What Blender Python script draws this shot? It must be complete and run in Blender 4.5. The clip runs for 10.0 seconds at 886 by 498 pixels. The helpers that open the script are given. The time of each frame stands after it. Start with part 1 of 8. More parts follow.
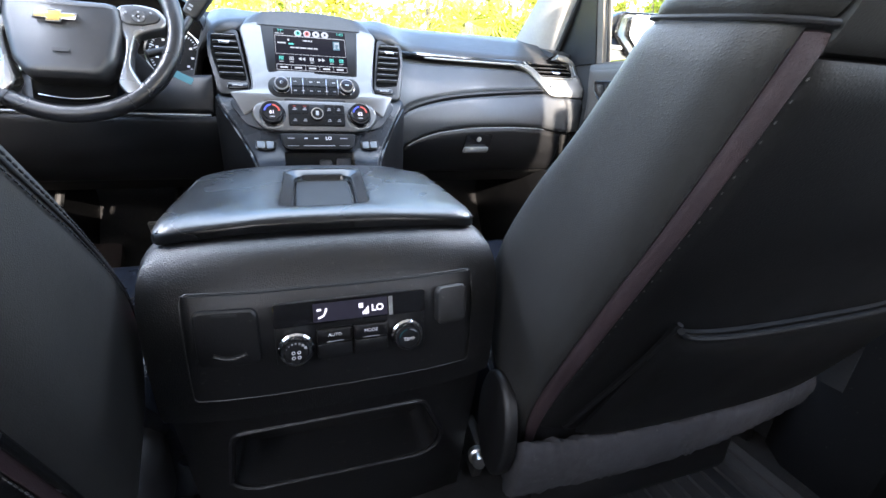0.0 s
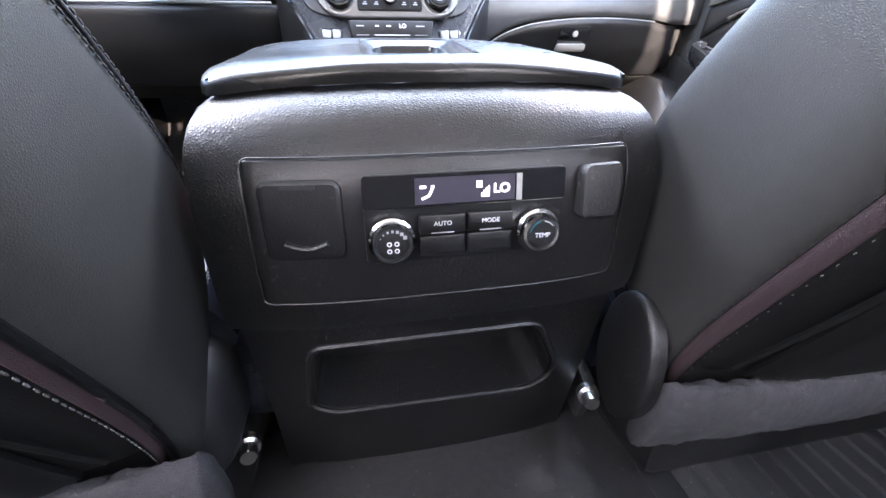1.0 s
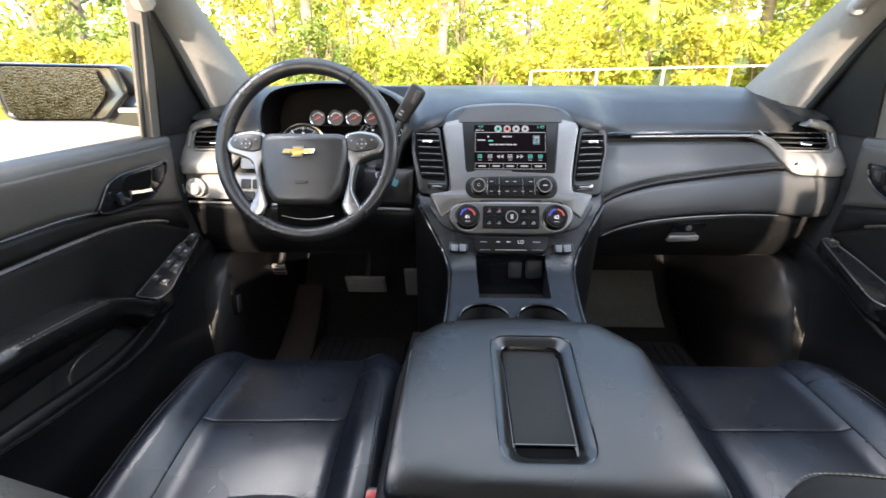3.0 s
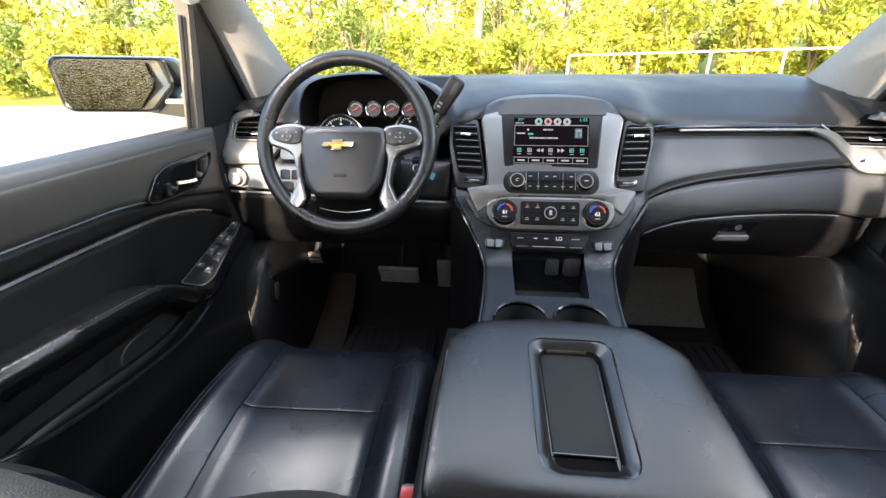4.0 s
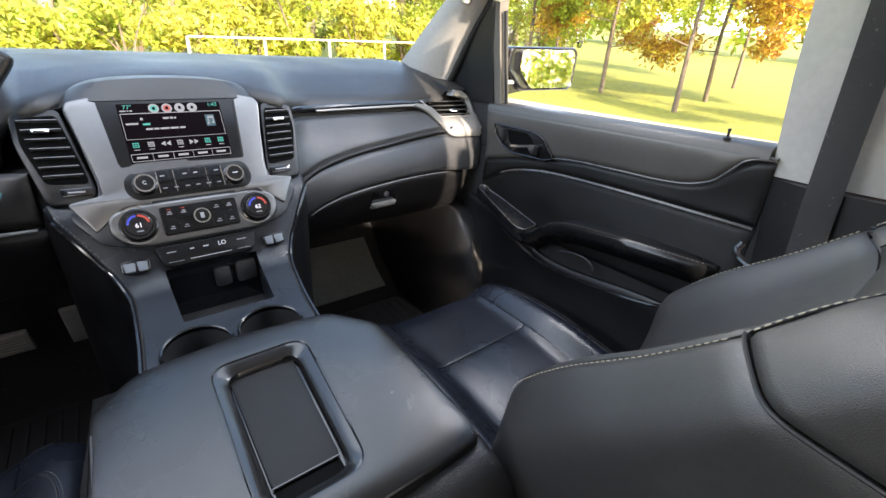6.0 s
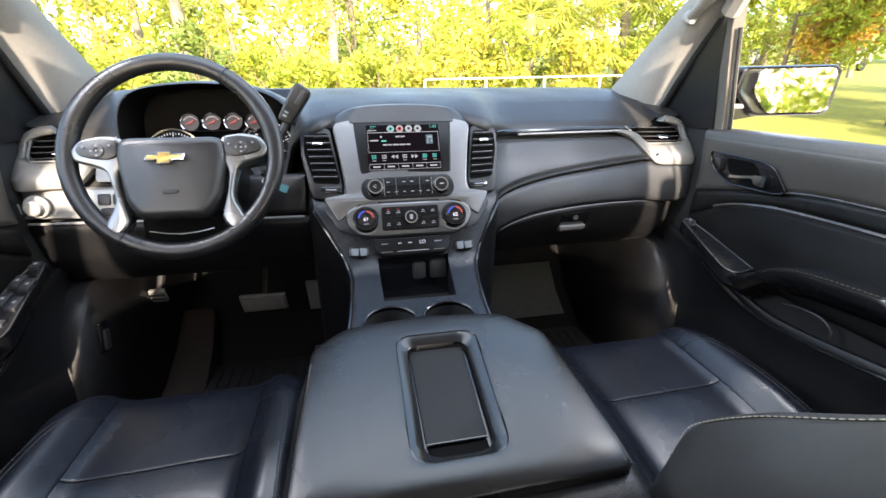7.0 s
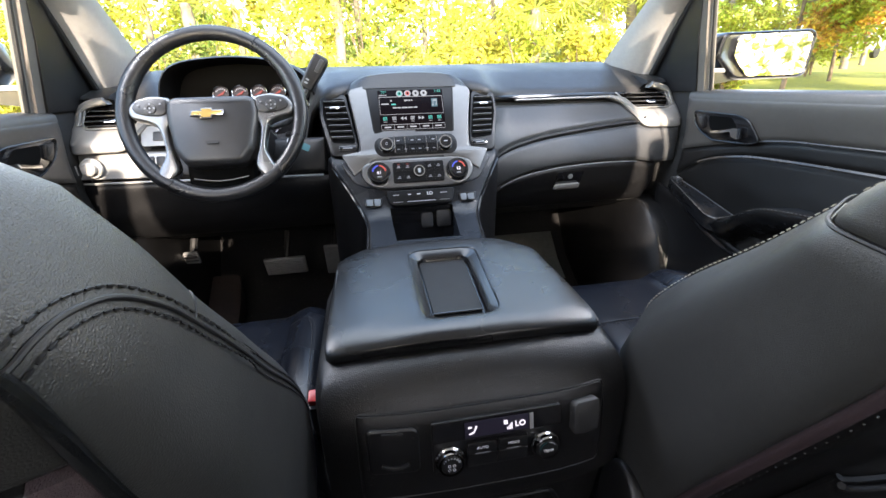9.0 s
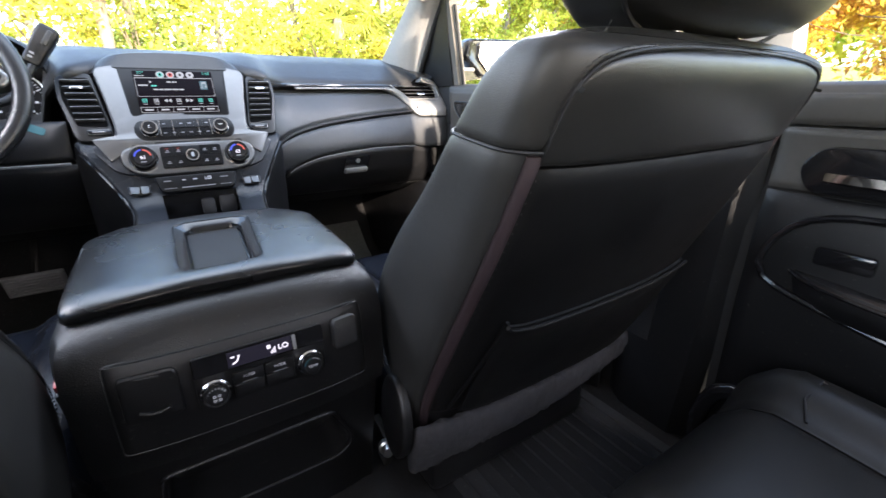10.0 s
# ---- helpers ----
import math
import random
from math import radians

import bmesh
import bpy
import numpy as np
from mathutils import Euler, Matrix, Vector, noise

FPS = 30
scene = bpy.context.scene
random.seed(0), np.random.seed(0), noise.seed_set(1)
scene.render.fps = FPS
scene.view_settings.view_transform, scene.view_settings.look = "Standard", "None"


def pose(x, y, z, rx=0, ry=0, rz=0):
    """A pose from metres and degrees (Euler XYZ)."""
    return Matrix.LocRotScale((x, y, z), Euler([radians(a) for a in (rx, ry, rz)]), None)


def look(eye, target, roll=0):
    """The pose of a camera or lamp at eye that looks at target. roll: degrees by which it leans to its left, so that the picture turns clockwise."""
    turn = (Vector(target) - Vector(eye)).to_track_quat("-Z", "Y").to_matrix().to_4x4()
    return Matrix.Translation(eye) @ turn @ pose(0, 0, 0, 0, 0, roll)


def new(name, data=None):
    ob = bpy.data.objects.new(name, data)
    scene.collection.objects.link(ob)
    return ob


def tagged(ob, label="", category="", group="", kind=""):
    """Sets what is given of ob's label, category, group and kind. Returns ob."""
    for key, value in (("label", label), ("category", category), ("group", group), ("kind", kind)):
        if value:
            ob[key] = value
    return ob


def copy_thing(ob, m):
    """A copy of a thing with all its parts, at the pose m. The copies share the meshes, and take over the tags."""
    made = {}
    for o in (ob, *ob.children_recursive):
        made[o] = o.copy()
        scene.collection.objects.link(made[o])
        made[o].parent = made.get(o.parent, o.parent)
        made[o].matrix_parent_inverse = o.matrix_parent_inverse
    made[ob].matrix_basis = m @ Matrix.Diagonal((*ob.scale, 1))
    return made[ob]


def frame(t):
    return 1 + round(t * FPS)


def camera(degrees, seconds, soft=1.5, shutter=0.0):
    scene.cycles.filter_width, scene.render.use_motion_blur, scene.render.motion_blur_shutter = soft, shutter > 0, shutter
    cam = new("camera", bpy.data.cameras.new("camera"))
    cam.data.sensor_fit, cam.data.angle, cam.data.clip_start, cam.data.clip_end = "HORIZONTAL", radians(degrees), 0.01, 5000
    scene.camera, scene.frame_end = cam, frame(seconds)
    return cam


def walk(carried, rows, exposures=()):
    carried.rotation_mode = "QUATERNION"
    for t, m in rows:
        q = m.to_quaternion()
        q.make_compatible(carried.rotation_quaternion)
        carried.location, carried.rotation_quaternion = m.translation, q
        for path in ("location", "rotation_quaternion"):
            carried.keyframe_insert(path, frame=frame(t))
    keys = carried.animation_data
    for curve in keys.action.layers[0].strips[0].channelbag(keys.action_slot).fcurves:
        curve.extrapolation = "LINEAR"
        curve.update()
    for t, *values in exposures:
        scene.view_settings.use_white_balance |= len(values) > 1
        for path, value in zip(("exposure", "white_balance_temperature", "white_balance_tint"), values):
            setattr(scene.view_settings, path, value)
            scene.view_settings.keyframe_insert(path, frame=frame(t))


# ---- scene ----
# ---- camera ----
cam = camera(91.8, 10.0, shutter=0.1)
PATH = [
    (0, (-0.052, -0.039, 0.723), (0.565, 1.743, 0.056), 2.2),
    (0.5, (-0.074, 0.03, 0.662), (0.4, 1.8, -0.139), 1.6),
    (1, (-0.083, 0.066, 0.627), (0.268, 1.804, -0.297), 0.6),
    (1.5, (-0.084, 0.068, 0.649), (0.242, 1.816, -0.267), 0.1),
    (2, (-0.077, 0.072, 0.756), (0.235, 1.874, -0.053), -0.3),
    (2.5, (-0.095, 0.09, 0.879), (0.149, 1.965, 0.225), 1.3),
    (3, (-0.123, 0.123, 0.96), (-0.176, 1.976, 0.211), -0.1),
    (3.2, (-0.143, 0.127, 0.985), (-0.358, 1.946, 0.182), -0.5),
    (4.3, (-0.128, 0.143, 0.964), (-0.273, 1.971, 0.156), -0.2),
    (4.5, (-0.117, 0.149, 0.96), (-0.071, 1.981, 0.151), -0.3),
    (5, (-0.103, 0.164, 0.962), (0.495, 1.89, 0.137), -0.6),
    (5.5, (-0.104, 0.179, 0.959), (0.969, 1.647, 0.113), 1.9),
    (5.7, (-0.104, 0.185, 0.964), (1.074, 1.563, 0.107), 3.2),
    (6.8, (-0.103, 0.143, 0.937), (0.465, 1.923, 0.225), -0.3),
    (7, (-0.106, 0.136, 0.94), (0.26, 1.968, 0.225), -0.1),
    (7.5, (-0.112, 0.131, 0.934), (0.018, 1.993, 0.217), -0.5),
    (8, (-0.115, 0.129, 0.925), (-0.016, 1.995, 0.21), 0.2),
    (8.5, (-0.117, 0.09, 0.901), (0.05, 1.951, 0.188), 0.1),
    (9, (-0.126, -0.007, 0.867), (0.196, 1.833, 0.153), -1.6),
    (9.5, (-0.122, -0.091, 0.844), (0.474, 1.685, 0.142), -1.6),
    (10, (-0.071, -0.137, 0.81), (0.963, 1.432, 0.125), -0.1),
]
EXPOSURES = [(0, 3.88, 6400, 15), (0.5, 4.38, 6500, 18), (1.0, 5.18, 6800, 21), (1.5, 5.35, 6900, 20), (2.0, 4.9, 7000, 19), (2.5, 3.45, 7200, 16), (3.0, 3.05, 7200, 16), (4.5, 3.15, 7200, 16), (5.0, 3.3, 7200, 17), (5.5, 3.05, 7200, 17), (7.5, 3.15, 7100, 16), (9.0, 3.28, 7000, 16), (10, 3.35, 6800, 17)]
walk(cam, [(t, look(eye, target, roll)) for t, eye, target, roll in PATH], EXPOSURES)

# ---- daylight ----
SUN_UP, SUN_TURN = radians(20), radians(0)   # low sun behind the car
world = bpy.data.worlds.new("sky")
scene.world = world
world.use_nodes = True
wn = world.node_tree
sky = wn.nodes.new("ShaderNodeTexSky")
sky.sky_type, sky.sun_disc = "NISHITA", False
sky.sun_elevation, sky.sun_rotation = SUN_UP, radians(180) + SUN_TURN
wn.links.new(sky.outputs[0], wn.nodes["Background"].inputs[0])
wn.nodes["Background"].inputs[1].default_value = 0.15
sun = new("sun", bpy.data.lights.new("sun", "SUN"))
sun.data.energy, sun.data.angle, sun.data.color = 2.0, radians(0.6), (1.0, 0.9, 0.76)
sun.matrix_world = look((0, 0, 5), (-math.sin(SUN_TURN) * math.cos(SUN_UP), math.cos(SUN_TURN) * math.cos(SUN_UP), 5 - math.sin(SUN_UP)))


def window_light(name, eye, target, wide, high, watts, colour=(0.90, 0.95, 1.0)):
    """A soft lamp in a window's opening, for the sky's light that comes in there."""
    lamp = new(name, bpy.data.lights.new(name, "AREA"))
    lamp.data.shape, lamp.data.size, lamp.data.size_y, lamp.data.energy, lamp.data.color = "RECTANGLE", wide, high, watts, colour
    lamp.matrix_world = look(eye, target)
    return lamp


window_light("windscreen_light", (0, 0.95, 1.275), (0, 0.35, 0.4), 1.1, 0.36, 0.78, (0.80, 0.91, 1.0))
for side in (-1, 1):
    window_light("rear_side_light", (side * 0.79, -0.33, 1.06), (-side * 0.3, 0.3, 0.75), 0.50, 0.26, 0.62 if side < 0 else 0.12, (1.0, 0.97, 0.95))
    window_light("quarter_light", (side * 0.80, -2.0, 1.08), (0, -1.2, 0.7), 0.75, 0.34, 0.45, (1.0, 0.97, 0.95))
    window_light("front_side_light", (side * 0.712, 0.86, 1.190), (-side * 0.25, 0.35, 0.50), 0.34, 0.05, 0.75, (0.86, 0.91, 1.0))
# ---- tools ----
def smooth01(t):
    t = min(1.0, max(0.0, t))
    return t * t * (3 - 2 * t)


def lerp(a, b, t):
    return a + (b - a) * t


def curve_at(s, knots):
    """Smooth piecewise curve through knots (s, value, value...)."""
    ks = [k[0] for k in knots]
    out = []
    for n in range(1, len(knots[0])):
        vs = [k[n] for k in knots]
        if s <= ks[0]:
            out.append(vs[0])
            continue
        if s >= ks[-1]:
            out.append(vs[-1])
            continue
        i = max(j for j in range(len(ks) - 1) if ks[j] <= s)
        h = ks[i + 1] - ks[i]
        t = (s - ks[i]) / h
        m0 = (vs[i + 1] - vs[i - 1]) / (ks[i + 1] - ks[i - 1]) if i > 0 else (vs[i + 1] - vs[i]) / h
        m1 = (vs[i + 2] - vs[i]) / (ks[i + 2] - ks[i]) if i + 2 < len(ks) else (vs[i + 1] - vs[i]) / h
        out.append((2 * t**3 - 3 * t**2 + 1) * vs[i] + (t**3 - 2 * t**2 + t) * h * m0 + (-2 * t**3 + 3 * t**2) * vs[i + 1] + (t**3 - t**2) * h * m1)
    return out[0] if len(out) == 1 else out


def spline(points, n):
    """n points along a smooth line through the given ones."""
    pts = [Vector(p) for p in points]
    d = [0.0]
    for a, b in zip(pts, pts[1:]):
        d.append(d[-1] + (b - a).length)
    knots = [(s, *p) for s, p in zip(d, pts)]
    return [Vector(curve_at(d[-1] * i / (n - 1), knots)) for i in range(n)]


def thing(name, label, category, at=(0, 0, 0), group="", kind=""):
    ob = new(name)
    ob.location = at
    ob.empty_display_size = 0.05
    return tagged(ob, label, category, group, kind)


def put(name, bm, material, smooth=True, angle=40):
    """A mesh object from a bmesh in world coordinates."""
    bmesh.ops.recalc_face_normals(bm, faces=bm.faces)
    mesh = bpy.data.meshes.new(name)
    bm.to_mesh(mesh)
    bm.free()
    for m in material if isinstance(material, (list, tuple)) else (material,):
        mesh.materials.append(m)
    if smooth:
        mesh.shade_smooth()
        mesh.set_sharp_from_angle(angle=radians(angle))
    return new(name, mesh)


def under(ob, parent):
    top = parent
    world_m = Matrix.Identity(4)
    chain = []
    while top is not None:
        chain.append(top)
        top = top.parent
    for o in reversed(chain):
        world_m = world_m @ o.matrix_parent_inverse @ o.matrix_basis if o.parent else o.matrix_basis.copy()
    ob.parent = parent
    ob.matrix_parent_inverse = world_m.inverted()
    return ob


def part(name, bm, material, parent, label="", smooth=True, angle=40):
    ob = under(put(name, bm, material, smooth, angle), parent)
    return tagged(ob, label)


def solo(name, bm, material, label, category, group="", kind="", smooth=True, angle=40):
    return tagged(put(name, bm, material, smooth, angle), label, category, group, kind)


def cut(ob, cutters):
    """Take the bmesh shapes in cutters away from ob's mesh."""
    for bm in cutters:
        bmesh.ops.recalc_face_normals(bm, faces=bm.faces)
        mesh = bpy.data.meshes.new("tool")
        bm.to_mesh(mesh)
        bm.free()
        tool = new("tool", mesh)
        mod = ob.modifiers.new("cut", "BOOLEAN")
        mod.operation, mod.solver, mod.object = "DIFFERENCE", "EXACT", tool
        bpy.context.view_layer.update()
        done = bpy.data.meshes.new_from_object(ob.evaluated_get(bpy.context.evaluated_depsgraph_get()))
        ob.modifiers.clear()
        old, ob.data = ob.data, done
        bpy.data.objects.remove(tool)
        bpy.data.meshes.remove(mesh)
        done.shade_smooth()
        done.set_sharp_from_angle(angle=radians(35))
    return ob


def box(bm, c, s, bevel=0.0, segs=2, rot=None):
    m = Matrix.Translation(c) @ (rot if rot else Matrix()) @ Matrix.Diagonal((*s, 1))
    made = bmesh.ops.create_cube(bm, size=1, matrix=m)
    if bevel:
        edges = {e for v in made["verts"] for e in v.link_edges}
        bmesh.ops.bevel(bm, geom=list(edges), offset=bevel, segments=segs, affect="EDGES", profile=0.5)
    return bm


def newbox(c, s, bevel=0.0, segs=2, rot=None):
    return box(bmesh.new(), c, s, bevel, segs, rot)


def turned(axis, degrees):
    return Matrix.Rotation(radians(degrees), 4, axis)


def towards(n, up=(0, 0, 1)):
    """Turn whose z axis points along n and whose y axis lies near up."""
    z = Vector(n).normalized()
    x = Vector(up).cross(z).normalized()
    y = z.cross(x)
    return Matrix((x, y, z)).transposed().to_4x4()


def lathe(bm, profile, m, n=32, a0=0.0, a1=360.0):
    """A turned shape: profile of (radius, height) round m's z axis."""
    full = a1 - a0 >= 359.9
    rings = []
    for i in range(n if full else n + 1):
        a = radians(a0 + (a1 - a0) * i / n)
        rings.append([bm.verts.new(m @ Vector((r * math.cos(a), r * math.sin(a), h))) for r, h in profile])
    for i in range(n):
        p, q = rings[i], rings[(i + 1) % len(rings)]
        for j in range(len(profile) - 1):
            vs = [p[j], q[j], q[j + 1], p[j + 1]]
            if profile[j][0] < 1e-6:
                vs = [p[j], q[j + 1], p[j + 1]]
            elif profile[j + 1][0] < 1e-6:
                vs = [p[j], q[j], p[j + 1]]
            bm.faces.new(vs)
    if full:
        bmesh.ops.remove_doubles(bm, verts=[v for r in rings for v in r], dist=1e-7)
    return bm


def loft(bm, rings, ring_closed=True, caps=True):
    rows = [[bm.verts.new(p) for p in r] for r in rings]
    n = len(rows[0])
    for p, q in zip(rows, rows[1:]):
        for j in range(n if ring_closed else n - 1):
            bm.faces.new((p[j], p[(j + 1) % n], q[(j + 1) % n], q[j]))
    if caps and ring_closed:
        bm.faces.new(list(reversed(rows[0])))
        bm.faces.new(rows[-1])
    return bm


def tube(bm, points, r, n=8, closed=False, flat=1.0, up=(0, 0, 1)):
    """A round (or flattened) bar along the points; r may be a list."""
    pts = [Vector(p) for p in points]
    k = len(pts)
    rings = []
    last = None
    for i, p in enumerate(pts):
        a, b = pts[(i - 1) % k] if closed or i else pts[0], pts[(i + 1) % k] if closed or i + 1 < k else pts[-1]
        d = (b - a).normalized()
        x = d.cross(Vector(up))
        if x.length < 0.05:
            x = d.cross(Vector((1, 0, 0))) if last is None else last
        x = x.normalized()
        if last is not None and x.dot(last) < 0:
            x = -x
        last = x
        y = x.cross(d)
        rr = r[i] if isinstance(r, (list, tuple)) else r
        rings.append([p + x * rr * math.cos(2 * math.pi * j / n) + y * rr * flat * math.sin(2 * math.pi * j / n) for j in range(n)])
    if closed:
        rings.append(rings[0])
        loft(bm, rings, True, False)
        bmesh.ops.remove_doubles(bm, verts=bm.verts, dist=1e-6)
    else:
        loft(bm, rings)
    return bm


def stitch(bm, points, dash=0.0055, gap=0.0035, r=0.0008):
    """A row of thread stitches along a line."""
    pts = [Vector(p) for p in points]
    for_len = [0.0]
    for a, b in zip(pts, pts[1:]):
        for_len.append(for_len[-1] + (b - a).length)
    total, s = for_len[-1], 0.0

    def at(d):
        i = max(j for j in range(len(for_len) - 1) if for_len[j] <= d)
        return pts[i].lerp(pts[i + 1], (d - for_len[i]) / max(1e-9, for_len[i + 1] - for_len[i]))

    while s + dash < total:
        tube(bm, [at(s), at(s + dash / 2), at(s + dash)], [r * 0.6, r, r * 0.6], 5)
        s += dash + gap
    return bm


def prism(bm, outline, f, w0, w1, bevel=0.0, segs=2):
    """A plate: a flat outline (u, v) carried by f(u, v, w) from w0 to w1, its front edge rounded."""
    if bevel:
        k = len(outline)
        pts = [Vector((u, v)) for u, v in outline]
        area = sum(a.x * b.y - b.x * a.y for a, b in zip(pts, pts[1:] + pts[:1]))
        inset = []
        for i, p in enumerate(pts):
            e0, e1 = (p - pts[i - 1]).normalized(), (pts[(i + 1) % k] - p).normalized()
            n = Vector((-e0.y - e1.y, e0.x + e1.x))
            n = n.normalized() if n.length > 1e-6 else Vector((-e0.y, e0.x))
            inset.append(n * (1 if area > 0 else -1))
        rings = [[f(p.x, p.y, w0) for p in pts]]
        for j in range(segs + 1):
            a = math.pi / 2 * j / segs
            rings.append([f(p.x + n.x * bevel * (1 - math.cos(a)), p.y + n.y * bevel * (1 - math.cos(a)), w1 - bevel * (1 - math.sin(a))) for p, n in zip(pts, inset)])
    else:
        rings = [[f(u, v, w0) for u, v in outline], [f(u, v, w1) for u, v in outline]]
    return loft(bm, rings)


def rounded(u0, v0, u1, v1, r, n=5):
    """A rectangle with round corners, as an outline."""
    out = []
    for cu, cv, a in ((u1 - r, v1 - r, 0), (u0 + r, v1 - r, 90), (u0 + r, v0 + r, 180), (u1 - r, v0 + r, 270)):
        out += [(cu + r * math.cos(radians(a + 90 * i / n)), cv + r * math.sin(radians(a + 90 * i / n))) for i in range(n + 1)]
    return out


def softened(points, r, n=4):
    """An outline with its corners rounded by about r."""
    pts = [Vector(p) for p in points]
    out = []
    for i, p in enumerate(pts):
        a, b = pts[i - 1] - p, pts[(i + 1) % len(pts)] - p
        d = min(r, a.length * 0.45, b.length * 0.45)
        s, e = p + a.normalized() * d, p + b.normalized() * d
        for j in range(n + 1):
            t = j / n
            out.append(tuple(s * (1 - t) ** 2 + p * 2 * t * (1 - t) + e * t * t))
    return out


def patch(bm, surface, u0, u1, v0, v1, nu=16, nv=16, drop=0.005, edge=0.012, back=0.012, out=1, puff=0.0):
    """A padded panel over surface(u, v): its borders sink like a sewn or moulded edge. v0, v1 may be functions of u."""
    f0 = v0 if callable(v0) else (lambda u: v0)
    f1 = v1 if callable(v1) else (lambda u: v1)
    du, dv = (u1 - u0) * 1e-3, 1e-3 * (f1(u0) - f0(u0) or 1)

    def spread(n):
        k = [0, 0.012, 0.035, 0.075]
        mid = [lerp(0.13, 0.87, i / (n - 1)) for i in range(n)]
        return k + mid + [1 - x for x in reversed(k)]

    us, vs = spread(nu), spread(nv)
    place = [[Vector(surface(lerp(u0, u1, a), lerp(f0(lerp(u0, u1, a)), f1(lerp(u0, u1, a)), b))) for b in vs] for a in us]
    top, base = [], []
    for i, a in enumerate(us):
        row, low = [], []
        for j, b in enumerate(vs):
            p = place[i][j]
            e1 = place[min(i + 1, len(us) - 1)][j] - place[max(i - 1, 0)][j]
            e2 = place[i][min(j + 1, len(vs) - 1)] - place[i][max(j - 1, 0)]
            n = e1.cross(e2)
            n = (n.normalized() if n.length > 1e-12 else Vector((0, 0, 1))) * out
            d = min((p - place[0][j]).length, (p - place[-1][j]).length, (p - place[i][0]).length, (p - place[i][-1]).length)
            k = smooth01(d / edge)
            row.append(bm.verts.new(p + n * (-drop * (1 - k) ** 2 + puff * smooth01(d / (6 * edge)))))
            low.append(bm.verts.new(p - n * (back + drop)) if i in (0, len(us) - 1) or j in (0, len(vs) - 1) else None)
        top.append(row)
        base.append(low)
    for i in range(len(us) - 1):
        for j in range(len(vs) - 1):
            bm.faces.new((top[i][j], top[i + 1][j], top[i + 1][j + 1], top[i][j + 1]))
    for i in range(len(us) - 1):
        for j in (0, len(vs) - 1):
            bm.faces.new((top[i][j], top[i + 1][j], base[i + 1][j], base[i][j]))
    for j in range(len(vs) - 1):
        for i in (0, len(us) - 1):
            bm.faces.new((top[i][j], top[i][j + 1], base[i][j + 1], base[i][j]))
    return bm


def letters(text, material, parent, m, size, name="lettering", bold=0.0):
    """Raised letters, centred on m, which lie in m's xy plane."""
    data = bpy.data.curves.new(name, "FONT")
    data.body, data.size, data.align_x, data.align_y, data.extrude, data.offset = text, size, "CENTER", "CENTER", 0.0002, bold
    tmp = new(name, data)
    bpy.context.view_layer.update()
    mesh = bpy.data.meshes.new_from_object(tmp.evaluated_get(bpy.context.evaluated_depsgraph_get()))
    bpy.data.objects.remove(tmp)
    mesh.transform(m)
    mesh.materials.clear()
    mesh.materials.append(material)
    return under(new(name, mesh), parent)
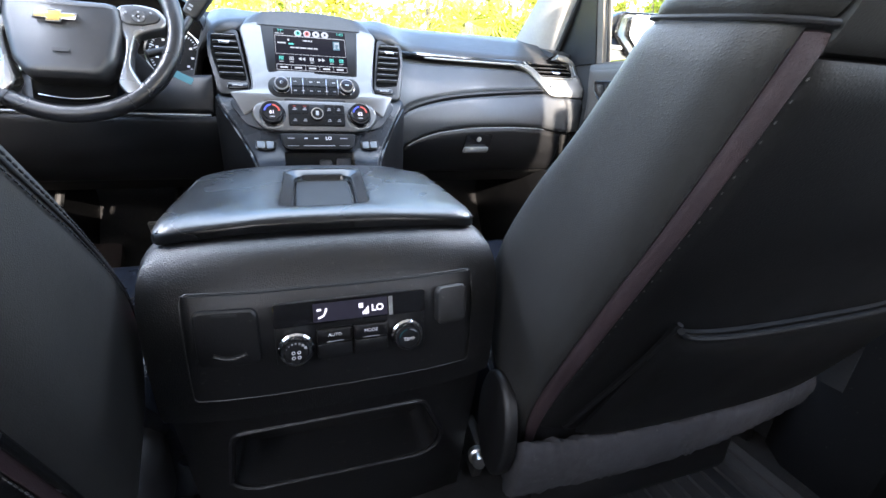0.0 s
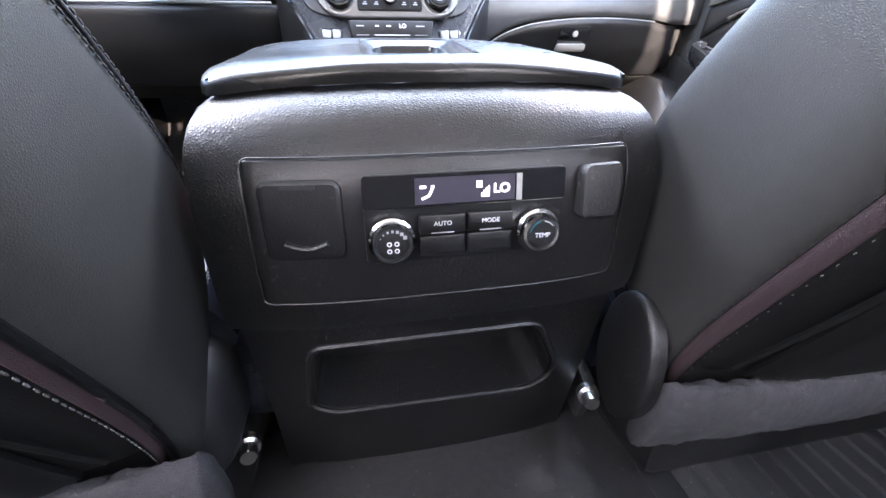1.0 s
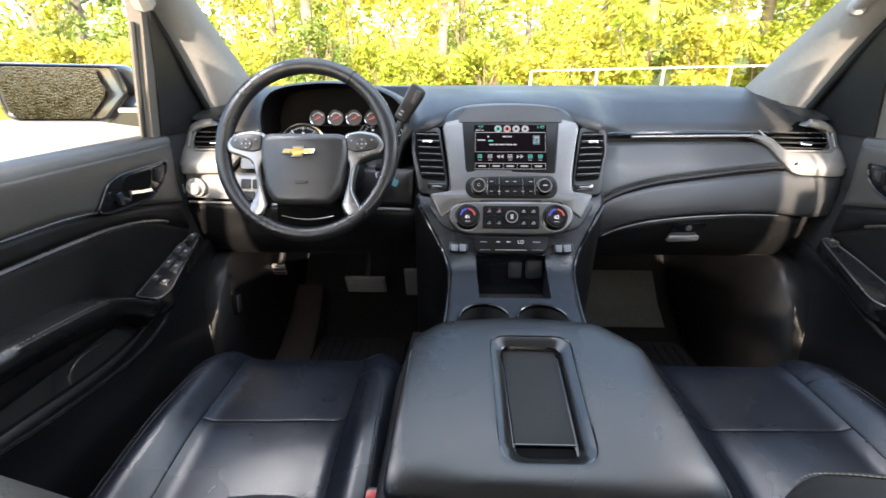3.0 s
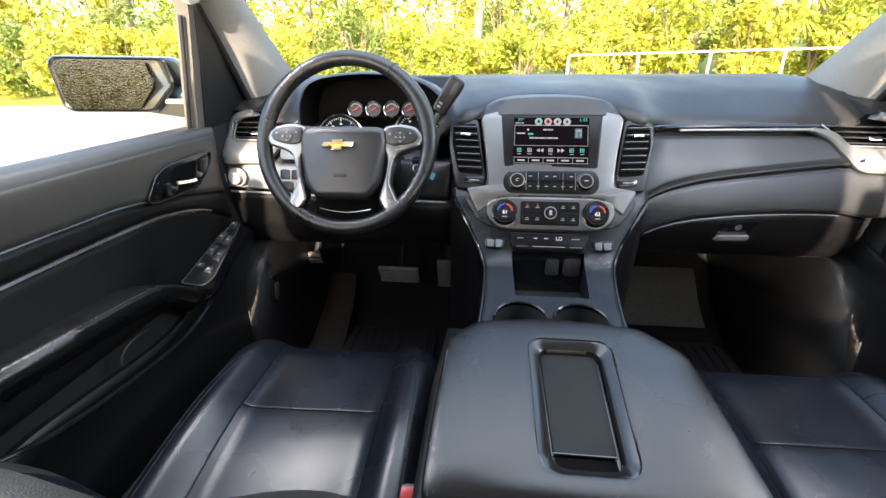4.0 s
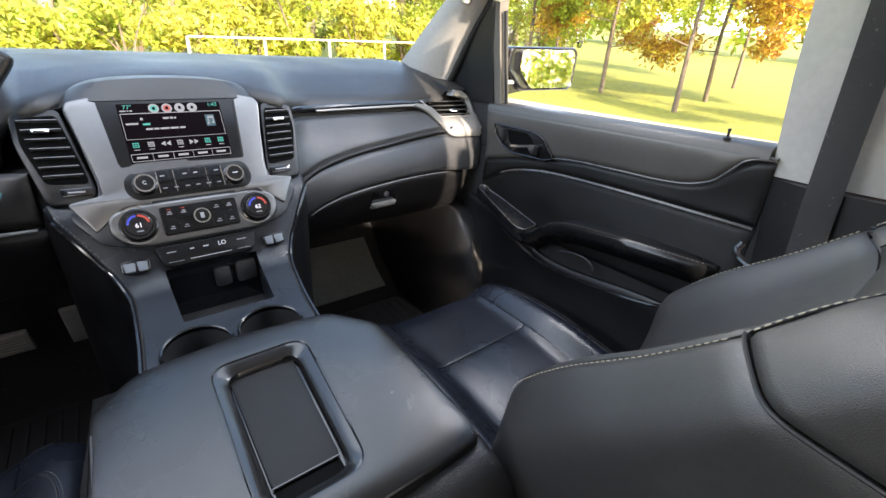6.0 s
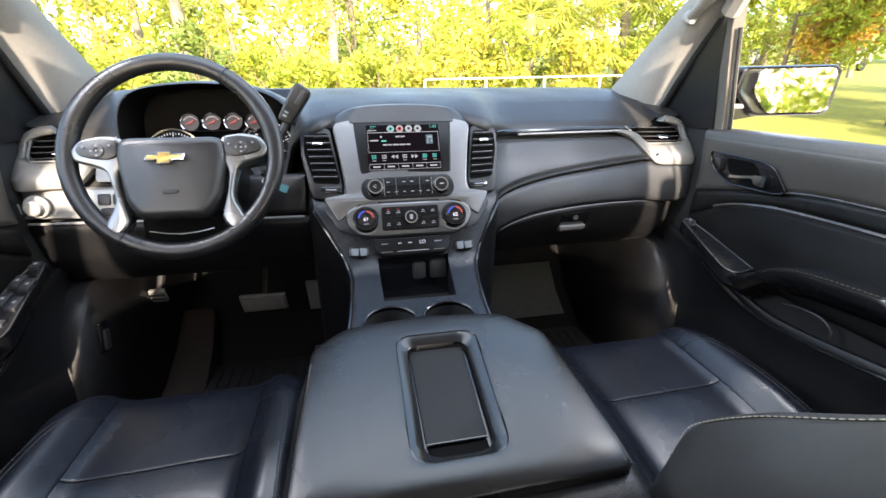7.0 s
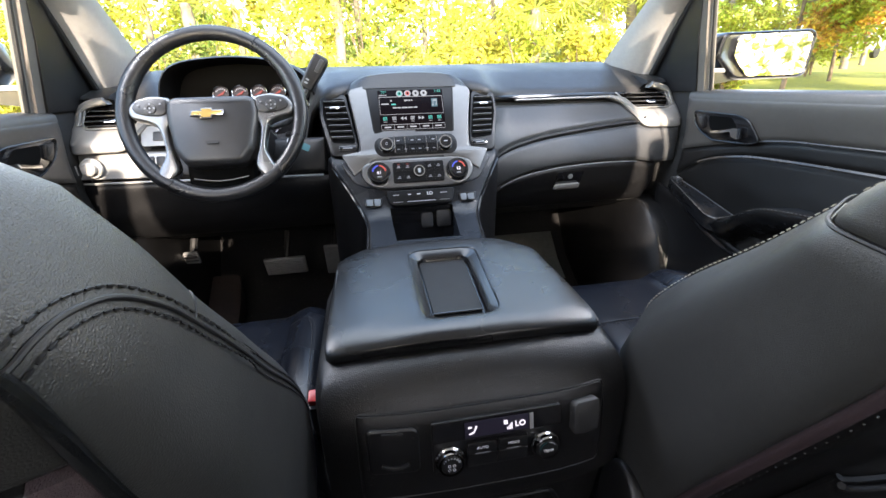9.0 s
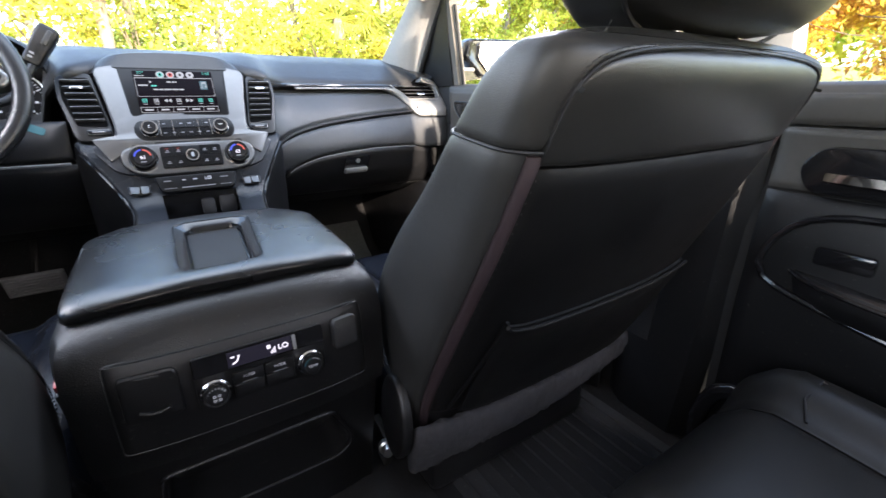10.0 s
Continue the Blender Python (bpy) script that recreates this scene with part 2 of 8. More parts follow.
# ---- materials ----
def surface_mat(name, base, rough=0.5, metal=0.0, vary=0.12, patch_scale=7.0, grain=0.0, grain_scale=500.0, grain_kind="voronoi", coat=0.0, spec=0.5, rough_vary=0.08, dust=0.0):
    """Colour that varies at two scales, a grain as fine relief, and roughness with wear."""
    m = bpy.data.materials.new(name)
    m.use_nodes = True
    t, link = m.node_tree.nodes, m.node_tree.links.new
    p = t["Principled BSDF"]
    p.inputs["Metallic"].default_value = metal
    p.inputs["Specular IOR Level"].default_value = spec
    p.inputs["Coat Weight"].default_value = coat
    p.inputs["Coat Roughness"].default_value = 0.12
    co = t.new("ShaderNodeTexCoord")
    big, small = t.new("ShaderNodeTexNoise"), t.new("ShaderNodeTexNoise")
    big.inputs["Scale"].default_value, small.inputs["Scale"].default_value = patch_scale, patch_scale * 14
    big.inputs["Detail"].default_value, small.inputs["Detail"].default_value = 4, 3
    for n in (big, small):
        link(co.outputs["Object"], n.inputs["Vector"])
    add = t.new("ShaderNodeMath")
    add.operation = "ADD"
    link(big.outputs["Fac"], add.inputs[0]), link(small.outputs["Fac"], add.inputs[1])
    ramp = t.new("ShaderNodeMapRange")
    ramp.inputs["From Min"].default_value, ramp.inputs["From Max"].default_value = 0.6, 1.4
    ramp.inputs["To Min"].default_value, ramp.inputs["To Max"].default_value = 1 - vary, 1 + vary
    link(add.outputs[0], ramp.inputs["Value"])
    mul = t.new("ShaderNodeVectorMath")
    mul.operation = "SCALE"
    mul.inputs[0].default_value = base[:3]
    link(ramp.outputs[0], mul.inputs["Scale"])
    colour = mul.outputs[0]
    if dust:
        speck = t.new("ShaderNodeTexNoise")
        speck.inputs["Scale"].default_value, speck.inputs["Detail"].default_value = 160, 5
        link(co.outputs["Object"], speck.inputs["Vector"])
        cutoff = t.new("ShaderNodeMapRange")
        cutoff.inputs["From Min"].default_value, cutoff.inputs["From Max"].default_value, cutoff.inputs["To Max"].default_value = 0.66, 0.74, dust
        link(speck.outputs["Fac"], cutoff.inputs["Value"])
        mix = t.new("ShaderNodeMix")
        mix.data_type = "RGBA"
        mix.inputs["B"].default_value = (0.3, 0.28, 0.25, 1)
        link(cutoff.outputs[0], mix.inputs["Factor"]), link(colour, mix.inputs["A"])
        colour = mix.outputs["Result"]
    link(colour, p.inputs["Base Color"])
    rr = t.new("ShaderNodeMapRange")
    rr.inputs["From Min"].default_value, rr.inputs["From Max"].default_value = 0.3, 0.7
    rr.inputs["To Min"].default_value, rr.inputs["To Max"].default_value = max(0.02, rough - rough_vary), min(1, rough + rough_vary)
    link(big.outputs["Fac"], rr.inputs["Value"]), link(rr.outputs[0], p.inputs["Roughness"])
    if grain:
        if grain_kind == "voronoi":
            g = t.new("ShaderNodeTexVoronoi")
            g.feature = "DISTANCE_TO_EDGE"
            out = g.outputs["Distance"]
        else:
            g = t.new("ShaderNodeTexNoise")
            g.inputs["Detail"].default_value = 4
            out = g.outputs["Fac"]
        g.inputs["Scale"].default_value = grain_scale
        link(co.outputs["Object"], g.inputs["Vector"])
        b = t.new("ShaderNodeBump")
        b.inputs["Strength"].default_value, b.inputs["Distance"].default_value = grain, 0.0012
        link(out, b.inputs["Height"]), link(b.outputs[0], p.inputs["Normal"])
    return m


def glow_mat(name, colour, strength):
    m = bpy.data.materials.new(name)
    m.use_nodes = True
    p = m.node_tree.nodes["Principled BSDF"]
    p.inputs["Base Color"].default_value = (*[0.1 * v for v in colour], 1)
    p.inputs["Emission Color"].default_value = (*colour, 1)
    p.inputs["Emission Strength"].default_value = strength * 0.16
    return m


def glass_mat(name, tint=(1, 1, 1), gloss=0.06):
    """A thin pane: clear, with a faint mirror that grows at a slant."""
    m = bpy.data.materials.new(name)
    m.use_nodes = True
    t, link = m.node_tree.nodes, m.node_tree.links.new
    t.remove(t["Principled BSDF"])
    clear, shine, mix, fr = t.new("ShaderNodeBsdfTransparent"), t.new("ShaderNodeBsdfGlossy"), t.new("ShaderNodeMixShader"), t.new("ShaderNodeLayerWeight")
    clear.inputs[0].default_value = (*tint, 1)
    shine.inputs["Roughness"].default_value = 0.03
    fr.inputs["Blend"].default_value = 0.25
    weak = t.new("ShaderNodeMath")
    weak.operation, weak.inputs[1].default_value = "MULTIPLY", gloss
    link(fr.outputs["Facing"], weak.inputs[0]), link(weak.outputs[0], mix.inputs[0]), link(clear.outputs[0], mix.inputs[1]), link(shine.outputs[0], mix.inputs[2])
    link(mix.outputs[0], t["Material Output"].inputs[0])
    return m


def leaf_mat(name, base, sheen=0.3):
    """Leaves: colour changes from leaf to leaf, and light comes through."""
    m = bpy.data.materials.new(name)
    m.use_nodes = True
    t, link = m.node_tree.nodes, m.node_tree.links.new
    p = t["Principled BSDF"]
    geo = t.new("ShaderNodeNewGeometry")
    hue = t.new("ShaderNodeHueSaturation")
    hue.inputs["Color"].default_value = (*base, 1)
    for out, lo, hi in (("Hue", 0.46, 0.53), ("Value", 0.55, 1.5)):
        r = t.new("ShaderNodeMapRange")
        r.inputs["To Min"].default_value, r.inputs["To Max"].default_value = lo, hi
        link(geo.outputs["Random Per Island"], r.inputs["Value"]), link(r.outputs[0], hue.inputs[out])
    link(hue.outputs[0], p.inputs["Base Color"])
    p.inputs["Roughness"].default_value = 0.5
    tr, mix = t.new("ShaderNodeBsdfTranslucent"), t.new("ShaderNodeMixShader")
    link(hue.outputs[0], tr.inputs[0])
    mix.inputs[0].default_value = sheen
    link(p.outputs[0], mix.inputs[1]), link(tr.outputs[0], mix.inputs[2]), link(mix.outputs[0], t["Material Output"].inputs[0])
    return m


LEATHER = surface_mat("black leather", (0.0068, 0.0086, 0.0130), 0.275, grain=0.13, grain_scale=560, vary=0.18, rough_vary=0.06)
LEATHER_BACK = surface_mat("neutral black leather", (0.0125, 0.0124, 0.0120), 0.38, spec=0.42, grain=0.24, grain_scale=660, vary=0.16, rough_vary=0.06)
LEATHER_LID = surface_mat("smooth black leather", (0.0048, 0.0051, 0.0055), 0.27, spec=0.42, grain=0.13, grain_scale=700, vary=0.20, rough_vary=0.08)
WHEEL_LEATHER = surface_mat("wheel leather", (0.009, 0.0093, 0.0105), 0.30, grain=0.15, grain_scale=900, vary=0.2)
VINYL_GRAIN = surface_mat("coarse black vinyl", (0.0042, 0.0042, 0.0045), 0.40, grain=0.42, grain_scale=430, vary=0.15, dust=0.1)
PLASTIC = surface_mat("black plastic", (0.0055, 0.0055, 0.006), 0.42, grain=0.25, grain_scale=800, grain_kind="noise", vary=0.15, dust=0.12)
PLASTIC_SOFT = surface_mat("dark soft-touch dash", (0.027, 0.0265, 0.026), 0.42, grain=0.3, grain_scale=600, vary=0.12)
DASH_MID = surface_mat("grey dash leather", (0.040, 0.042, 0.044), 0.34, grain=0.3, grain_scale=500, vary=0.14)
PLASTIC_DOOR = surface_mat("dark door vinyl", (0.055, 0.051, 0.046), 0.4, grain=0.3, grain_scale=600, vary=0.12)
BLACK_TRIM = surface_mat("black control plastic", (0.0038, 0.0038, 0.0042), 0.34, spec=0.24, vary=0.15, rough_vary=0.05)
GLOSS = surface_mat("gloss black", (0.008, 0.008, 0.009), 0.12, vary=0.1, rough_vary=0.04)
DARK = surface_mat("matt black", (0.008, 0.008, 0.008), 0.75, vary=0.3)
SILVER = surface_mat("satin silver", (0.152, 0.151, 0.149), 0.36, metal=0.85, vary=0.05, rough_vary=0.04, grain=0.03, grain_scale=2500, grain_kind="noise")
SILVER_PAINT = surface_mat("silver paint", (0.30, 0.30, 0.29), 0.4, metal=0.35, vary=0.05)
CHROME = surface_mat("chrome", (0.55, 0.55, 0.55), 0.1, metal=1.0, vary=0.05, rough_vary=0.04)
STEEL = surface_mat("bolt steel", (0.5, 0.5, 0.48), 0.3, metal=1.0, vary=0.2)
PILLAR = surface_mat("light grey pillar plastic", (0.36, 0.35, 0.33), 0.6, grain=0.15, grain_scale=700, grain_kind="noise", vary=0.08)
HEADLINER = surface_mat("grey headliner", (0.42, 0.41, 0.39), 0.95, grain=0.3, grain_scale=900, grain_kind="noise")
CARPET = surface_mat("black carpet", (0.014, 0.013, 0.013), 0.95, grain=1.0, grain_scale=900, grain_kind="noise", vary=0.4, dust=0.25)
CARPET_FLAP = surface_mat("charcoal carpet", (0.021, 0.0205, 0.0235), 0.98, grain=1.0, grain_scale=700, grain_kind="noise", vary=0.5, dust=0.2)
RUBBER = surface_mat("black rubber mat", (0.012, 0.012, 0.0125), 0.6, grain=0.3, grain_scale=500, grain_kind="noise", vary=0.25, dust=0.2)
BURGUNDY = surface_mat("dark burgundy welt", (0.023, 0.0125, 0.0150), 0.6, grain=0.6, grain_scale=900, vary=0.25)
THREAD = surface_mat("grey thread", (0.07, 0.07, 0.068), 0.8, vary=0.3, patch_scale=90)
SEAM = surface_mat("seam black", (0.006, 0.006, 0.007), 0.6, vary=0.3)
GOLD = surface_mat("gold emblem", (0.62, 0.42, 0.14), 0.3, metal=0.9, vary=0.1)
RED = surface_mat("red plastic", (0.5, 0.03, 0.03), 0.35, vary=0.1)
TEAL = surface_mat("teal card", (0.012, 0.09, 0.105), 0.5, vary=0.1)
PEDAL = surface_mat("worn pedal rubber", (0.15, 0.15, 0.15), 0.55, vary=0.3, patch_scale=40)
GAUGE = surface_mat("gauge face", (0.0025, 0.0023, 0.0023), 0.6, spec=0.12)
MIRROR = surface_mat("mirror glass", (0.8, 0.82, 0.84), 0.02, metal=1.0, vary=0.01, rough_vary=0.01)
CARPAINT = surface_mat("black car paint", (0.008, 0.008, 0.009), 0.25, coat=1.0, vary=0.2)
WHITE_GLOW = glow_mat("white display", (0.85, 0.85, 1.0), 0.9)
WHITE_INK = surface_mat("white ink", (0.6, 0.6, 0.62), 0.5, vary=0.05)
GREY_INK = surface_mat("grey ink", (0.25, 0.25, 0.26), 0.5, vary=0.05)
TEAL_GLOW = glow_mat("teal display", (0.05, 0.6, 0.5), 0.5)
RED_GLOW = glow_mat("red display", (0.75, 0.1, 0.07), 0.5)
BLUE_GLOW = glow_mat("blue display", (0.06, 0.1, 0.8), 0.6)
SCREEN = glow_mat("dark screen", (0.012, 0.008, 0.012), 0.35)
SCREEN.node_tree.nodes["Principled BSDF"].inputs["Roughness"].default_value = 0.15
SCREEN.node_tree.nodes["Principled BSDF"].inputs["Specular IOR Level"].default_value = 0.06
SCREEN_BLUE = glow_mat("blue album tile", (0.03, 0.12, 0.16), 0.5)
PALE_GLOW = glow_mat("pale display", (0.5, 0.52, 0.56), 0.5)
GLASS = glass_mat("car glass", (0.95, 0.98, 0.96))
GAUGE_RED = glow_mat("red-lit gauge face", (0.04, 0.004, 0.004), 0.2)
SWITCH = surface_mat("switch plastic", (0.030, 0.031, 0.033), 0.28, vary=0.1)
SOCKET = surface_mat("socket cover plastic", (0.020, 0.020, 0.021), 0.38, vary=0.15)
FOOT_CARPET = surface_mat("worn dark brown carpet", (0.020, 0.0125, 0.0105), 0.85, grain=1.0, grain_scale=600, grain_kind="noise", vary=0.45)

KEY_GREY = surface_mat("grey key plastic", (0.17, 0.19, 0.21), 0.3, vary=0.1)

SILVER_END = surface_mat("pale silver trim", (0.235, 0.23, 0.217), 0.38, metal=0.35, vary=0.05, rough_vary=0.04)
SILVER_DARK = surface_mat("dark satin silver", (0.13, 0.13, 0.13), 0.3, metal=0.7, vary=0.08)
STACK_DARK = surface_mat("dark slate satin", (0.022, 0.025, 0.030), 0.3, spec=0.45, vary=0.1, grain=0.1, grain_scale=900)
# near-black that puts the shade inside openings and gaps into the colour
VOID = surface_mat("recess shade black", (0.0015, 0.0015, 0.0015), 0.9, spec=0.1)
# paler than SLAT: the light that slat edges catch, put into colour
SLAT_EDGE = surface_mat("slat edge glint grey", (0.16, 0.16, 0.165), 0.35, vary=0.2)
SLAT = surface_mat("vent slat plastic", (0.05, 0.05, 0.05), 0.3, vary=0.1)
# droplets as relief; the dark reflection of the car's side is in the colour
MIRROR_WET = surface_mat("wet mirror glass", (0.045, 0.047, 0.05), 0.12, metal=1.0, vary=0.5, patch_scale=60, grain=0.35, grain_scale=160, rough_vary=0.1)
MAT_BLACK = surface_mat("dull black mat", (0.005, 0.0049, 0.0047), 0.6, spec=0.25, vary=0.2, grain=0.2, grain_scale=900)
LEATHER_SIDE = surface_mat("matt black seat vinyl", (0.0215, 0.0212, 0.0204), 0.44, spec=0.36, grain=0.27, grain_scale=680, vary=0.15, rough_vary=0.06)
SILVER_WHEEL = surface_mat("bright satin silver", (0.24, 0.24, 0.24), 0.28, metal=0.85, vary=0.05, rough_vary=0.04)
HUB = surface_mat("dark hub vinyl", (0.019, 0.019, 0.02), 0.34, grain=0.2, grain_scale=800, vary=0.14)
POST = surface_mat("grey-brown post trim", (0.11, 0.10, 0.088), 0.55, vary=0.12)
SATIN_BLACK = surface_mat("satin black plastic", (0.0045, 0.0045, 0.005), 0.2, vary=0.1, rough_vary=0.05)
# ---- the car's shell ----
def pillar_pts(side, t):
    """Front pillar trim from the dash (t=0) to the roof (t=1): windscreen edge, face, door edge."""
    a = curve_at(t, [(0, 0.722, 1.52, 0.905), (0.35, 0.70, 1.2, 1.109), (1, 0.60, 0.70, 1.33)])
    b = curve_at(t, [(0, 0.785, 1.345, 0.85), (0.35, 0.755, 1.12, 1.085), (1, 0.66, 0.66, 1.29)])
    return [Vector((side * p[0], p[1], p[2])) for p in (a, b)]


def front_pillar(side):
    th = thing("front_pillar", "light grey plastic trim on the front pillar beside the windscreen", "pillar trim", (side * 0.75, 1.4, 0.87), "front pillars")
    rings = []
    for i in range(15):
        a, b = pillar_pts(side, i / 14)
        mid = (a + b) / 2 + Vector((-side * 0.02, -0.03, 0.0))
        back = (a + b) / 2 + Vector((side * 0.05, 0.05, 0.03))
        rings.append([a, a.lerp(mid, 0.5) + Vector((-side * 0.008, -0.005, 0)), mid, mid.lerp(b, 0.55) + Vector((-side * 0.004, -0.006, 0)), b, back + Vector((side * 0.03, 0, 0)), back])
    part("trim", loft(bmesh.new(), rings), PILLAR, th, angle=50)
    seal = [pillar_pts(side, i / 14)[1] + Vector((side * 0.004, -0.006, -0.006)) for i in range(15)]
    part("seal", tube(bmesh.new(), seal, 0.008, 8), DARK, th, "black rubber door seal")
    return th


for side in (-1, 1):
    front_pillar(side)

grab = thing("grab_handle", "light grey grab handle on the passenger's front pillar", "grab handle", (0.70, 1.1, 1.13))
way = []
for i in range(15):
    a, b = pillar_pts(1, 0.33 + 0.6 * i / 14)
    lift = 0.024 * smooth01(i / 2.5) * smooth01((14 - i) / 2.5)
    way.append(a.lerp(b, 0.42) + Vector((-0.022 - 0.8 * lift, -0.030 - lift, -0.2 * lift)))
part("grip", tube(bmesh.new(), way, [0.011 + 0.007 * smooth01(i / 2) * smooth01((14 - i) / 2) for i in range(15)], 12, flat=0.7), PILLAR, grab, "light grey moulded grip")
for k in (0, 14):
    part("end_cap", lathe(bmesh.new(), [(0.0, 0.006), (0.014, 0.005), (0.018, 0.0), (0.018, -0.012)], Matrix.Translation(way[k]) @ towards((-0.5, -0.8, -0.1)), 20), PILLAR, grab, "round end cap")

# windscreen and the black band at its foot
bm = bmesh.new()
rows = []
for i in range(11):
    t = i / 10
    a = pillar_pts(-1, t)[0]
    b = pillar_pts(1, t)[0]
    row = []
    for j in range(17):
        u = j / 16
        p = a.lerp(b, u)
        p.y += 0.16 * (1 - (2 * u - 1) ** 2) * (1 - 0.35 * t)
        p.z += 0.012 * (1 - (2 * u - 1) ** 2)
        row.append(p)
    rows.append(row)
loft(bm, rows, False)
windscreen = solo("window_1", bm, GLASS, "curved clear windscreen glass", "window", kind="structure")
windscreen.visible_shadow = False
bm = bmesh.new()
low, high = rows[0], [p.lerp(q, 0.13) for p, q in zip(rows[0], rows[1])]
loft(bm, [[p + Vector((0, -0.004, -0.03)) for p in low], [p + Vector((0, -0.003, -0.002)) for p in high]], False)
solo("windscreen_band", bm, DARK, "black painted band along the foot of the windscreen", "trim", kind="structure")

# roof, rear sides, tailgate and floor close the cabin
bm = bmesh.new()
loft(bm, [[Vector((x, y, 1.31 + 0.03 * (1 - (x / 0.66) ** 2) - 0.02 * smooth01((-y - 1.6) / 1.2))) for x in (-0.67, -0.58, -0.4, 0, 0.4, 0.58, 0.67)] for y in (0.72, 0.4, -0.4, -1.2, -2.0, -2.6)], False)
bmesh.ops.solidify(bm, geom=bm.faces, thickness=0.02)
solo("ceiling", bm, HEADLINER, "grey woven headliner of the cabin", "headliner", kind="structure")
for side in (-1, 1):
    bm = bmesh.new()
    box(bm, (side * 0.86, -1.6, 0.40), (0.06, 2.2, 0.86), 0.02)
    solo("wall_rear", bm, PLASTIC_DOOR, "dark plastic side lining of the rear cabin", "wall", kind="structure")
    bm = bmesh.new()
    for y, w in ((-0.62, 0.12), (-1.55, 0.14), (-2.5, 0.2)):
        box(bm, (side * 0.79, y, 1.07), (0.05, w, 0.54), 0.015, rot=turned("Y", -side * 14))
    solo("wall_pillars", bm, PILLAR, "grey pillar trims between the rear windows", "pillar trim", kind="structure")
for side in (-1, 1):
    solo("wall_footwell", newbox((side * 0.835, 1.58, 0.42), (0.05, 0.46, 0.80), 0.01), CARPET, "black lining of the outer footwell wall", "wall", kind="structure")
# unseen wall, added over the tailgate window too, to shut out the low sun
bm = newbox((0, -2.62, 0.62), (1.6, 0.06, 1.42), 0.02)
solo("wall_tailgate_sun_block", bm, PLASTIC_DOOR, "dark unseen wall across the whole tailgate, added to keep the low sun out", "wall", kind="structure")

bm = bmesh.new()
xs = [-0.86, -0.5, -0.27, -0.2, -0.12, 0.08, 0.16, 0.23, 0.5, 0.86]
hump = [0, 0, 0.01, 0.05, 0.075, 0.075, 0.05, 0.01, 0, 0]
rows = []
for y, z in ((-2.6, 0.09), (-0.2, 0.085), (0.1, 0.085), (0.3, 0.09), (0.42, 0.095), (0.6, 0.07), (1.0, 0.055), (1.3, 0.055), (1.45, 0.075), (1.6, 0.18), (1.72, 0.36), (1.74, 0.6)):
    rows.append([Vector((x, y, z + h)) for x, h in zip(xs, hump)])
loft(bm, rows, False)
bmesh.ops.solidify(bm, geom=bm.faces, thickness=0.03)
floor = solo("floor", bm, CARPET, "black carpeted car floor with a raised tunnel", "floor", kind="structure")
# ---- dashboard ----
def stack_y(z):
    return curve_at(z, [(0.53, 0.80), (0.553, 0.86), (0.572, 0.95), (0.585, 0.985), (0.61, 1.004), (0.67, 1.03), (0.732, 1.06), (0.761, 1.08), (0.863, 1.133), (0.89, 1.15)])


def stack(u, v, w=0.0):
    """The face of the centre stack: across u, height v, w proud of it."""
    d = (stack_y(v + 0.004) - stack_y(v - 0.004)) / 0.008
    n = Vector((0, -1, d)).normalized()
    return Vector((u, stack_y(v), v)) + n * w


def stack_turn(v):
    d = (stack_y(v + 0.01) - stack_y(v - 0.01)) / 0.02
    return towards((0, -1, d))


def lip(x):
    """The rear lip of the dash top at x: y, z."""
    return curve_at(abs(x), [(0.0, 1.21, 0.876), (0.10, 1.195, 0.868), (0.13, 1.175, 0.862), (0.165, 1.145, 0.852), (0.19, 1.125, 0.846), (0.27, 1.20, 0.832), (0.45, 1.222, 0.828), (0.65, 1.238, 0.826), (0.715, 1.246, 0.832), (0.745, 1.268, 0.845), (0.775, 1.305, 0.858), (0.80, 1.33, 0.864)])


def dash_y(x, z):
    """The face of the dash below the lip."""
    a = abs(x)
    levels = [(0.44, 1.36), (0.50, 1.23), (0.56, curve_at(a, [(0.2, 1.15), (0.45, 1.165), (0.8, 1.185)])), (0.62, curve_at(a, [(0.2, 1.115), (0.45, 1.136), (0.65, 1.16), (0.8, 1.17)])),
              (0.67, curve_at(a, [(0.2, 1.11), (0.45, 1.13), (0.65, 1.155), (0.8, 1.165)])), (0.75, curve_at(a, [(0.2, 1.115), (0.27, 1.145), (0.45, 1.16), (0.65, 1.185), (0.8, 1.17)])),
              (0.815, curve_at(a, [(0.2, 1.135), (0.27, 1.19), (0.45, 1.21), (0.65, 1.225), (0.76, 1.215), (0.83, 1.23)])), (0.85, curve_at(a, [(0.2, 1.16), (0.45, 1.235), (0.76, 1.24), (0.83, 1.25)]))]
    y = curve_at(z, levels)
    return y + 0.06 * smooth01((a - 0.775) / 0.075) ** 2


def dash_face(x, z, w=0.0):
    return Vector((x, dash_y(x, z) - w, z))


dash = thing("dashboard", "dark grey padded dashboard with satin silver centre stack and trim", "dashboard", (0, 1.3, 0.5))

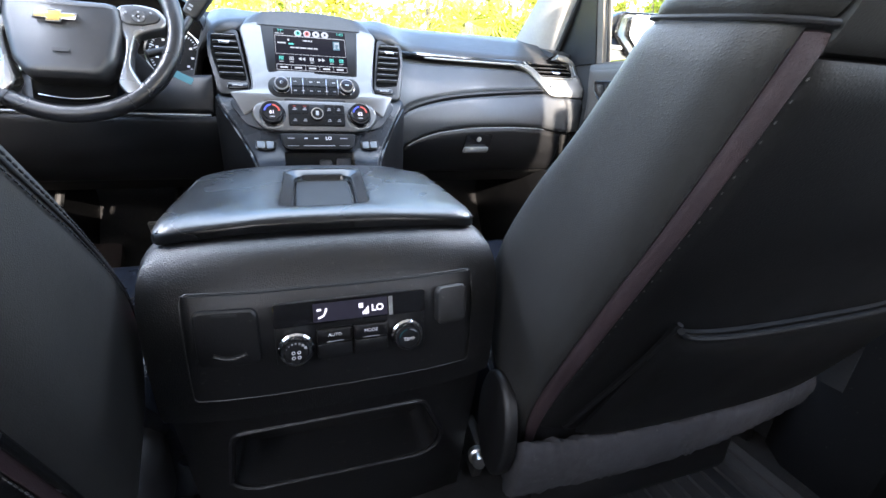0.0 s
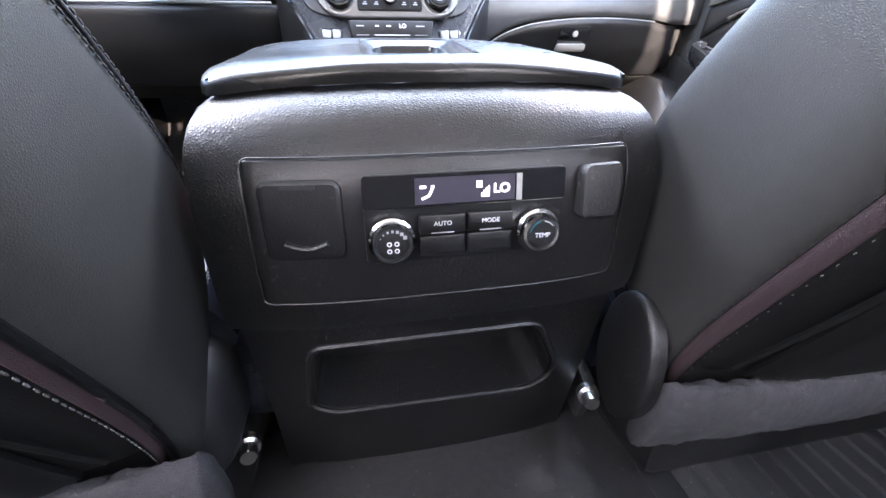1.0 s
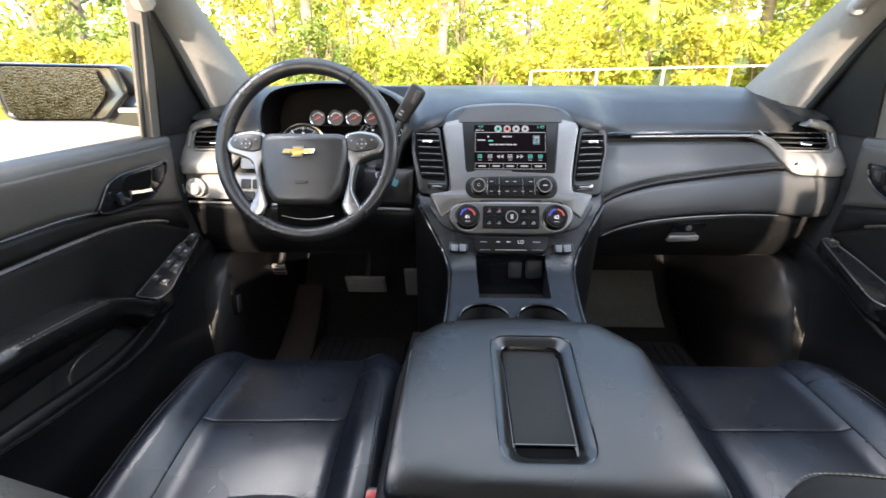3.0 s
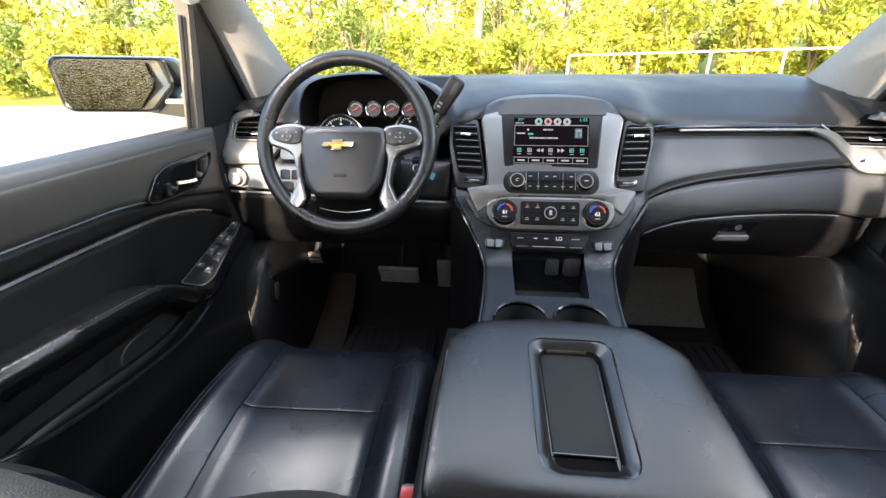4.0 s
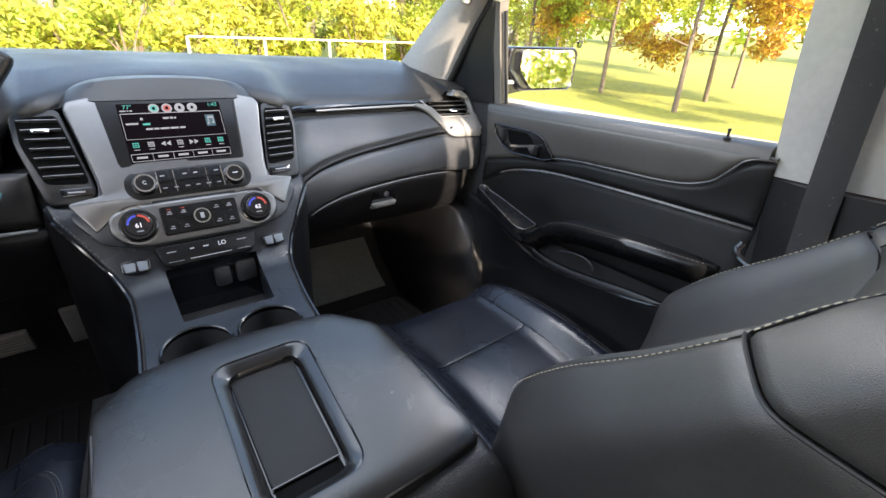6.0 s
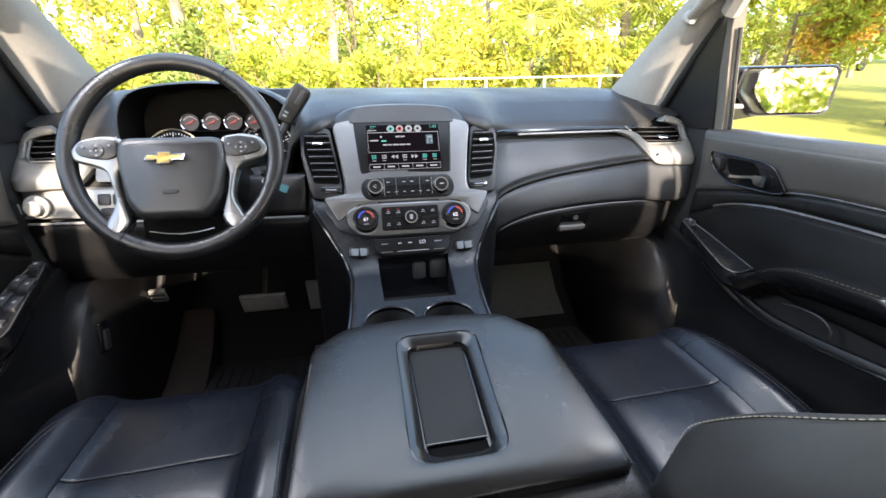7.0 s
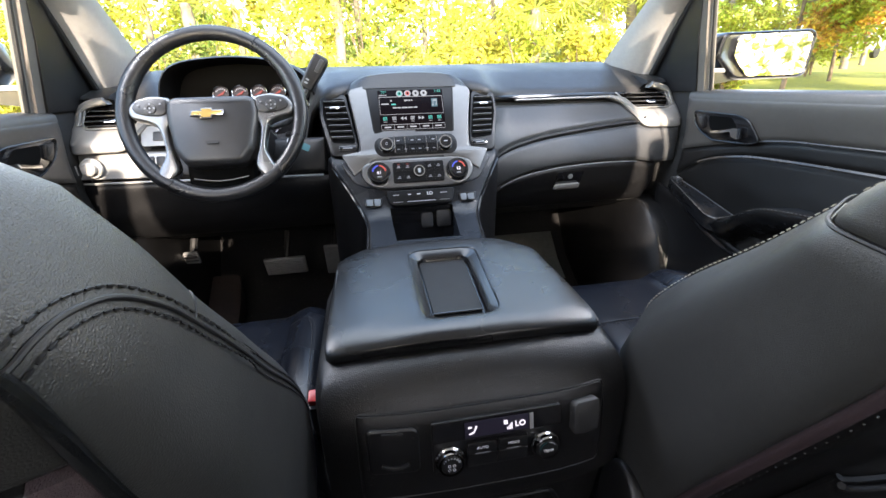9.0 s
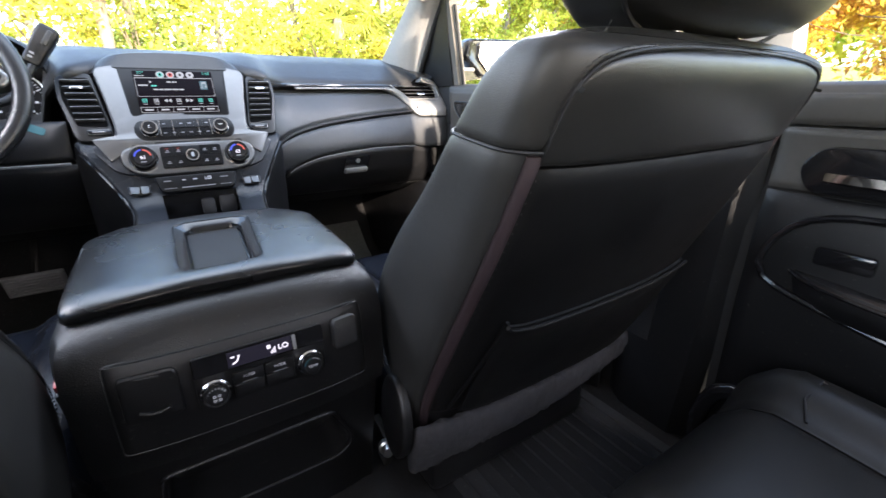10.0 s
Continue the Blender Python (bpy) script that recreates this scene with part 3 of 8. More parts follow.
# top pad, one sheet from door to door
bm = bmesh.new()
rows = []
xs = [-0.80 + 1.6 * i / 64 for i in range(65)]
for x in xs:
    ly, lz = lip(x)
    end = smooth01((abs(x) - 0.70) / 0.10)
    top = 0.925 - 0.03 * end
    under_hood = 0.10 * smooth01((x + 0.61) / 0.03) * smooth01((-0.24 - x) / 0.03)
    rows.append([Vector((x, ly + 0.05, lz - 0.022)), Vector((x, ly + 0.012, lz - 0.014)), Vector((x, ly, lz)), Vector((x, ly + 0.006, lz + 0.014)), Vector((x, ly + 0.03, lz + 0.026)),
                 Vector((x, ly + 0.10, lerp(lz + 0.03, top, 0.55))), Vector((x, ly + 0.2, lerp(lz + 0.03, top, 0.9))), Vector((x, 1.48, top + 0.003)), Vector((x, 1.60, top + 0.006)), Vector((x, 1.74, top + 0.002)), Vector((x, 1.78, top - 0.05))])
    for p in rows[-1][:7]:
        p.z -= under_hood
loft(bm, rows, False)
part("top_pad", bm, PLASTIC_SOFT, dash, "dark grey soft-touch dash top", angle=60)

# body behind all the panels
bm = bmesh.new()
rings = []
for i in range(41):
    x = -0.815 + 1.63 * i / 40
    room = 0.13 * smooth01((x + 0.63) / 0.03) * smooth01((-0.215 - x) / 0.03)
    rings.append([Vector((x, dash_y(x, z) + 0.03 + room * smooth01((z - 0.735) / 0.02), z)) for z in (0.84, 0.80, 0.755, 0.735, 0.70, 0.66, 0.62, 0.57, 0.53)] + [Vector((x, 1.40, 0.50)), Vector((x, 1.72, 0.55)), Vector((x, 1.72, 0.86)), Vector((x, lip(x)[0] + 0.08, 0.835))])
loft(bm, rings)
part("carcass", bm, DARK, dash, "black inner dash structure")


def stitch_line(x):
    return curve_at(abs(x), [(0.2, 0.660), (0.23, 0.685), (0.27, 0.703), (0.365, 0.724), (0.504, 0.739), (0.66, 0.750), (0.7, 0.752)])


# passenger side: padded middle panel, lower panel, glovebox
bm = patch(bmesh.new(), lambda u, v: dash_face(u, v), 0.195, 0.69, lambda u: stitch_line(u) + 0.006, lambda u: min(0.812, lip(u)[1] - 0.016) - 0.012 * smooth01((u - 0.6) / 0.09) - 0.05 * smooth01((u - 0.655) / 0.04), 26, 10, 0.006, 0.012, 0.02)
part("middle_panel", bm, DASH_MID, dash, "grey stitched leather dash panel")
bm = bmesh.new()
for off in (0.004, -0.003):
    stitch(bm, [dash_face(0.205 + 0.48 * i / 30, stitch_line(0.205 + 0.48 * i / 30) + 0.011 + off, 0.0015) for i in range(31)], r=0.0007)
part("stitching", bm, THREAD, dash)
bm = tube(bmesh.new(), [dash_face(0.2 + 0.49 * i / 30, stitch_line(0.2 + 0.49 * i / 30), -0.004) for i in range(31)], 0.005, 6)
part("welt", bm, SEAM, dash, "black welt under the stitched panel")


def glove_top(x):
    return curve_at(x, [(0.20, 0.56), (0.235, 0.592), (0.271, 0.614), (0.342, 0.634), (0.488, 0.646), (0.66, 0.642), (0.73, 0.63)])


bm = patch(bmesh.new(), lambda u, v: dash_face(u, v, 0.004), 0.197, 0.815, lambda u: glove_top(u) + 0.003, lambda u: stitch_line(u) - 0.006 if u < 0.69 else 0.737, 26, 8, 0.005, 0.010, 0.02)
part("lower_panel", bm, DASH_MID, dash, "dark grey dash panel above the glovebox")
bm = patch(bmesh.new(), lambda u, v: dash_face(u, v, 0.0), 0.215, 0.745, lambda u: 0.50 + 0.02 * abs(u - 0.48), lambda u: glove_top(u) - 0.003, 22, 12, 0.006, 0.012, 0.02)
glove = part("glovebox_door", bm, PLASTIC, dash, "black grained glovebox door")
# pale tube that draws the subtle highlight on the door's top edge
bm = tube(bmesh.new(), [dash_face(0.24 + 0.43 * i / 24, glove_top(0.24 + 0.43 * i / 24) - 0.001, 0.004) for i in range(25)], 0.0012, 6)
part("edge_strip", bm, GREY_INK, glove, "thin pale line for the highlight on the glovebox edge")
bm = prism(bmesh.new(), softened([(0.405, 0.578), (0.49, 0.578), (0.495, 0.626), (0.41, 0.626)], 0.008), lambda u, v, w: dash_face(u, v, w), -0.01, 0.003, 0.002)
recess = part("latch_recess", bm, GLOSS, glove, "black glovebox latch plate")
bm = prism(bmesh.new(), rounded(0.408, 0.572, 0.486, 0.590, 0.006), lambda u, v, w: dash_face(u, v, w), 0.0, 0.012, 0.004)
part("latch", bm, SILVER_PAINT, recess, "satin silver latch paddle")
bm = lathe(bmesh.new(), [(0, 0.006), (0.006, 0.006), (0.0075, 0.003), (0.0075, 0)], Matrix.Translation(dash_face(0.452, 0.612)) @ towards((0, -1, 0)), 20)
part("lock", bm, STEEL, recess, "round key lock")
# underside of the dash
for x0, x1 in ((0.2, 0.8), (-0.8, -0.2)):
    bm = loft(bmesh.new(), [[Vector((x, dash_y(x, 0.505) + 0.0, 0.505)), Vector((x, 1.34, 0.455)), Vector((x, 1.70, 0.47)), Vector((x, 1.70, 0.53)), Vector((x, 1.3, 0.53))] for x in (x0, (x0 + x1) / 2, x1)])
    part("underside", bm, DARK, dash, "black hush panel under the dash")


def end_trim(side):
    """Silver end piece with its air vent, at the door."""
    sx = side
    f = lambda u, v, w: dash_face(sx * u, v, w)
    pairs = [(0.596, 0.8175, 0.604, 0.8270), (0.635, 0.800, 0.650, 0.8165), (0.665, 0.768, 0.678, 0.792), (0.695, 0.738, 0.70, 0.787), (0.75, 0.734, 0.74, 0.786), (0.80, 0.735, 0.776, 0.788), (0.828, 0.750, 0.793, 0.798), (0.838, 0.780, 0.798, 0.808), (0.831, 0.808, 0.793, 0.820), (0.813, 0.832, 0.781, 0.831), (0.790, 0.849, 0.764, 0.838), (0.770, 0.8565, 0.748, 0.8405), (0.742, 0.860, 0.730, 0.8440)]
    sm = [Vector(p) for p in pairs]
    outer, inner = spline([(p[0], p[1], 0) for p in sm], 60), spline([(p[2], p[3], 0) for p in sm], 60)
    rings = []
    for a, b in zip(outer, inner):
        q = lambda t: a.lerp(b, t)
        rings.append([f(q(0).x, q(0).y, -0.02), f(q(0).x, q(0).y, 0.004), f(q(0.06).x, q(0.06).y, 0.009), f(q(0.35).x, q(0.35).y, 0.015), f(q(0.7).x, q(0.7).y, 0.0145), f(q(0.93).x, q(0.93).y, 0.010), f(q(1).x, q(1).y, 0.006), f(q(1).x, q(1).y, -0.02)])
    bm = loft(bmesh.new(), rings)
    part("end_trim", bm, SILVER_END, dash, "satin silver dash end trim", angle=40)
    # solid back plate; the shade inside the vent is in its colour
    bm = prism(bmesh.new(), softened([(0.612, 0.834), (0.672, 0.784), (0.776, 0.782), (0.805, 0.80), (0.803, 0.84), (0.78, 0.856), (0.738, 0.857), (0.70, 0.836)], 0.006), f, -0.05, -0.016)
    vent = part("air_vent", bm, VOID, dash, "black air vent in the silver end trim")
    for k in range(4):
        v = 0.7955 + 0.0112 * k
        u0 = 0.664 - 0.95 * (v - 0.792)
        bm = bmesh.new()
        loft(bm, [[f(u, v + 0.0016, 0.004), f(u, v, 0.0065), f(u, v - 0.0016, 0.004), f(u, v - 0.001, -0.014)] for u in [lerp(u0 + 0.008, 0.778, i / 8) for i in range(9)]])
        part("slat", bm, SLAT, vent, smooth=False)
    bm = prism(bmesh.new(), rounded(0.712, 0.803, 0.738, 0.811, 0.003), f, -0.002, 0.010, 0.002)
    part("tab", bm, CHROME, vent, "bright vent tab")
    cap = [[f(u, 0.8575, 0.002), f(u, 0.864, -0.004), Vector((sx * u, dash_y(sx * u, 0.85) + 0.05, 0.876)), Vector((sx * u, dash_y(sx * u, 0.85) + 0.14, 0.892)), Vector((sx * u, dash_y(sx * u, 0.85) + 0.14, 0.85)), f(u, 0.85, -0.03)] for u in [lerp(0.728, 0.805, i / 10) for i in range(11)]]
    part("vent_cap", loft(bmesh.new(), cap), PLASTIC_SOFT, vent, "dark cap over the end vent", angle=50)
    frame_pts = [(0.620, 0.8335), (0.672, 0.7895), (0.776, 0.7895), (0.783, 0.80), (0.781, 0.8355)]
    part("vent_frame", tube(bmesh.new(), [f(u, v, 0.005) for u, v in frame_pts], 0.0022, 6), SILVER_END, vent)
    for k in range(3):
        # raised near-black bars drawn for the shaded slots
        part("demister_slot", tube(bmesh.new(), [f(0.770 + 0.006 * k, 0.846 - 0.002 * k, 0.0115), f(0.780 + 0.006 * k, 0.838 - 0.002 * k, 0.0115)], 0.0021, 6), VOID, vent)
    bm = prism(bmesh.new(), rounded(0.788, 0.797, 0.797, 0.832, 0.004), f, 0.004, 0.013, 0.002)
    part("thumb_wheel", bm, SILVER_PAINT, vent)


for side in (-1, 1):
    end_trim(side)
# the bright spear from the stack to the end trim
bm = tube(bmesh.new(), [dash_face(0.30 + 0.305 * i / 20, 0.8222, 0.004) for i in range(21)], [0.0036 + 0.0012 * i / 20 for i in range(21)], 8, flat=0.8)
part("bright_strip", bm, SILVER_END, dash, "thin bright strip under the dash top")
# black tube put in for the shadow under the dash lip
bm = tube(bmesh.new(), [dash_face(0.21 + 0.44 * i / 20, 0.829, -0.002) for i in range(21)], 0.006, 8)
part("shadow_strip", bm, GLOSS, dash, "black strip for the shadow line under the dash top")

# ---- centre stack ----
half = [(0.0, 0.868), (0.118, 0.868), (0.147, 0.862), (0.153, 0.850), (0.143, 0.80), (0.134, 0.735), (0.142, 0.712), (0.178, 0.704), (0.180, 0.692), (0.150, 0.650), (0.122, 0.640), (0.0, 0.640)]
outline = half + [(-u, v) for u, v in reversed(half[1:-1])]
bm = prism(bmesh.new(), softened(outline, 0.010, 3), stack, -0.03, 0.003, 0.003)
part("stack_base", bm, STACK_DARK, dash, "dark slate base of the centre stack", angle=30)
half = [(0.0, 0.866), (0.116, 0.866), (0.146, 0.860), (0.151, 0.848), (0.142, 0.80), (0.132, 0.745), (0.131, 0.722), (0.179, 0.715), (0.152, 0.668), (0.108, 0.700), (0.0, 0.700)]
outline = half + [(-u, v) for u, v in reversed(half[1:-1])]
bm = prism(bmesh.new(), softened(outline, 0.005, 3), stack, -0.02, 0.007, 0.003)
stack_plate = part("stack_plate", bm, SILVER, dash, "satin silver centre stack surround", angle=30)
# brow over the screen
bm = bmesh.new()
rings = []
for i in range(41):
    x = -0.164 + 0.328 * i / 40
    zt = curve_at(abs(x), [(0, 0.900), (0.04, 0.8993), (0.085, 0.896), (0.115, 0.890), (0.137, 0.880), (0.152, 0.866), (0.164, 0.853)])
    zb = 0.8615 - 0.014 * smooth01((abs(x) - 0.125) / 0.039)
    y0 = 1.121 + 0.026 * smooth01((abs(x) - 0.10) / 0.064)
    zt = max(zt, zb + 0.003)
    rings.append([Vector((x, y0 + 0.02, zb - 0.004)), Vector((x, y0 + 0.002, zb - 0.001)), Vector((x, y0, zb + 0.002)), Vector((x, y0 + 0.012, lerp(zb, zt, 0.6))), Vector((x, y0 + 0.022, zt - 0.002)), Vector((x, y0 + 0.034, zt)), Vector((x, 1.22, zt - 0.002)), Vector((x, 1.30, zt - 0.006)), Vector((x, 1.30, 0.84)), Vector((x, 1.16, 0.84))])
loft(bm, rings)
part("brow", bm, PLASTIC_SOFT, dash, "dark hood over the screen", angle=35)
# screen
def scr(u, v, w=0.0):
    return stack(u, 0.769 + 0.897 * (v - 0.7727), w)


bm = prism(bmesh.new(), softened([(-0.109, 0.876), (0.109, 0.876), (0.100, 0.756), (-0.100, 0.756)], 0.008), scr, 0.0, 0.0095, 0.004)
bezel = part("screen_bezel", bm, BLACK_TRIM, dash, "gloss black bezel of the touchscreen", angle=30)
bm = prism(bmesh.new(), rounded(-0.081, 0.764, 0.079, 0.866, 0.002), scr, 0.009, 0.0105)
part("touchscreen", bm, SCREEN, bezel, "dark lit touchscreen with radio page", smooth=False)


def mark(u0, v0, u1, v1, material, name="screen_mark", host=None, w=0.0108, f=stack, r=0.0):
    out = rounded(u0, v0, u1, v1, r) if r else [(u0, v0), (u1, v0), (u1, v1), (u0, v1)]
    return part(name, prism(bmesh.new(), out, f, w - 0.0005, w + 0.0003), material, host, smooth=False)


for u, c in ((-0.028, TEAL_GLOW), (-0.008, RED_GLOW), (0.012, PALE_GLOW), (0.032, PALE_GLOW)):
    bm = lathe(bmesh.new(), [(0, 0.0003), (0.0082, 0.0003), (0.0082, 0)], Matrix.Translation(scr(u, 0.857, 0.0108)) @ stack_turn(0.857), 20)
    ring = part("screen_icon", bm, PALE_GLOW, bezel, smooth=False)
    bm = lathe(bmesh.new(), [(0, 0.0006), (0.0055, 0.0006), (0.0055, 0.0002)], Matrix.Translation(scr(u, 0.857, 0.0108)) @ stack_turn(0.857), 16)
    part("icon_face", bm, c, ring, smooth=False)
    mark(u - 0.0022, 0.8545, u + 0.0022, 0.8595, SCREEN, "icon_glyph", ring, 0.0116, scr, 0.001)
letters("77°", TEAL_GLOW, bezel, Matrix.Translation(scr(-0.066, 0.860, 0.0112)) @ stack_turn(0.86), 0.010, "screen_text")
letters("1:43", TEAL_GLOW, bezel, Matrix.Translation(scr(0.066, 0.861, 0.0112)) @ stack_turn(0.86), 0.010, "screen_text")
for q in ((-0.079, 0.8485, 0.077, 0.8497), (-0.079, 0.8045, 0.077, 0.8052), (-0.079, 0.805, -0.0782, 0.849), (0.0762, 0.805, 0.077, 0.849), (-0.079, 0.7785, 0.077, 0.7795), (-0.079, 0.766, 0.077, 0.7668)):
    mark(*q, PALE_GLOW, "screen_line", bezel, f=scr)
for k in range(6):
    mark(-0.079 + 0.0311 * k, 0.766, -0.0783 + 0.0311 * k, 0.779, PALE_GLOW, "screen_line", bezel, f=scr)
for u0, v0, v1, words, c in ((-0.018, 0.8380, 0.8412, (0.009, 0.005, 0.003), PALE_GLOW), (-0.052, 0.8375, 0.8415, (0.004,), PALE_GLOW), (-0.050, 0.8285, 0.8318, (0.011,), TEAL_GLOW), (-0.047, 0.8200, 0.8230, (0.010, 0.008, 0.014, 0.013, 0.009), PALE_GLOW), (-0.078, 0.8530, 0.8550, (0.009, 0.002, 0.004), PALE_GLOW)):
    for width in words:
        mark(u0, v0, u0 + width, v1, c, "screen_bar", bezel, f=scr)
        u0 += width + 0.0016
mark(-0.074, 0.8300, -0.056, 0.8330, PALE_GLOW, "screen_bar", bezel, f=scr)
mark(0.049, 0.8215, 0.064, 0.8425, SCREEN_BLUE, "album_tile", bezel, f=scr)
for q in ((0.0525, 0.836, 0.0625, 0.8395), (0.0525, 0.826, 0.0540, 0.838), (0.0610, 0.828, 0.0625, 0.838), (0.0505, 0.8240, 0.0540, 0.8270), (0.0590, 0.8260, 0.0625, 0.8290)):
    mark(*q, PALE_GLOW, "note_mark", bezel, 0.0113, scr)
for k in range(7):
    u = -0.068 + 0.0222 * k
    c = TEAL_GLOW if k in (0, 5, 6) else PALE_GLOW
    if k in (2, 4):
        for s in (-1, 1):
            bm = prism(bmesh.new(), [(u + s * 0.004 - 0.0035, 0.790), (u + s * 0.004 + 0.0035, 0.790 + (0.0045 if k == 4 else 0.0045)), (u + s * 0.004 - 0.0035, 0.799)] if k == 4 else [(u + s * 0.004 + 0.0035, 0.790), (u + s * 0.004 - 0.0035, 0.7945), (u + s * 0.004 + 0.0035, 0.799)], scr, 0.0104, 0.0111)
            part("screen_arrow", bm, c, bezel, smooth=False)
    else:
        for v in (0.7905, 0.7937, 0.7969):
            for d in (-0.0034, 0.0, 0.0034):
                mark(u + d - 0.0013, v, u + d + 0.0013, v + 0.0022, c, "screen_icon", bezel, f=scr)
        mark(u - 0.0042, 0.7858, u + 0.0042, 0.7870, PALE_GLOW, "screen_bar", bezel, f=scr)
for k in range(5):
    u = -0.0635 + 0.0311 * k
    mark(u - 0.008, 0.771, u + 0.008, 0.7745, PALE_GLOW, "screen_bar", bezel, f=scr)

# radio strip with its two knobs
bm = prism(bmesh.new(), rounded(-0.101, 0.706, 0.103, 0.752, 0.022, 8), stack, 0.0, 0.0085, 0.004)
radio = part("radio_panel", bm, BLACK_TRIM, dash, "gloss black radio panel in the stack", angle=30)


def knob(host, u, v, r, label, cap=GLOSS, f=stack, turn=stack_turn, h=0.016, rim=CHROME, body=SATIN_BLACK):
    m = Matrix.Translation(f(u, v, 0.007)) @ turn(v)
    bm = lathe(bmesh.new(), [(r * 1.12, 0), (r * 1.12, 0.003), (r, 0.004), (r * 0.97, h * 0.82)], m, 40)
    kn = part("knob", bm, body, host, label, angle=30)
    part("knob_rim", lathe(bmesh.new(), [(r * 0.97, h * 0.82), (r * 0.93, h), (r * 0.78, h)], m, 40), rim, kn, angle=30)
    bm = lathe(bmesh.new(), [(r * 0.8, h - 0.001), (r * 0.72, h + 0.0005), (0, h + 0.001)], m, 32)
    part("knob_cap", bm, cap, kn, angle=30)
    return kn, m


kl, m = knob(radio, -0.071, 0.729, 0.0165, "chrome-ringed volume knob")
bm = lathe(bmesh.new(), [(0.0024, 0.0178), (0.0031, 0.0178)], m, 16, 40, 320)
part("power_mark", bm, WHITE_INK, kl, smooth=False)
kr, m = knob(radio, 0.071, 0.729, 0.0165, "chrome-ringed tuning knob")
part("menu_bar", prism(bmesh.new(), [(-0.0042, -0.0008), (0.0042, -0.0008), (0.0042, 0.0008), (-0.0042, 0.0008)], lambda u, v, w: m @ Vector((u, v, w)), 0.017, 0.0182), WHITE_INK, kr, smooth=False)
for k in range(6):
    u = -0.043 + 0.0172 * k
    for v0, v1 in ((0.731, 0.746), (0.713, 0.728)):
        b = mark(u - 0.0078, v0, u + 0.0078, v1, BLACK_TRIM, "button", radio, 0.0095, r=0.002)
        if k in (0, 2, 3, 5) or v0 < 0.72:
            mark(u - 0.0034, (v0 + v1) / 2 - 0.0008, u + 0.0034, (v0 + v1) / 2 + 0.0008, GREY_INK, "button_mark", b, 0.0103)
for u in (-0.0515, -0.0258, 0.0258, 0.0515):
    mark(u - 0.0006, 0.714, u + 0.0006, 0.745, CHROME, "divider", radio, 0.0105)
# disc slot
bm = prism(bmesh.new(), rounded(-0.068, 0.6985, 0.066, 0.7035, 0.002), stack, 0.0, 0.0075)
part("disc_slot", bm, DARK, dash)
# climate panel
bm = prism(bmesh.new(), softened([(-0.132, 0.69), (-0.10, 0.7005), (0.10, 0.7005), (0.132, 0.69), (0.138, 0.665), (0.118, 0.641), (0.09, 0.634), (-0.09, 0.634), (-0.118, 0.641), (-0.138, 0.665)], 0.014, 5), stack, 0.0, 0.0105, 0.005, 3)
climate = part("climate_panel", bm, SILVER, dash, "satin silver climate control panel", angle=30)
bm = prism(bmesh.new(), rounded(-0.062, 0.646, 0.062, 0.692, 0.005), stack, 0.0, 0.013, 0.002)
keys = part("key_panel", bm, BLACK_TRIM, climate, "gloss black climate key panel", angle=30)
for k in range(4):
    for v in (0.658, 0.681):
        u = (-0.048, -0.0265, 0.0265, 0.048)[k]
        b = mark(u - 0.0098, v - 0.0095, u + 0.0098, v + 0.0095, BLACK_TRIM, "button", keys, 0.0138, r=0.002)
        mark(u - 0.0042, v - 0.0025, u + 0.0042, v - 0.0010, GREY_INK, "button_mark", b, 0.0144)
        mark(u - 0.0020, v + 0.0005, u + 0.0030, v + 0.0022, GREY_INK, "button_mark", b, 0.0144)
        if v > 0.67 and k < 2:
            mark(u - 0.003, v + 0.0048, u + 0.003, v + 0.0058, RED_GLOW, "button_light", b, 0.0144)
fk, m = knob(keys, 0.0, 0.669, 0.0145, "chrome-ringed fan knob")
part("fan_mark", prism(bmesh.new(), [(-0.003, -0.005), (0.003, -0.005), (0.003, 0.005), (-0.003, 0.005)], lambda u, v, w: m @ Vector((u, v, w)), 0.017, 0.0182), GREY_INK, fk, smooth=False)
for s in (-1, 1):
    kn, m = knob(climate, s * 0.095, 0.670, 0.0255, "dark temperature dial with a red and blue arc in a silver ring", h=0.018, rim=SATIN_BLACK)
    for a0, a1, c, r0 in ((5, 85, RED_GLOW, 0.0165), (95, 175, BLUE_GLOW, 0.0165)):
        bm = lathe(bmesh.new(), [(r0 - 0.0035, 0.0196), (r0, 0.0196)], m, 14, a0, a1)
        part("dial_arc", bm, c, kn, smooth=False)
    letters("61" if s < 0 else "62", WHITE_GLOW, kn, m @ Matrix.Translation((0, -0.002, 0.0195)), 0.0105, "dial_figure", bold=0.0002)
    part("dial_bar", prism(bmesh.new(), [(-0.005, -0.0125), (0.005, -0.0125), (0.005, -0.0105), (-0.005, -0.0105)], lambda u, v, w: m @ Vector((u, v, w)), 0.0185, 0.0199), GREY_INK, kn, smooth=False)
    bm = lathe(bmesh.new(), [(0.0295, 0.0), (0.0305, 0.003), (0.0318, 0.003), (0.0335, 0.0)], m, 40)
    part("dial_ring", bm, CHROME, kn, angle=30)
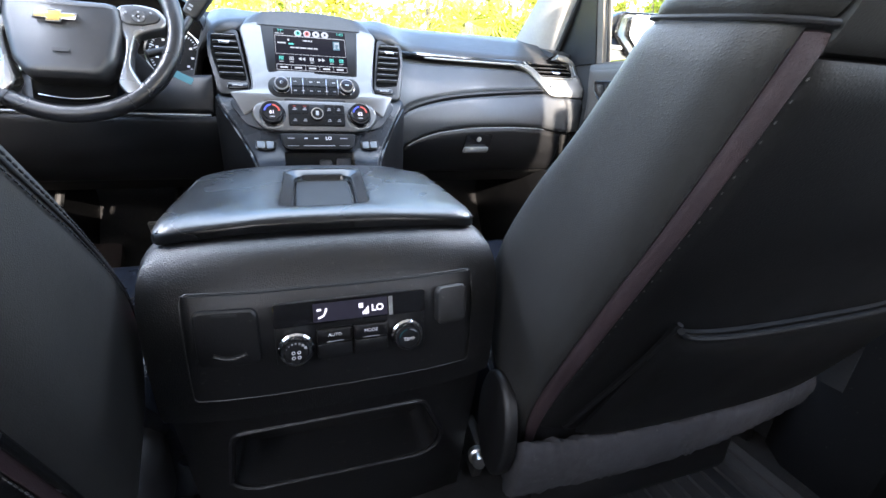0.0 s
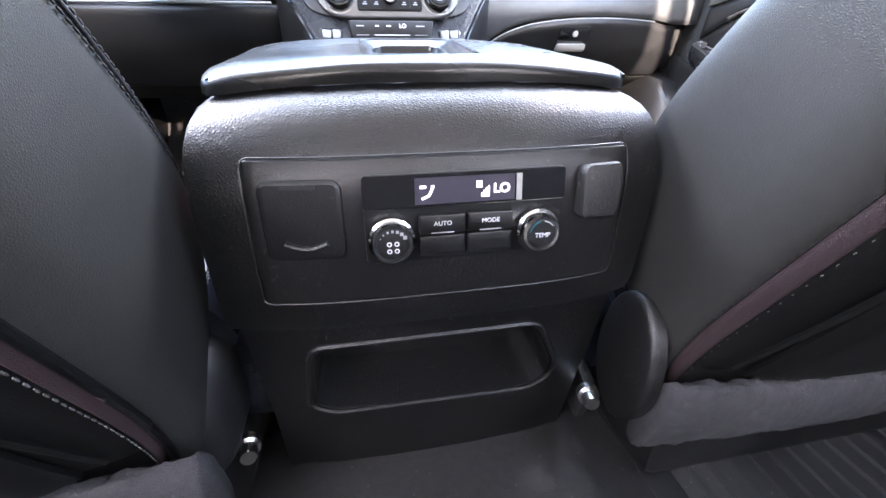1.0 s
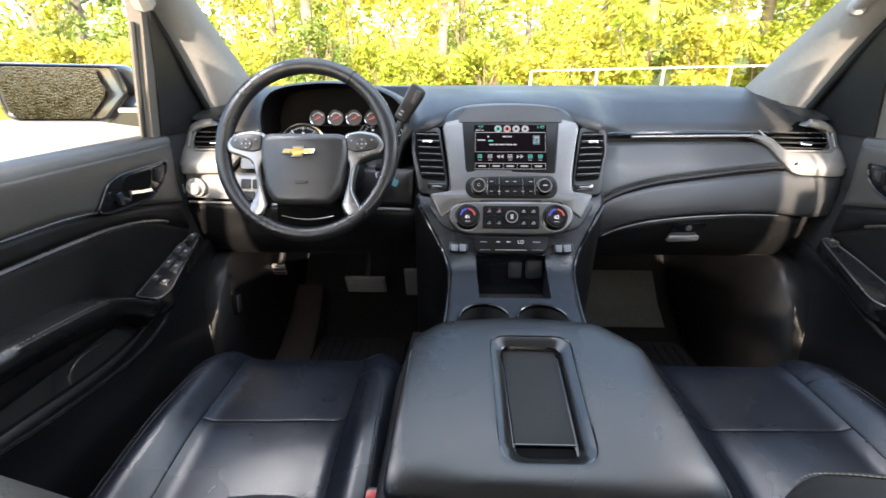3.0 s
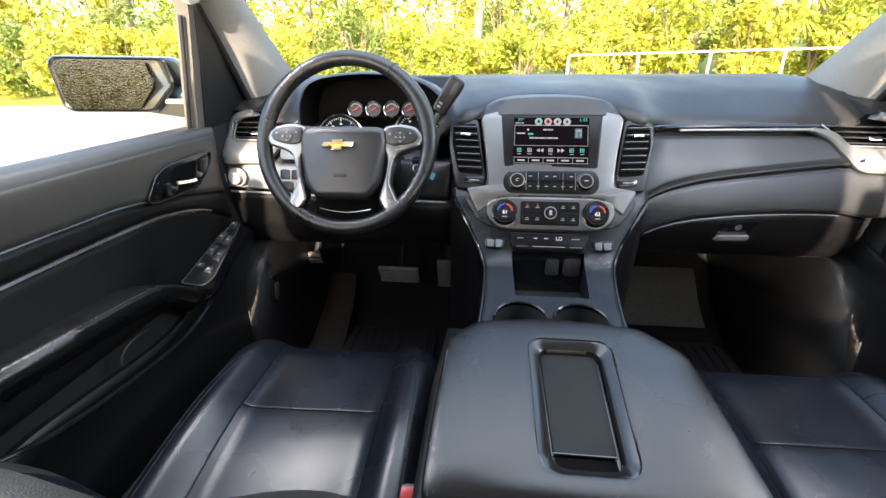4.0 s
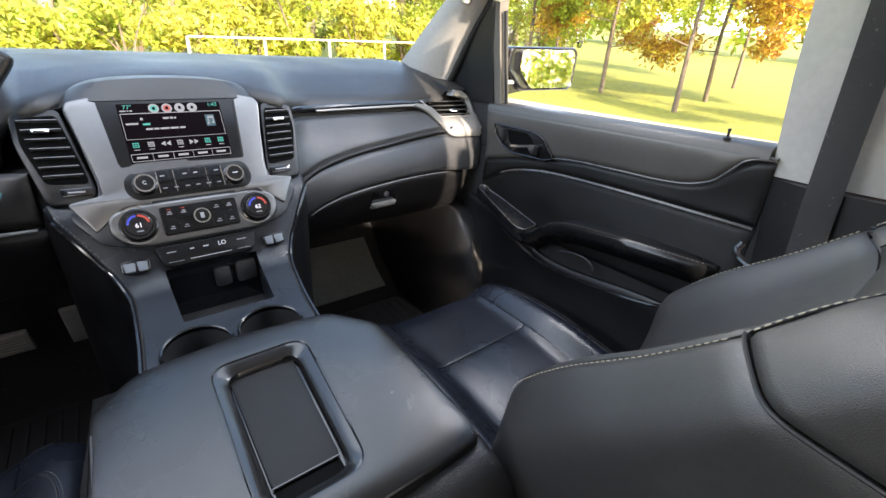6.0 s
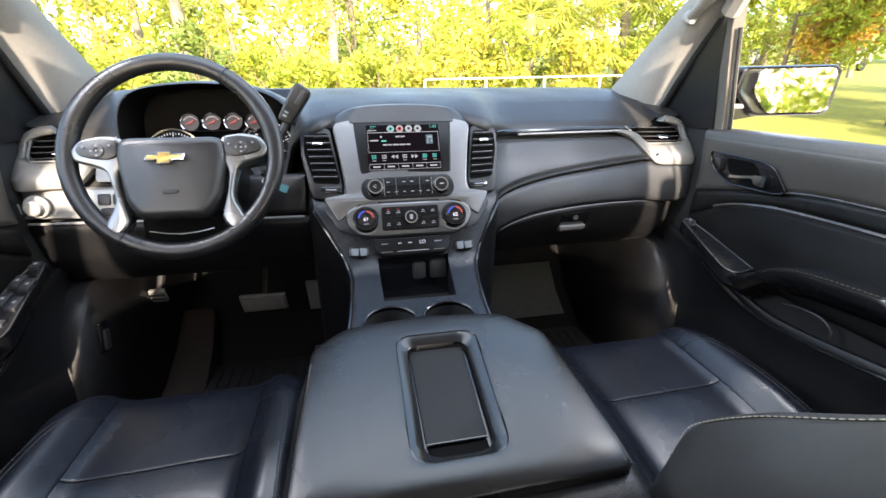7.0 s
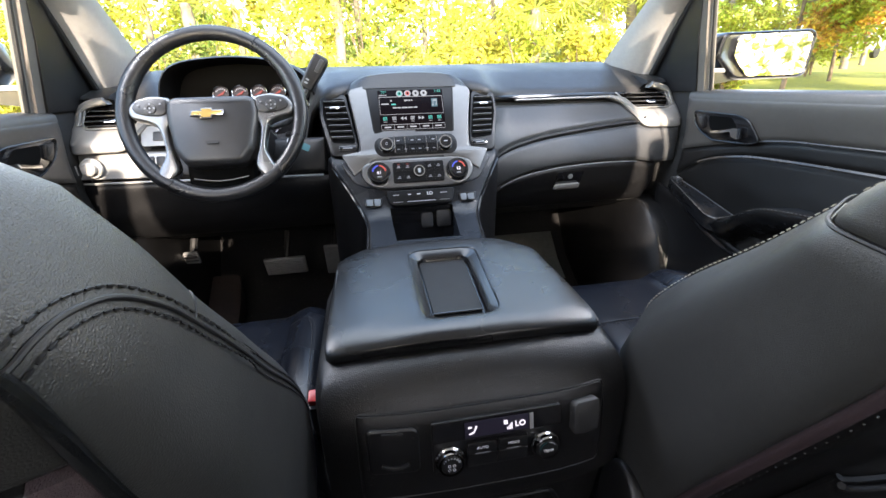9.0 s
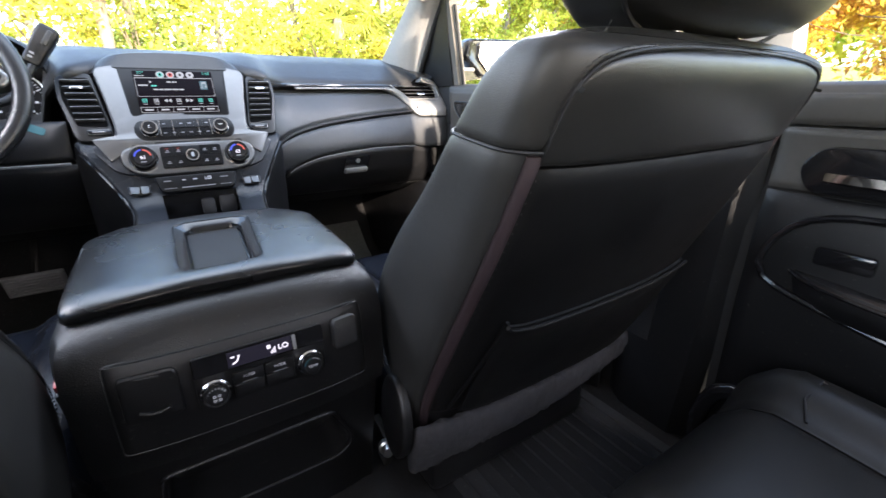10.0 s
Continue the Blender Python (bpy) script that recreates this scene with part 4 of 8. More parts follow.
# key bar under the climate panel
bm = prism(bmesh.new(), softened([(-0.083, 0.630), (0.083, 0.630), (0.076, 0.601), (0.066, 0.594), (-0.066, 0.594), (-0.076, 0.601)], 0.006), stack, 0.004, 0.013, 0.003)
bar = part("rear_climate_bar", bm, BLACK_TRIM, dash, "gloss black key bar below the climate panel", angle=30)
for u, wd in ((-0.06, 0.010), (-0.028, 0.005), (-0.006, 0.006), (0.055, 0.012)):
    mark(u - wd * 0.7, 0.6182, u + wd * 0.7, 0.6200, WHITE_INK if abs(u) < 0.03 else GREY_INK, "display_mark", bar, 0.0135)
for u, wd in ((-0.056, 0.012), (0.0, 0.034), (0.056, 0.012)):
    mark(u - wd, 0.6026, u + wd, 0.6035, WHITE_INK if u == 0 else GREY_INK, "key_mark", bar, 0.0135)


letters("LO", WHITE_INK, bar, Matrix.Translation(stack(0.021, 0.619, 0.0136)) @ stack_turn(0.619), 0.0105, "display_text", bold=0.0002)


def seat_heater_keys(s):
    f = lambda u, v, w: stack(s * (0.113 + u), 0.607 + v * 0.55, w + 0.003)
    bm = prism(bmesh.new(), softened([(-0.021, 0.018), (0.023, 0.021), (0.022, -0.014), (0.004, -0.022), (-0.018, -0.016)], 0.008), f, -0.02, 0.003, 0.002)
    pad = part("seat_heater_keys", bm, GLOSS, dash, "pair of grey seat heater keys", angle=30)
    for u0, u1, drop in ((-0.0165, -0.0005, 0.003), (0.001, 0.0185, 0.0)):
        bm = prism(bmesh.new(), softened([(u0, 0.013), (u1, 0.0155), (u1 - 0.001, -0.011 - drop), (u0 + 0.002, -0.0125)], 0.004), f, 0.002, 0.0048, 0.0015)
        part("key", bm, KEY_GREY, pad, angle=30)


for s in (-1, 1):
    seat_heater_keys(s)


def stack_vent(s):
    quad = [(s * 0.163, 0.842), (s * 0.214, 0.838), (s * 0.216, 0.80), (s * 0.199, 0.743), (s * 0.143, 0.741), (s * 0.150, 0.78)]
    f = lambda u, v, w: stack(u, v, w) + Vector((0, 0.006 + 0.18 * max(0, abs(u) - 0.15), 0))
    part("vent_housing", prism(bmesh.new(), softened([(s * 0.158, 0.853), (s * 0.222, 0.846), (s * 0.224, 0.80), (s * 0.203, 0.712), (s * 0.15, 0.714), (s * 0.136, 0.728), (s * 0.146, 0.78)], 0.012), f, -0.04, 0.0, 0.004), PLASTIC, dash, "black vent housing beside the silver stack", angle=30)
    bm = bmesh.new()
    # shallow back plate, coloured near-black for the shade between the slats
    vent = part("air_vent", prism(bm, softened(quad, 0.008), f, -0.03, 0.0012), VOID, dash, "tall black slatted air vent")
    for k in range(7):
        v = 0.752 + 0.0135 * k
        t = (v - 0.741) / 0.1
        u0, u1 = lerp(0.146, 0.164, t), lerp(0.197, 0.213, t)
        bm = bmesh.new()
        loft(bm, [[f(s * u, v + 0.0016, 0.004), f(s * u, v, 0.0085), f(s * u, v - 0.0016, 0.004), f(s * u, v - 0.001, -0.01)] for u in (u0, (u0 + u1) / 2, u1)])
        slat = part("slat", bm, SLAT, vent, smooth=False)
        # thin pale tube drawn for the highlight along the slat
        part("slat_edge", tube(bmesh.new(), [f(s * lerp(u0, u1, i / 4), v + 0.0003, 0.0086) for i in range(5)], 0.0009, 6), SLAT_EDGE, slat, "paler line for the light on the slat edge")
    part("tab", prism(bmesh.new(), rounded(min(s * 0.174, s * 0.198), 0.8145, max(s * 0.174, s * 0.198), 0.8205, 0.003), f, 0.004, 0.011, 0.002), CHROME, vent, "bright vent tab")
    wheel = part("thumb_wheel", prism(bmesh.new(), rounded(min(s * 0.142, s * 0.184), 0.7235, max(s * 0.142, s * 0.184), 0.7345, 0.003), f, -0.001, 0.0055, 0.001), GLOSS, vent)
    part("wheel_mark", prism(bmesh.new(), [(s * 0.152, 0.728), (s * 0.174, 0.728), (s * 0.174, 0.730), (s * 0.152, 0.730)], f, 0.005, 0.0062), GREY_INK, wheel, smooth=False)


for s in (-1, 1):
    stack_vent(s)

# ---- driver's side of the dash ----
f = lambda u, v, w=0.0: dash_face(u, v, w)
bm = prism(bmesh.new(), softened([(-0.832, 0.731), (-0.60, 0.731), (-0.60, 0.672), (-0.822, 0.672)], 0.010), f, -0.02, 0.006, 0.003)
switches = part("switch_panel", bm, SILVER_PAINT, dash, "silver lighting switch panel", angle=30)
bm = part("lamp_slider", prism(bmesh.new(), rounded(-0.822, 0.682, -0.808, 0.716, 0.004), f, 0.004, 0.009, 0.002), PILLAR, switches)
m = Matrix.Translation(f(-0.770, 0.702, 0.005)) @ towards((0, -1, 0))
bm = lathe(bmesh.new(), [(0.024, 0), (0.023, 0.004), (0.016, 0.005), (0.0155, 0.018), (0.012, 0.021), (0, 0.021)], m, 32)
part("light_knob", bm, PILLAR, switches, "round light switch knob", angle=30)
for u0, u1, v0, v1 in ((-0.655, -0.63, 0.70, 0.722), (-0.625, -0.605, 0.70, 0.722), (-0.65, -0.62, 0.676, 0.694)):
    part("button", prism(bmesh.new(), rounded(u0, v0, u1, v1, 0.003), f, 0.004, 0.010, 0.002), PLASTIC, switches, angle=30)
bm = prism(bmesh.new(), softened([(-0.66, 0.79), (-0.58, 0.79), (-0.58, 0.745), (-0.66, 0.745)], 0.008), f, -0.02, 0.004, 0.002)
pod = part("pedal_switch_panel", bm, SILVER_PAINT, dash, "silver switch panel behind the wheel", angle=30)
part("button", prism(bmesh.new(), rounded(-0.632, 0.757, -0.60, 0.778, 0.003), f, 0.002, 0.008, 0.002), PLASTIC_SOFT, pod, angle=30)
bm = patch(bmesh.new(), lambda u, v: dash_face(u, v, 0.004), -0.815, -0.21, 0.49, 0.660, 24, 12, 0.006, 0.012, 0.02, out=1)
part("knee_panel", bm, PLASTIC, dash, "black knee panel below the steering column")
bm = tube(bmesh.new(), [f(-0.80 + 0.57 * i / 20, 0.6635, 0.004) for i in range(21)], 0.003, 6)
part("chrome_line", bm, SILVER_PAINT, dash, "thin bright line over the knee panel")
bm = patch(bmesh.new(), lambda u, v: dash_face(u, v, -0.012), -0.60, -0.225, 0.668, 0.752, 14, 8, 0.004, 0.01, 0.02)
part("column_panel", bm, PLASTIC, dash, "black panel round the steering column")

# instrument hood and dials
bm = bmesh.new()
arch = [(-0.615, 0.745), (-0.612, 0.80), (-0.605, 0.875), (-0.585, 0.915), (-0.553, 0.934), (-0.49, 0.944), (-0.42, 0.947), (-0.35, 0.941), (-0.295, 0.927), (-0.254, 0.90), (-0.233, 0.86), (-0.222, 0.80), (-0.220, 0.745)]
arch = [(p.x, p.y) for p in spline([Vector((u, v, 0)) for u, v in arch], 41)]
c = (-0.424, 0.84)
shrink = lambda p, k: (c[0] + (p[0] - c[0]) * k, c[1] + (p[1] - c[1]) * k)
rings = []
for y, k in ((1.45, 1.06), (1.34, 1.05), (1.25, 1.02), (1.215, 1.0), (1.208, 0.97), (1.214, 0.945), (1.25, 0.925), (1.30, 0.90)):
    rings.append([Vector((shrink(p, k)[0], y, shrink(p, k)[1] - 0.03 * smooth01((y - 1.25) / 0.2))) for p in arch])
loft(bm, rings, False)
# inner rings near-black: the shade inside the hood is put into their colour
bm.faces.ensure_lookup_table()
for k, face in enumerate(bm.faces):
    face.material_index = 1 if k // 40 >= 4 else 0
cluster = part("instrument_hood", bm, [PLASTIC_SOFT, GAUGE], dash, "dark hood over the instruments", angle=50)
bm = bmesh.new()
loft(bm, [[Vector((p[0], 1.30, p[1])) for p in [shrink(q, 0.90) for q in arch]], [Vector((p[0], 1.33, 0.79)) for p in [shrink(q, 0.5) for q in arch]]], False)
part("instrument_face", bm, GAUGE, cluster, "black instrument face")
dial_turn = towards((0, -1, 0.25))
for i in range(4):
    m = Matrix.Translation((-0.474 + 0.0465 * i, 1.258, 0.859)) @ dial_turn
    bm = lathe(bmesh.new(), [(0.0180, 0), (0.0188, 0.005), (0.0206, 0.006), (0.0215, 0)], m, 32)
    g = part("small_gauge", bm, CHROME, cluster, "small chrome-ringed gauge", angle=30)
    part("gauge_face", lathe(bmesh.new(), [(0, 0.002), (0.019, 0.002)], m, 24), GAUGE_RED, g)
    part("gauge_needle", prism(bmesh.new(), [(-0.012, -0.006), (0.004, -0.001), (0.010, 0.007), (0.003, 0.004)], lambda u, v, w: m @ Vector((u, v, w)), 0.003, 0.005), RED_GLOW, g, smooth=False)
    bm = bmesh.new()
    for k in range(7):
        a = radians(30 + 20 * k)
        q = Vector((0.0140 * math.cos(a), 0.0130 * math.sin(a), 0.0026))
        box(bm, m @ q, (0.0015, 0.001, 0.003))
    part("gauge_marks", bm, WHITE_INK, g, smooth=False)
for cx in (-0.52, -0.315):
    m = Matrix.Translation((cx, 1.258, 0.797 if cx > -0.4 else 0.783)) @ dial_turn
    g = part("large_gauge", lathe(bmesh.new(), [(0.058, 0), (0.060, 0.006), (0.064, 0.007), (0.066, 0)], m, 48), CHROME, cluster, "large chrome-ringed dial", angle=30)
    part("gauge_face", lathe(bmesh.new(), [(0, 0.002), (0.058, 0.002)], m, 32), GAUGE, g)
    bm = bmesh.new()
    for k in range(41):
        a = radians(-45 + 270 * k / 40)
        r0 = 0.046 if k % 5 == 0 else 0.050
        p0, p1 = m @ Vector((r0 * math.cos(a), r0 * math.sin(a), 0.003)), m @ Vector((0.055 * math.cos(a), 0.055 * math.sin(a), 0.003))
        tube(bm, [p0, p1], 0.0008 if k % 5 else 0.0014, 4)
    part("gauge_marks", bm, WHITE_INK, g, smooth=False)
    bm = bmesh.new()
    for k in range(9):
        a = radians(-45 + 270 * k / 8)
        q = m @ Vector((0.039 * math.cos(a), 0.039 * math.sin(a), 0.003))
        box(bm, q, (0.006, 0.001, 0.0045))
    part("gauge_figures", bm, WHITE_INK, g, smooth=False)
# ---- steering wheel ----
WHEEL = Matrix.Translation((-0.414, 0.968, 0.825)) @ towards((0, -0.92, 0.38))
wheel = thing("steering_wheel", "black leather steering wheel with satin silver spokes", "steering wheel", (-0.414, 0.968, 0.825))
wf = lambda u, v, w=0.0: WHEEL @ Vector((u, v, w))
bm = bmesh.new()
R0 = 0.1655
rings = []
for i in range(72):
    a = 2 * math.pi * i / 72
    grip = 1 + 0.10 * (math.exp(-((a - radians(25)) / 0.3) ** 2) + math.exp(-((a - radians(155)) / 0.3) ** 2))
    c = Vector((math.cos(a), math.sin(a), 0))
    rings.append([WHEEL @ (c * (R0 + 0.0150 * grip * math.cos(b)) + Vector((0, 0, 0.0135 * grip * math.sin(b)))) for b in [2 * math.pi * j / 14 for j in range(14)]])
rings.append(rings[0])
loft(bm, rings, True, False)
bmesh.ops.remove_doubles(bm, verts=bm.verts, dist=1e-6)
rim = part("rim", bm, WHEEL_LEATHER, wheel, "black leather-wrapped rim")
for a in (58, 122, 238, 302):
    a = radians(a)
    c = Vector((math.cos(a), math.sin(a), 0))
    rings = [WHEEL @ (c * (R0 + 0.0153 * math.cos(b)) + Vector((0, 0, 0.0138 * math.sin(b)))) for b in [2 * math.pi * j / 16 for j in range(16)]]
    part("rim_seam", tube(bmesh.new(), rings, 0.0011, 5, closed=True), SEAM, rim)
# hub pad
hub_outline = softened([(-0.083, 0.026), (-0.070, 0.032), (0.070, 0.032), (0.083, 0.026), (0.087, 0.0), (0.074, -0.076), (0.052, -0.106), (-0.052, -0.106), (-0.074, -0.076), (-0.087, 0.0)], 0.012, 4)
bm = prism(bmesh.new(), hub_outline, lambda u, v, w: wf(u, v - 0.004, w + 0.012 * (1 - (u / 0.09) ** 2)), -0.03, 0.02, 0.014, 5)
hub = part("airbag_cover", bm, HUB, wheel, "dark grey airbag cover", angle=50)
em = lambda u, v, w=0.0: wf(u - 0.006, v - 0.010, w + 0.032)
bm = prism(bmesh.new(), [(-0.030, -0.0052), (-0.0105, -0.0052), (-0.0125, -0.011), (0.009, -0.011), (0.011, -0.0052), (0.030, -0.0052), (0.0335, 0.0052), (0.0125, 0.0052), (0.0115, 0.0095), (-0.0095, 0.0095), (-0.0085, 0.0052), (-0.0265, 0.0052)], em, -0.004, 0.002, 0.001)
badge = part("emblem", bm, CHROME, hub, "chrome-edged gold badge", angle=30)
bm = prism(bmesh.new(), [(-0.0265, -0.0032), (-0.0085, -0.0032), (-0.0105, -0.009), (0.0075, -0.009), (0.0095, -0.0032), (0.0275, -0.0032), (0.030, 0.0032), (0.0105, 0.0032), (0.0095, 0.0075), (-0.008, 0.0075), (-0.007, 0.0032), (-0.024, 0.0032)], em, 0.0, 0.003, 0.0008)
part("emblem_face", bm, GOLD, badge, angle=30)
bm = prism(bmesh.new(), rounded(-0.012, -0.066, 0.012, -0.060, 0.002), lambda u, v, w: wf(u, v - 0.004, w + 0.0315), -0.002, 0.0004)
part("airbag_mark", bm, SEAM, hub, smooth=False)
for s in (-1, 1):
    ms = lambda u, v, w: wf(s * u, v, w)
    bm = prism(bmesh.new(), softened([(0.075, 0.030), (0.108, 0.036), (0.142, 0.030), (0.156, 0.010), (0.150, -0.008), (0.122, -0.016), (0.104, -0.024), (0.096, -0.050), (0.092, -0.080), (0.102, -0.100), (0.113, -0.122), (0.088, -0.137), (0.070, -0.112), (0.077, -0.085), (0.084, -0.060), (0.087, -0.030), (0.078, -0.014)], 0.012, 4), ms, -0.012, 0.012, 0.006, 4)
    spoke = part("spoke", bm, SILVER_WHEEL, wheel, "satin silver wheel spoke", angle=40)
    bm = prism(bmesh.new(), softened([(0.082, 0.026), (0.108, 0.0305), (0.137, 0.0250), (0.146, 0.010), (0.140, 0.001), (0.120, -0.005), (0.098, -0.007), (0.084, -0.002)], 0.008), ms, 0.008, 0.0165, 0.003)
    keypad = part("button_pad", bm, HUB, spoke, "black spoke button pad", angle=40)
    m = Matrix.Translation(wf(s * 0.112, 0.008, 0.0165)) @ WHEEL.to_3x3().to_4x4()
    part("button_ring", lathe(bmesh.new(), [(0.0045, 0), (0.0045, 0.002), (0.0105, 0.002), (0.0115, 0)], m, 24), PLASTIC_SOFT, keypad, angle=30)
    for du, dv in ((-0.008, 0), (0.008, 0), (0, 0.008), (0, -0.008), (0.019, 0.008), (-0.020, 0.006), (0, 0)):
        q = prism(bmesh.new(), rounded(du - 0.0016, dv - 0.0014, du + 0.0016, dv + 0.0014, 0.0006), lambda u, v, w: wf(s * 0.112 + u, 0.008 + v, w), 0.0165, 0.0190)
        part("button_mark", q, GREY_INK, keypad, smooth=False)
# plate coloured near-black for the shaded gap under the hub
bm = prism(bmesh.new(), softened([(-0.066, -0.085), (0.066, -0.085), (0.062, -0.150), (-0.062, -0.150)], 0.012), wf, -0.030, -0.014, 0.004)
lower = part("lower_spoke", bm, VOID, wheel, "near-black plate for the shaded gap at the lower spoke")
bm = tube(bmesh.new(), [wf(-0.052 + 0.104 * i / 14, -0.128 - 0.007 * math.sin(math.pi * i / 14), -0.010) for i in range(15)], 0.0016, 6)
part("chrome_edge", bm, CHROME, lower, "thin chrome edge")
# column
bm = bmesh.new()
rings = []
for y, z, r, k in ((1.005, 0.81, 0.048, 0.9), (1.03, 0.80, 0.06, 1.0), (1.10, 0.77, 0.066, 1.05), (1.22, 0.72, 0.075, 1.1)):
    rings.append([Vector((-0.421 + r * math.cos(a) * 1.1, y, z + r * k * math.sin(a) - 0.01)) for a in [2 * math.pi * j / 24 for j in range(24)]])
solo("steering_column", loft(bmesh.new(), rings), PLASTIC, "black plastic shroud of the steering column", "steering column")
# gear lever on the column
lever = thing("gear_lever", "black column gear lever with a wide flat grip", "gear lever", (-0.27, 1.09, 0.80))
part("stalk", tube(bmesh.new(), spline([(-0.33, 1.08, 0.785), (-0.29, 1.095, 0.80), (-0.26, 1.11, 0.84), (-0.245, 1.12, 0.865)], 12), 0.008, 10), PLASTIC, lever, "black lever stalk")
gm = Matrix.Translation((-0.226, 1.125, 0.900)) @ towards((0, -1, 0.15)) @ turned("Z", -32)
bm = prism(bmesh.new(), softened([(-0.016, -0.042), (0.014, -0.042), (0.019, 0.03), (0.016, 0.044), (-0.016, 0.044), (-0.019, 0.03)], 0.008), lambda u, v, w: gm @ Vector((u, v, w)), -0.012, 0.010, 0.006, 4)
grip = part("grip", bm, PLASTIC, lever, "black lever grip", angle=40)
bm = prism(bmesh.new(), rounded(0.0, 0.004, 0.011, 0.036, 0.003), lambda u, v, w: gm @ Vector((u, v, w)), 0.008, 0.012, 0.002)
part("button", bm, PLASTIC_SOFT, grip, angle=30)
for k in range(2):
    part("grip_mark", prism(bmesh.new(), rounded(-0.009, -0.03 + 0.008 * k, -0.001, -0.026 + 0.008 * k, 0.001), lambda u, v, w: gm @ Vector((u, v, w)), 0.0095, 0.0106), GREY_INK, grip, smooth=False)
# key with a teal tag hanging by the column
key = thing("key_tag", "teal plastic tag hanging from the ignition key", "key tag", (-0.275, 1.085, 0.765))
km = Matrix.Translation((-0.268, 1.07, 0.742)) @ towards((0.3, -1, 0.5)) @ turned("Z", -30)
part("tag", prism(bmesh.new(), rounded(-0.018, -0.008, 0.018, 0.008, 0.003), lambda u, v, w: km @ Vector((u, v, w)), -0.001, 0.001), TEAL, key)
part("key_ring", tube(bmesh.new(), [km @ Vector((-0.026 + 0.008 * math.cos(a), 0.008 * math.sin(a), 0)) for a in [2 * math.pi * j / 16 for j in range(16)]], 0.0009, 6, closed=True), STEEL, key)
part("key_head", newbox((-0.29, 1.085, 0.768), (0.024, 0.03, 0.012), 0.004), PLASTIC, key, "black key head")
# ---- centre console ----
CX = -0.022
console = thing("center_console", "black centre console with a padded lid and rear climate controls", "console", (CX, 0.55, 0.1))


def rear_y(z):
    return curve_at(z, [(0.12, 0.425), (0.20, 0.402), (0.28, 0.383), (0.33, 0.372), (0.385, 0.366), (0.406, 0.363), (0.414, 0.346), (0.45, 0.342), (0.52, 0.343), (0.545, 0.350), (0.565, 0.366), (0.578, 0.390), (0.582, 0.41)])


def rear_face(u, v, w=0.0):
    """The rear face of the console, u from its middle, w proud of it."""
    d = (rear_y(v + 0.004) - rear_y(v - 0.004)) / 0.008
    n = Vector((0.25 * (u / 0.17) ** 3, -1, max(-3, min(3, d)))).normalized()
    return Vector((CX + u, rear_y(v) + 0.018 * abs(u / 0.17) ** 3.5, v)) + n * w


def rear_turn(v):
    return towards((0, -1, (rear_y(v + 0.01) - rear_y(v - 0.01)) / 0.02))


bm = bmesh.new()
rings = []
zs = [0.12, 0.20, 0.28, 0.33, 0.385, 0.404, 0.409, 0.414, 0.43, 0.45, 0.49, 0.52, 0.535, 0.545, 0.555, 0.565, 0.571, 0.576, 0.581]
for z in zs:
    hw = curve_at(z, [(0.12, 0.178), (0.3, 0.172), (0.45, 0.180), (0.55, 0.181), (0.57, 0.176), (0.581, 0.162)])
    ring = [Vector((CX + hw * u, rear_y(z) + 0.02 * abs(u) ** 3.5 + (0.03 if abs(u) > 0.98 else 0), z + 0.008 * (1 - abs(u) ** 2.5) * smooth01((z - 0.550) / 0.031))) for u in (-1, -0.96, -0.9, -0.8, -0.6, -0.3, 0, 0.3, 0.6, 0.8, 0.9, 0.96, 1)]
    ring += [Vector((CX + hw, 0.60, z)), Vector((CX + hw * 0.97, 0.80, min(z, 0.52))), Vector((CX - hw * 0.97, 0.80, min(z, 0.52))), Vector((CX - hw, 0.60, z))]
    rings.append(ring)
loft(bm, rings)
body = part("body", bm, VINYL_GRAIN, console, "black moulded console body", angle=45)
cubby = prism(bmesh.new(), softened([(-0.112, 0.376), (0.090, 0.378), (0.118, 0.318), (0.116, 0.298), (0.098, 0.286), (-0.104, 0.290), (-0.122, 0.300)], 0.014), lambda u, v, w: rear_face(u, v, w), -0.06, 0.05)
cut(body, [cubby])
bm = tube(bmesh.new(), [rear_face(u, v, 0.001) for u, v in softened([(-0.116, 0.380), (0.093, 0.382), (0.123, 0.318), (0.121, 0.295), (0.100, 0.282), (-0.106, 0.286), (-0.127, 0.298)], 0.014)], 0.0028, 6, closed=True)
part("cubby_rim", bm, PLASTIC, console, "raised rim of the open cubby")
# rear control plate
PLATE = rounded(-0.1380, 0.4420, 0.1400, 0.5490, 0.006, 3)
bm = patch(bmesh.new(), lambda u, v: rear_face(u, v, 0.0022), -0.137, 0.139, 0.443, 0.5480, 24, 8, 0.0018, 0.002, 0.006)
plate = part("rear_plate", bm, PLASTIC, console, "matt black rear control plate", angle=30)
part("plate_edge", tube(bmesh.new(), [rear_face(u, v, 0.0012) for a, b in zip(PLATE, PLATE[1:] + PLATE[:1]) for u, v in [(lerp(a[0], b[0], k / 12), lerp(a[1], b[1], k / 12)) for k in range(12)]], 0.0006, 5, closed=True), PLASTIC, plate, "fine edge of the plate")
bm = prism(bmesh.new(), rounded(-0.128, 0.481, -0.074, 0.536, 0.007), rear_face, 0.0, 0.006, 0.003)
outlet = part("outlet_cover", bm, PLASTIC, plate, "square black outlet cover", angle=30)
part("finger_lip", tube(bmesh.new(), [rear_face(-0.114 + 0.028 * i / 8, 0.4945 - 0.004 * math.sin(math.pi * i / 8), 0.0065) for i in range(9)], 0.0022, 8), PLASTIC, outlet)
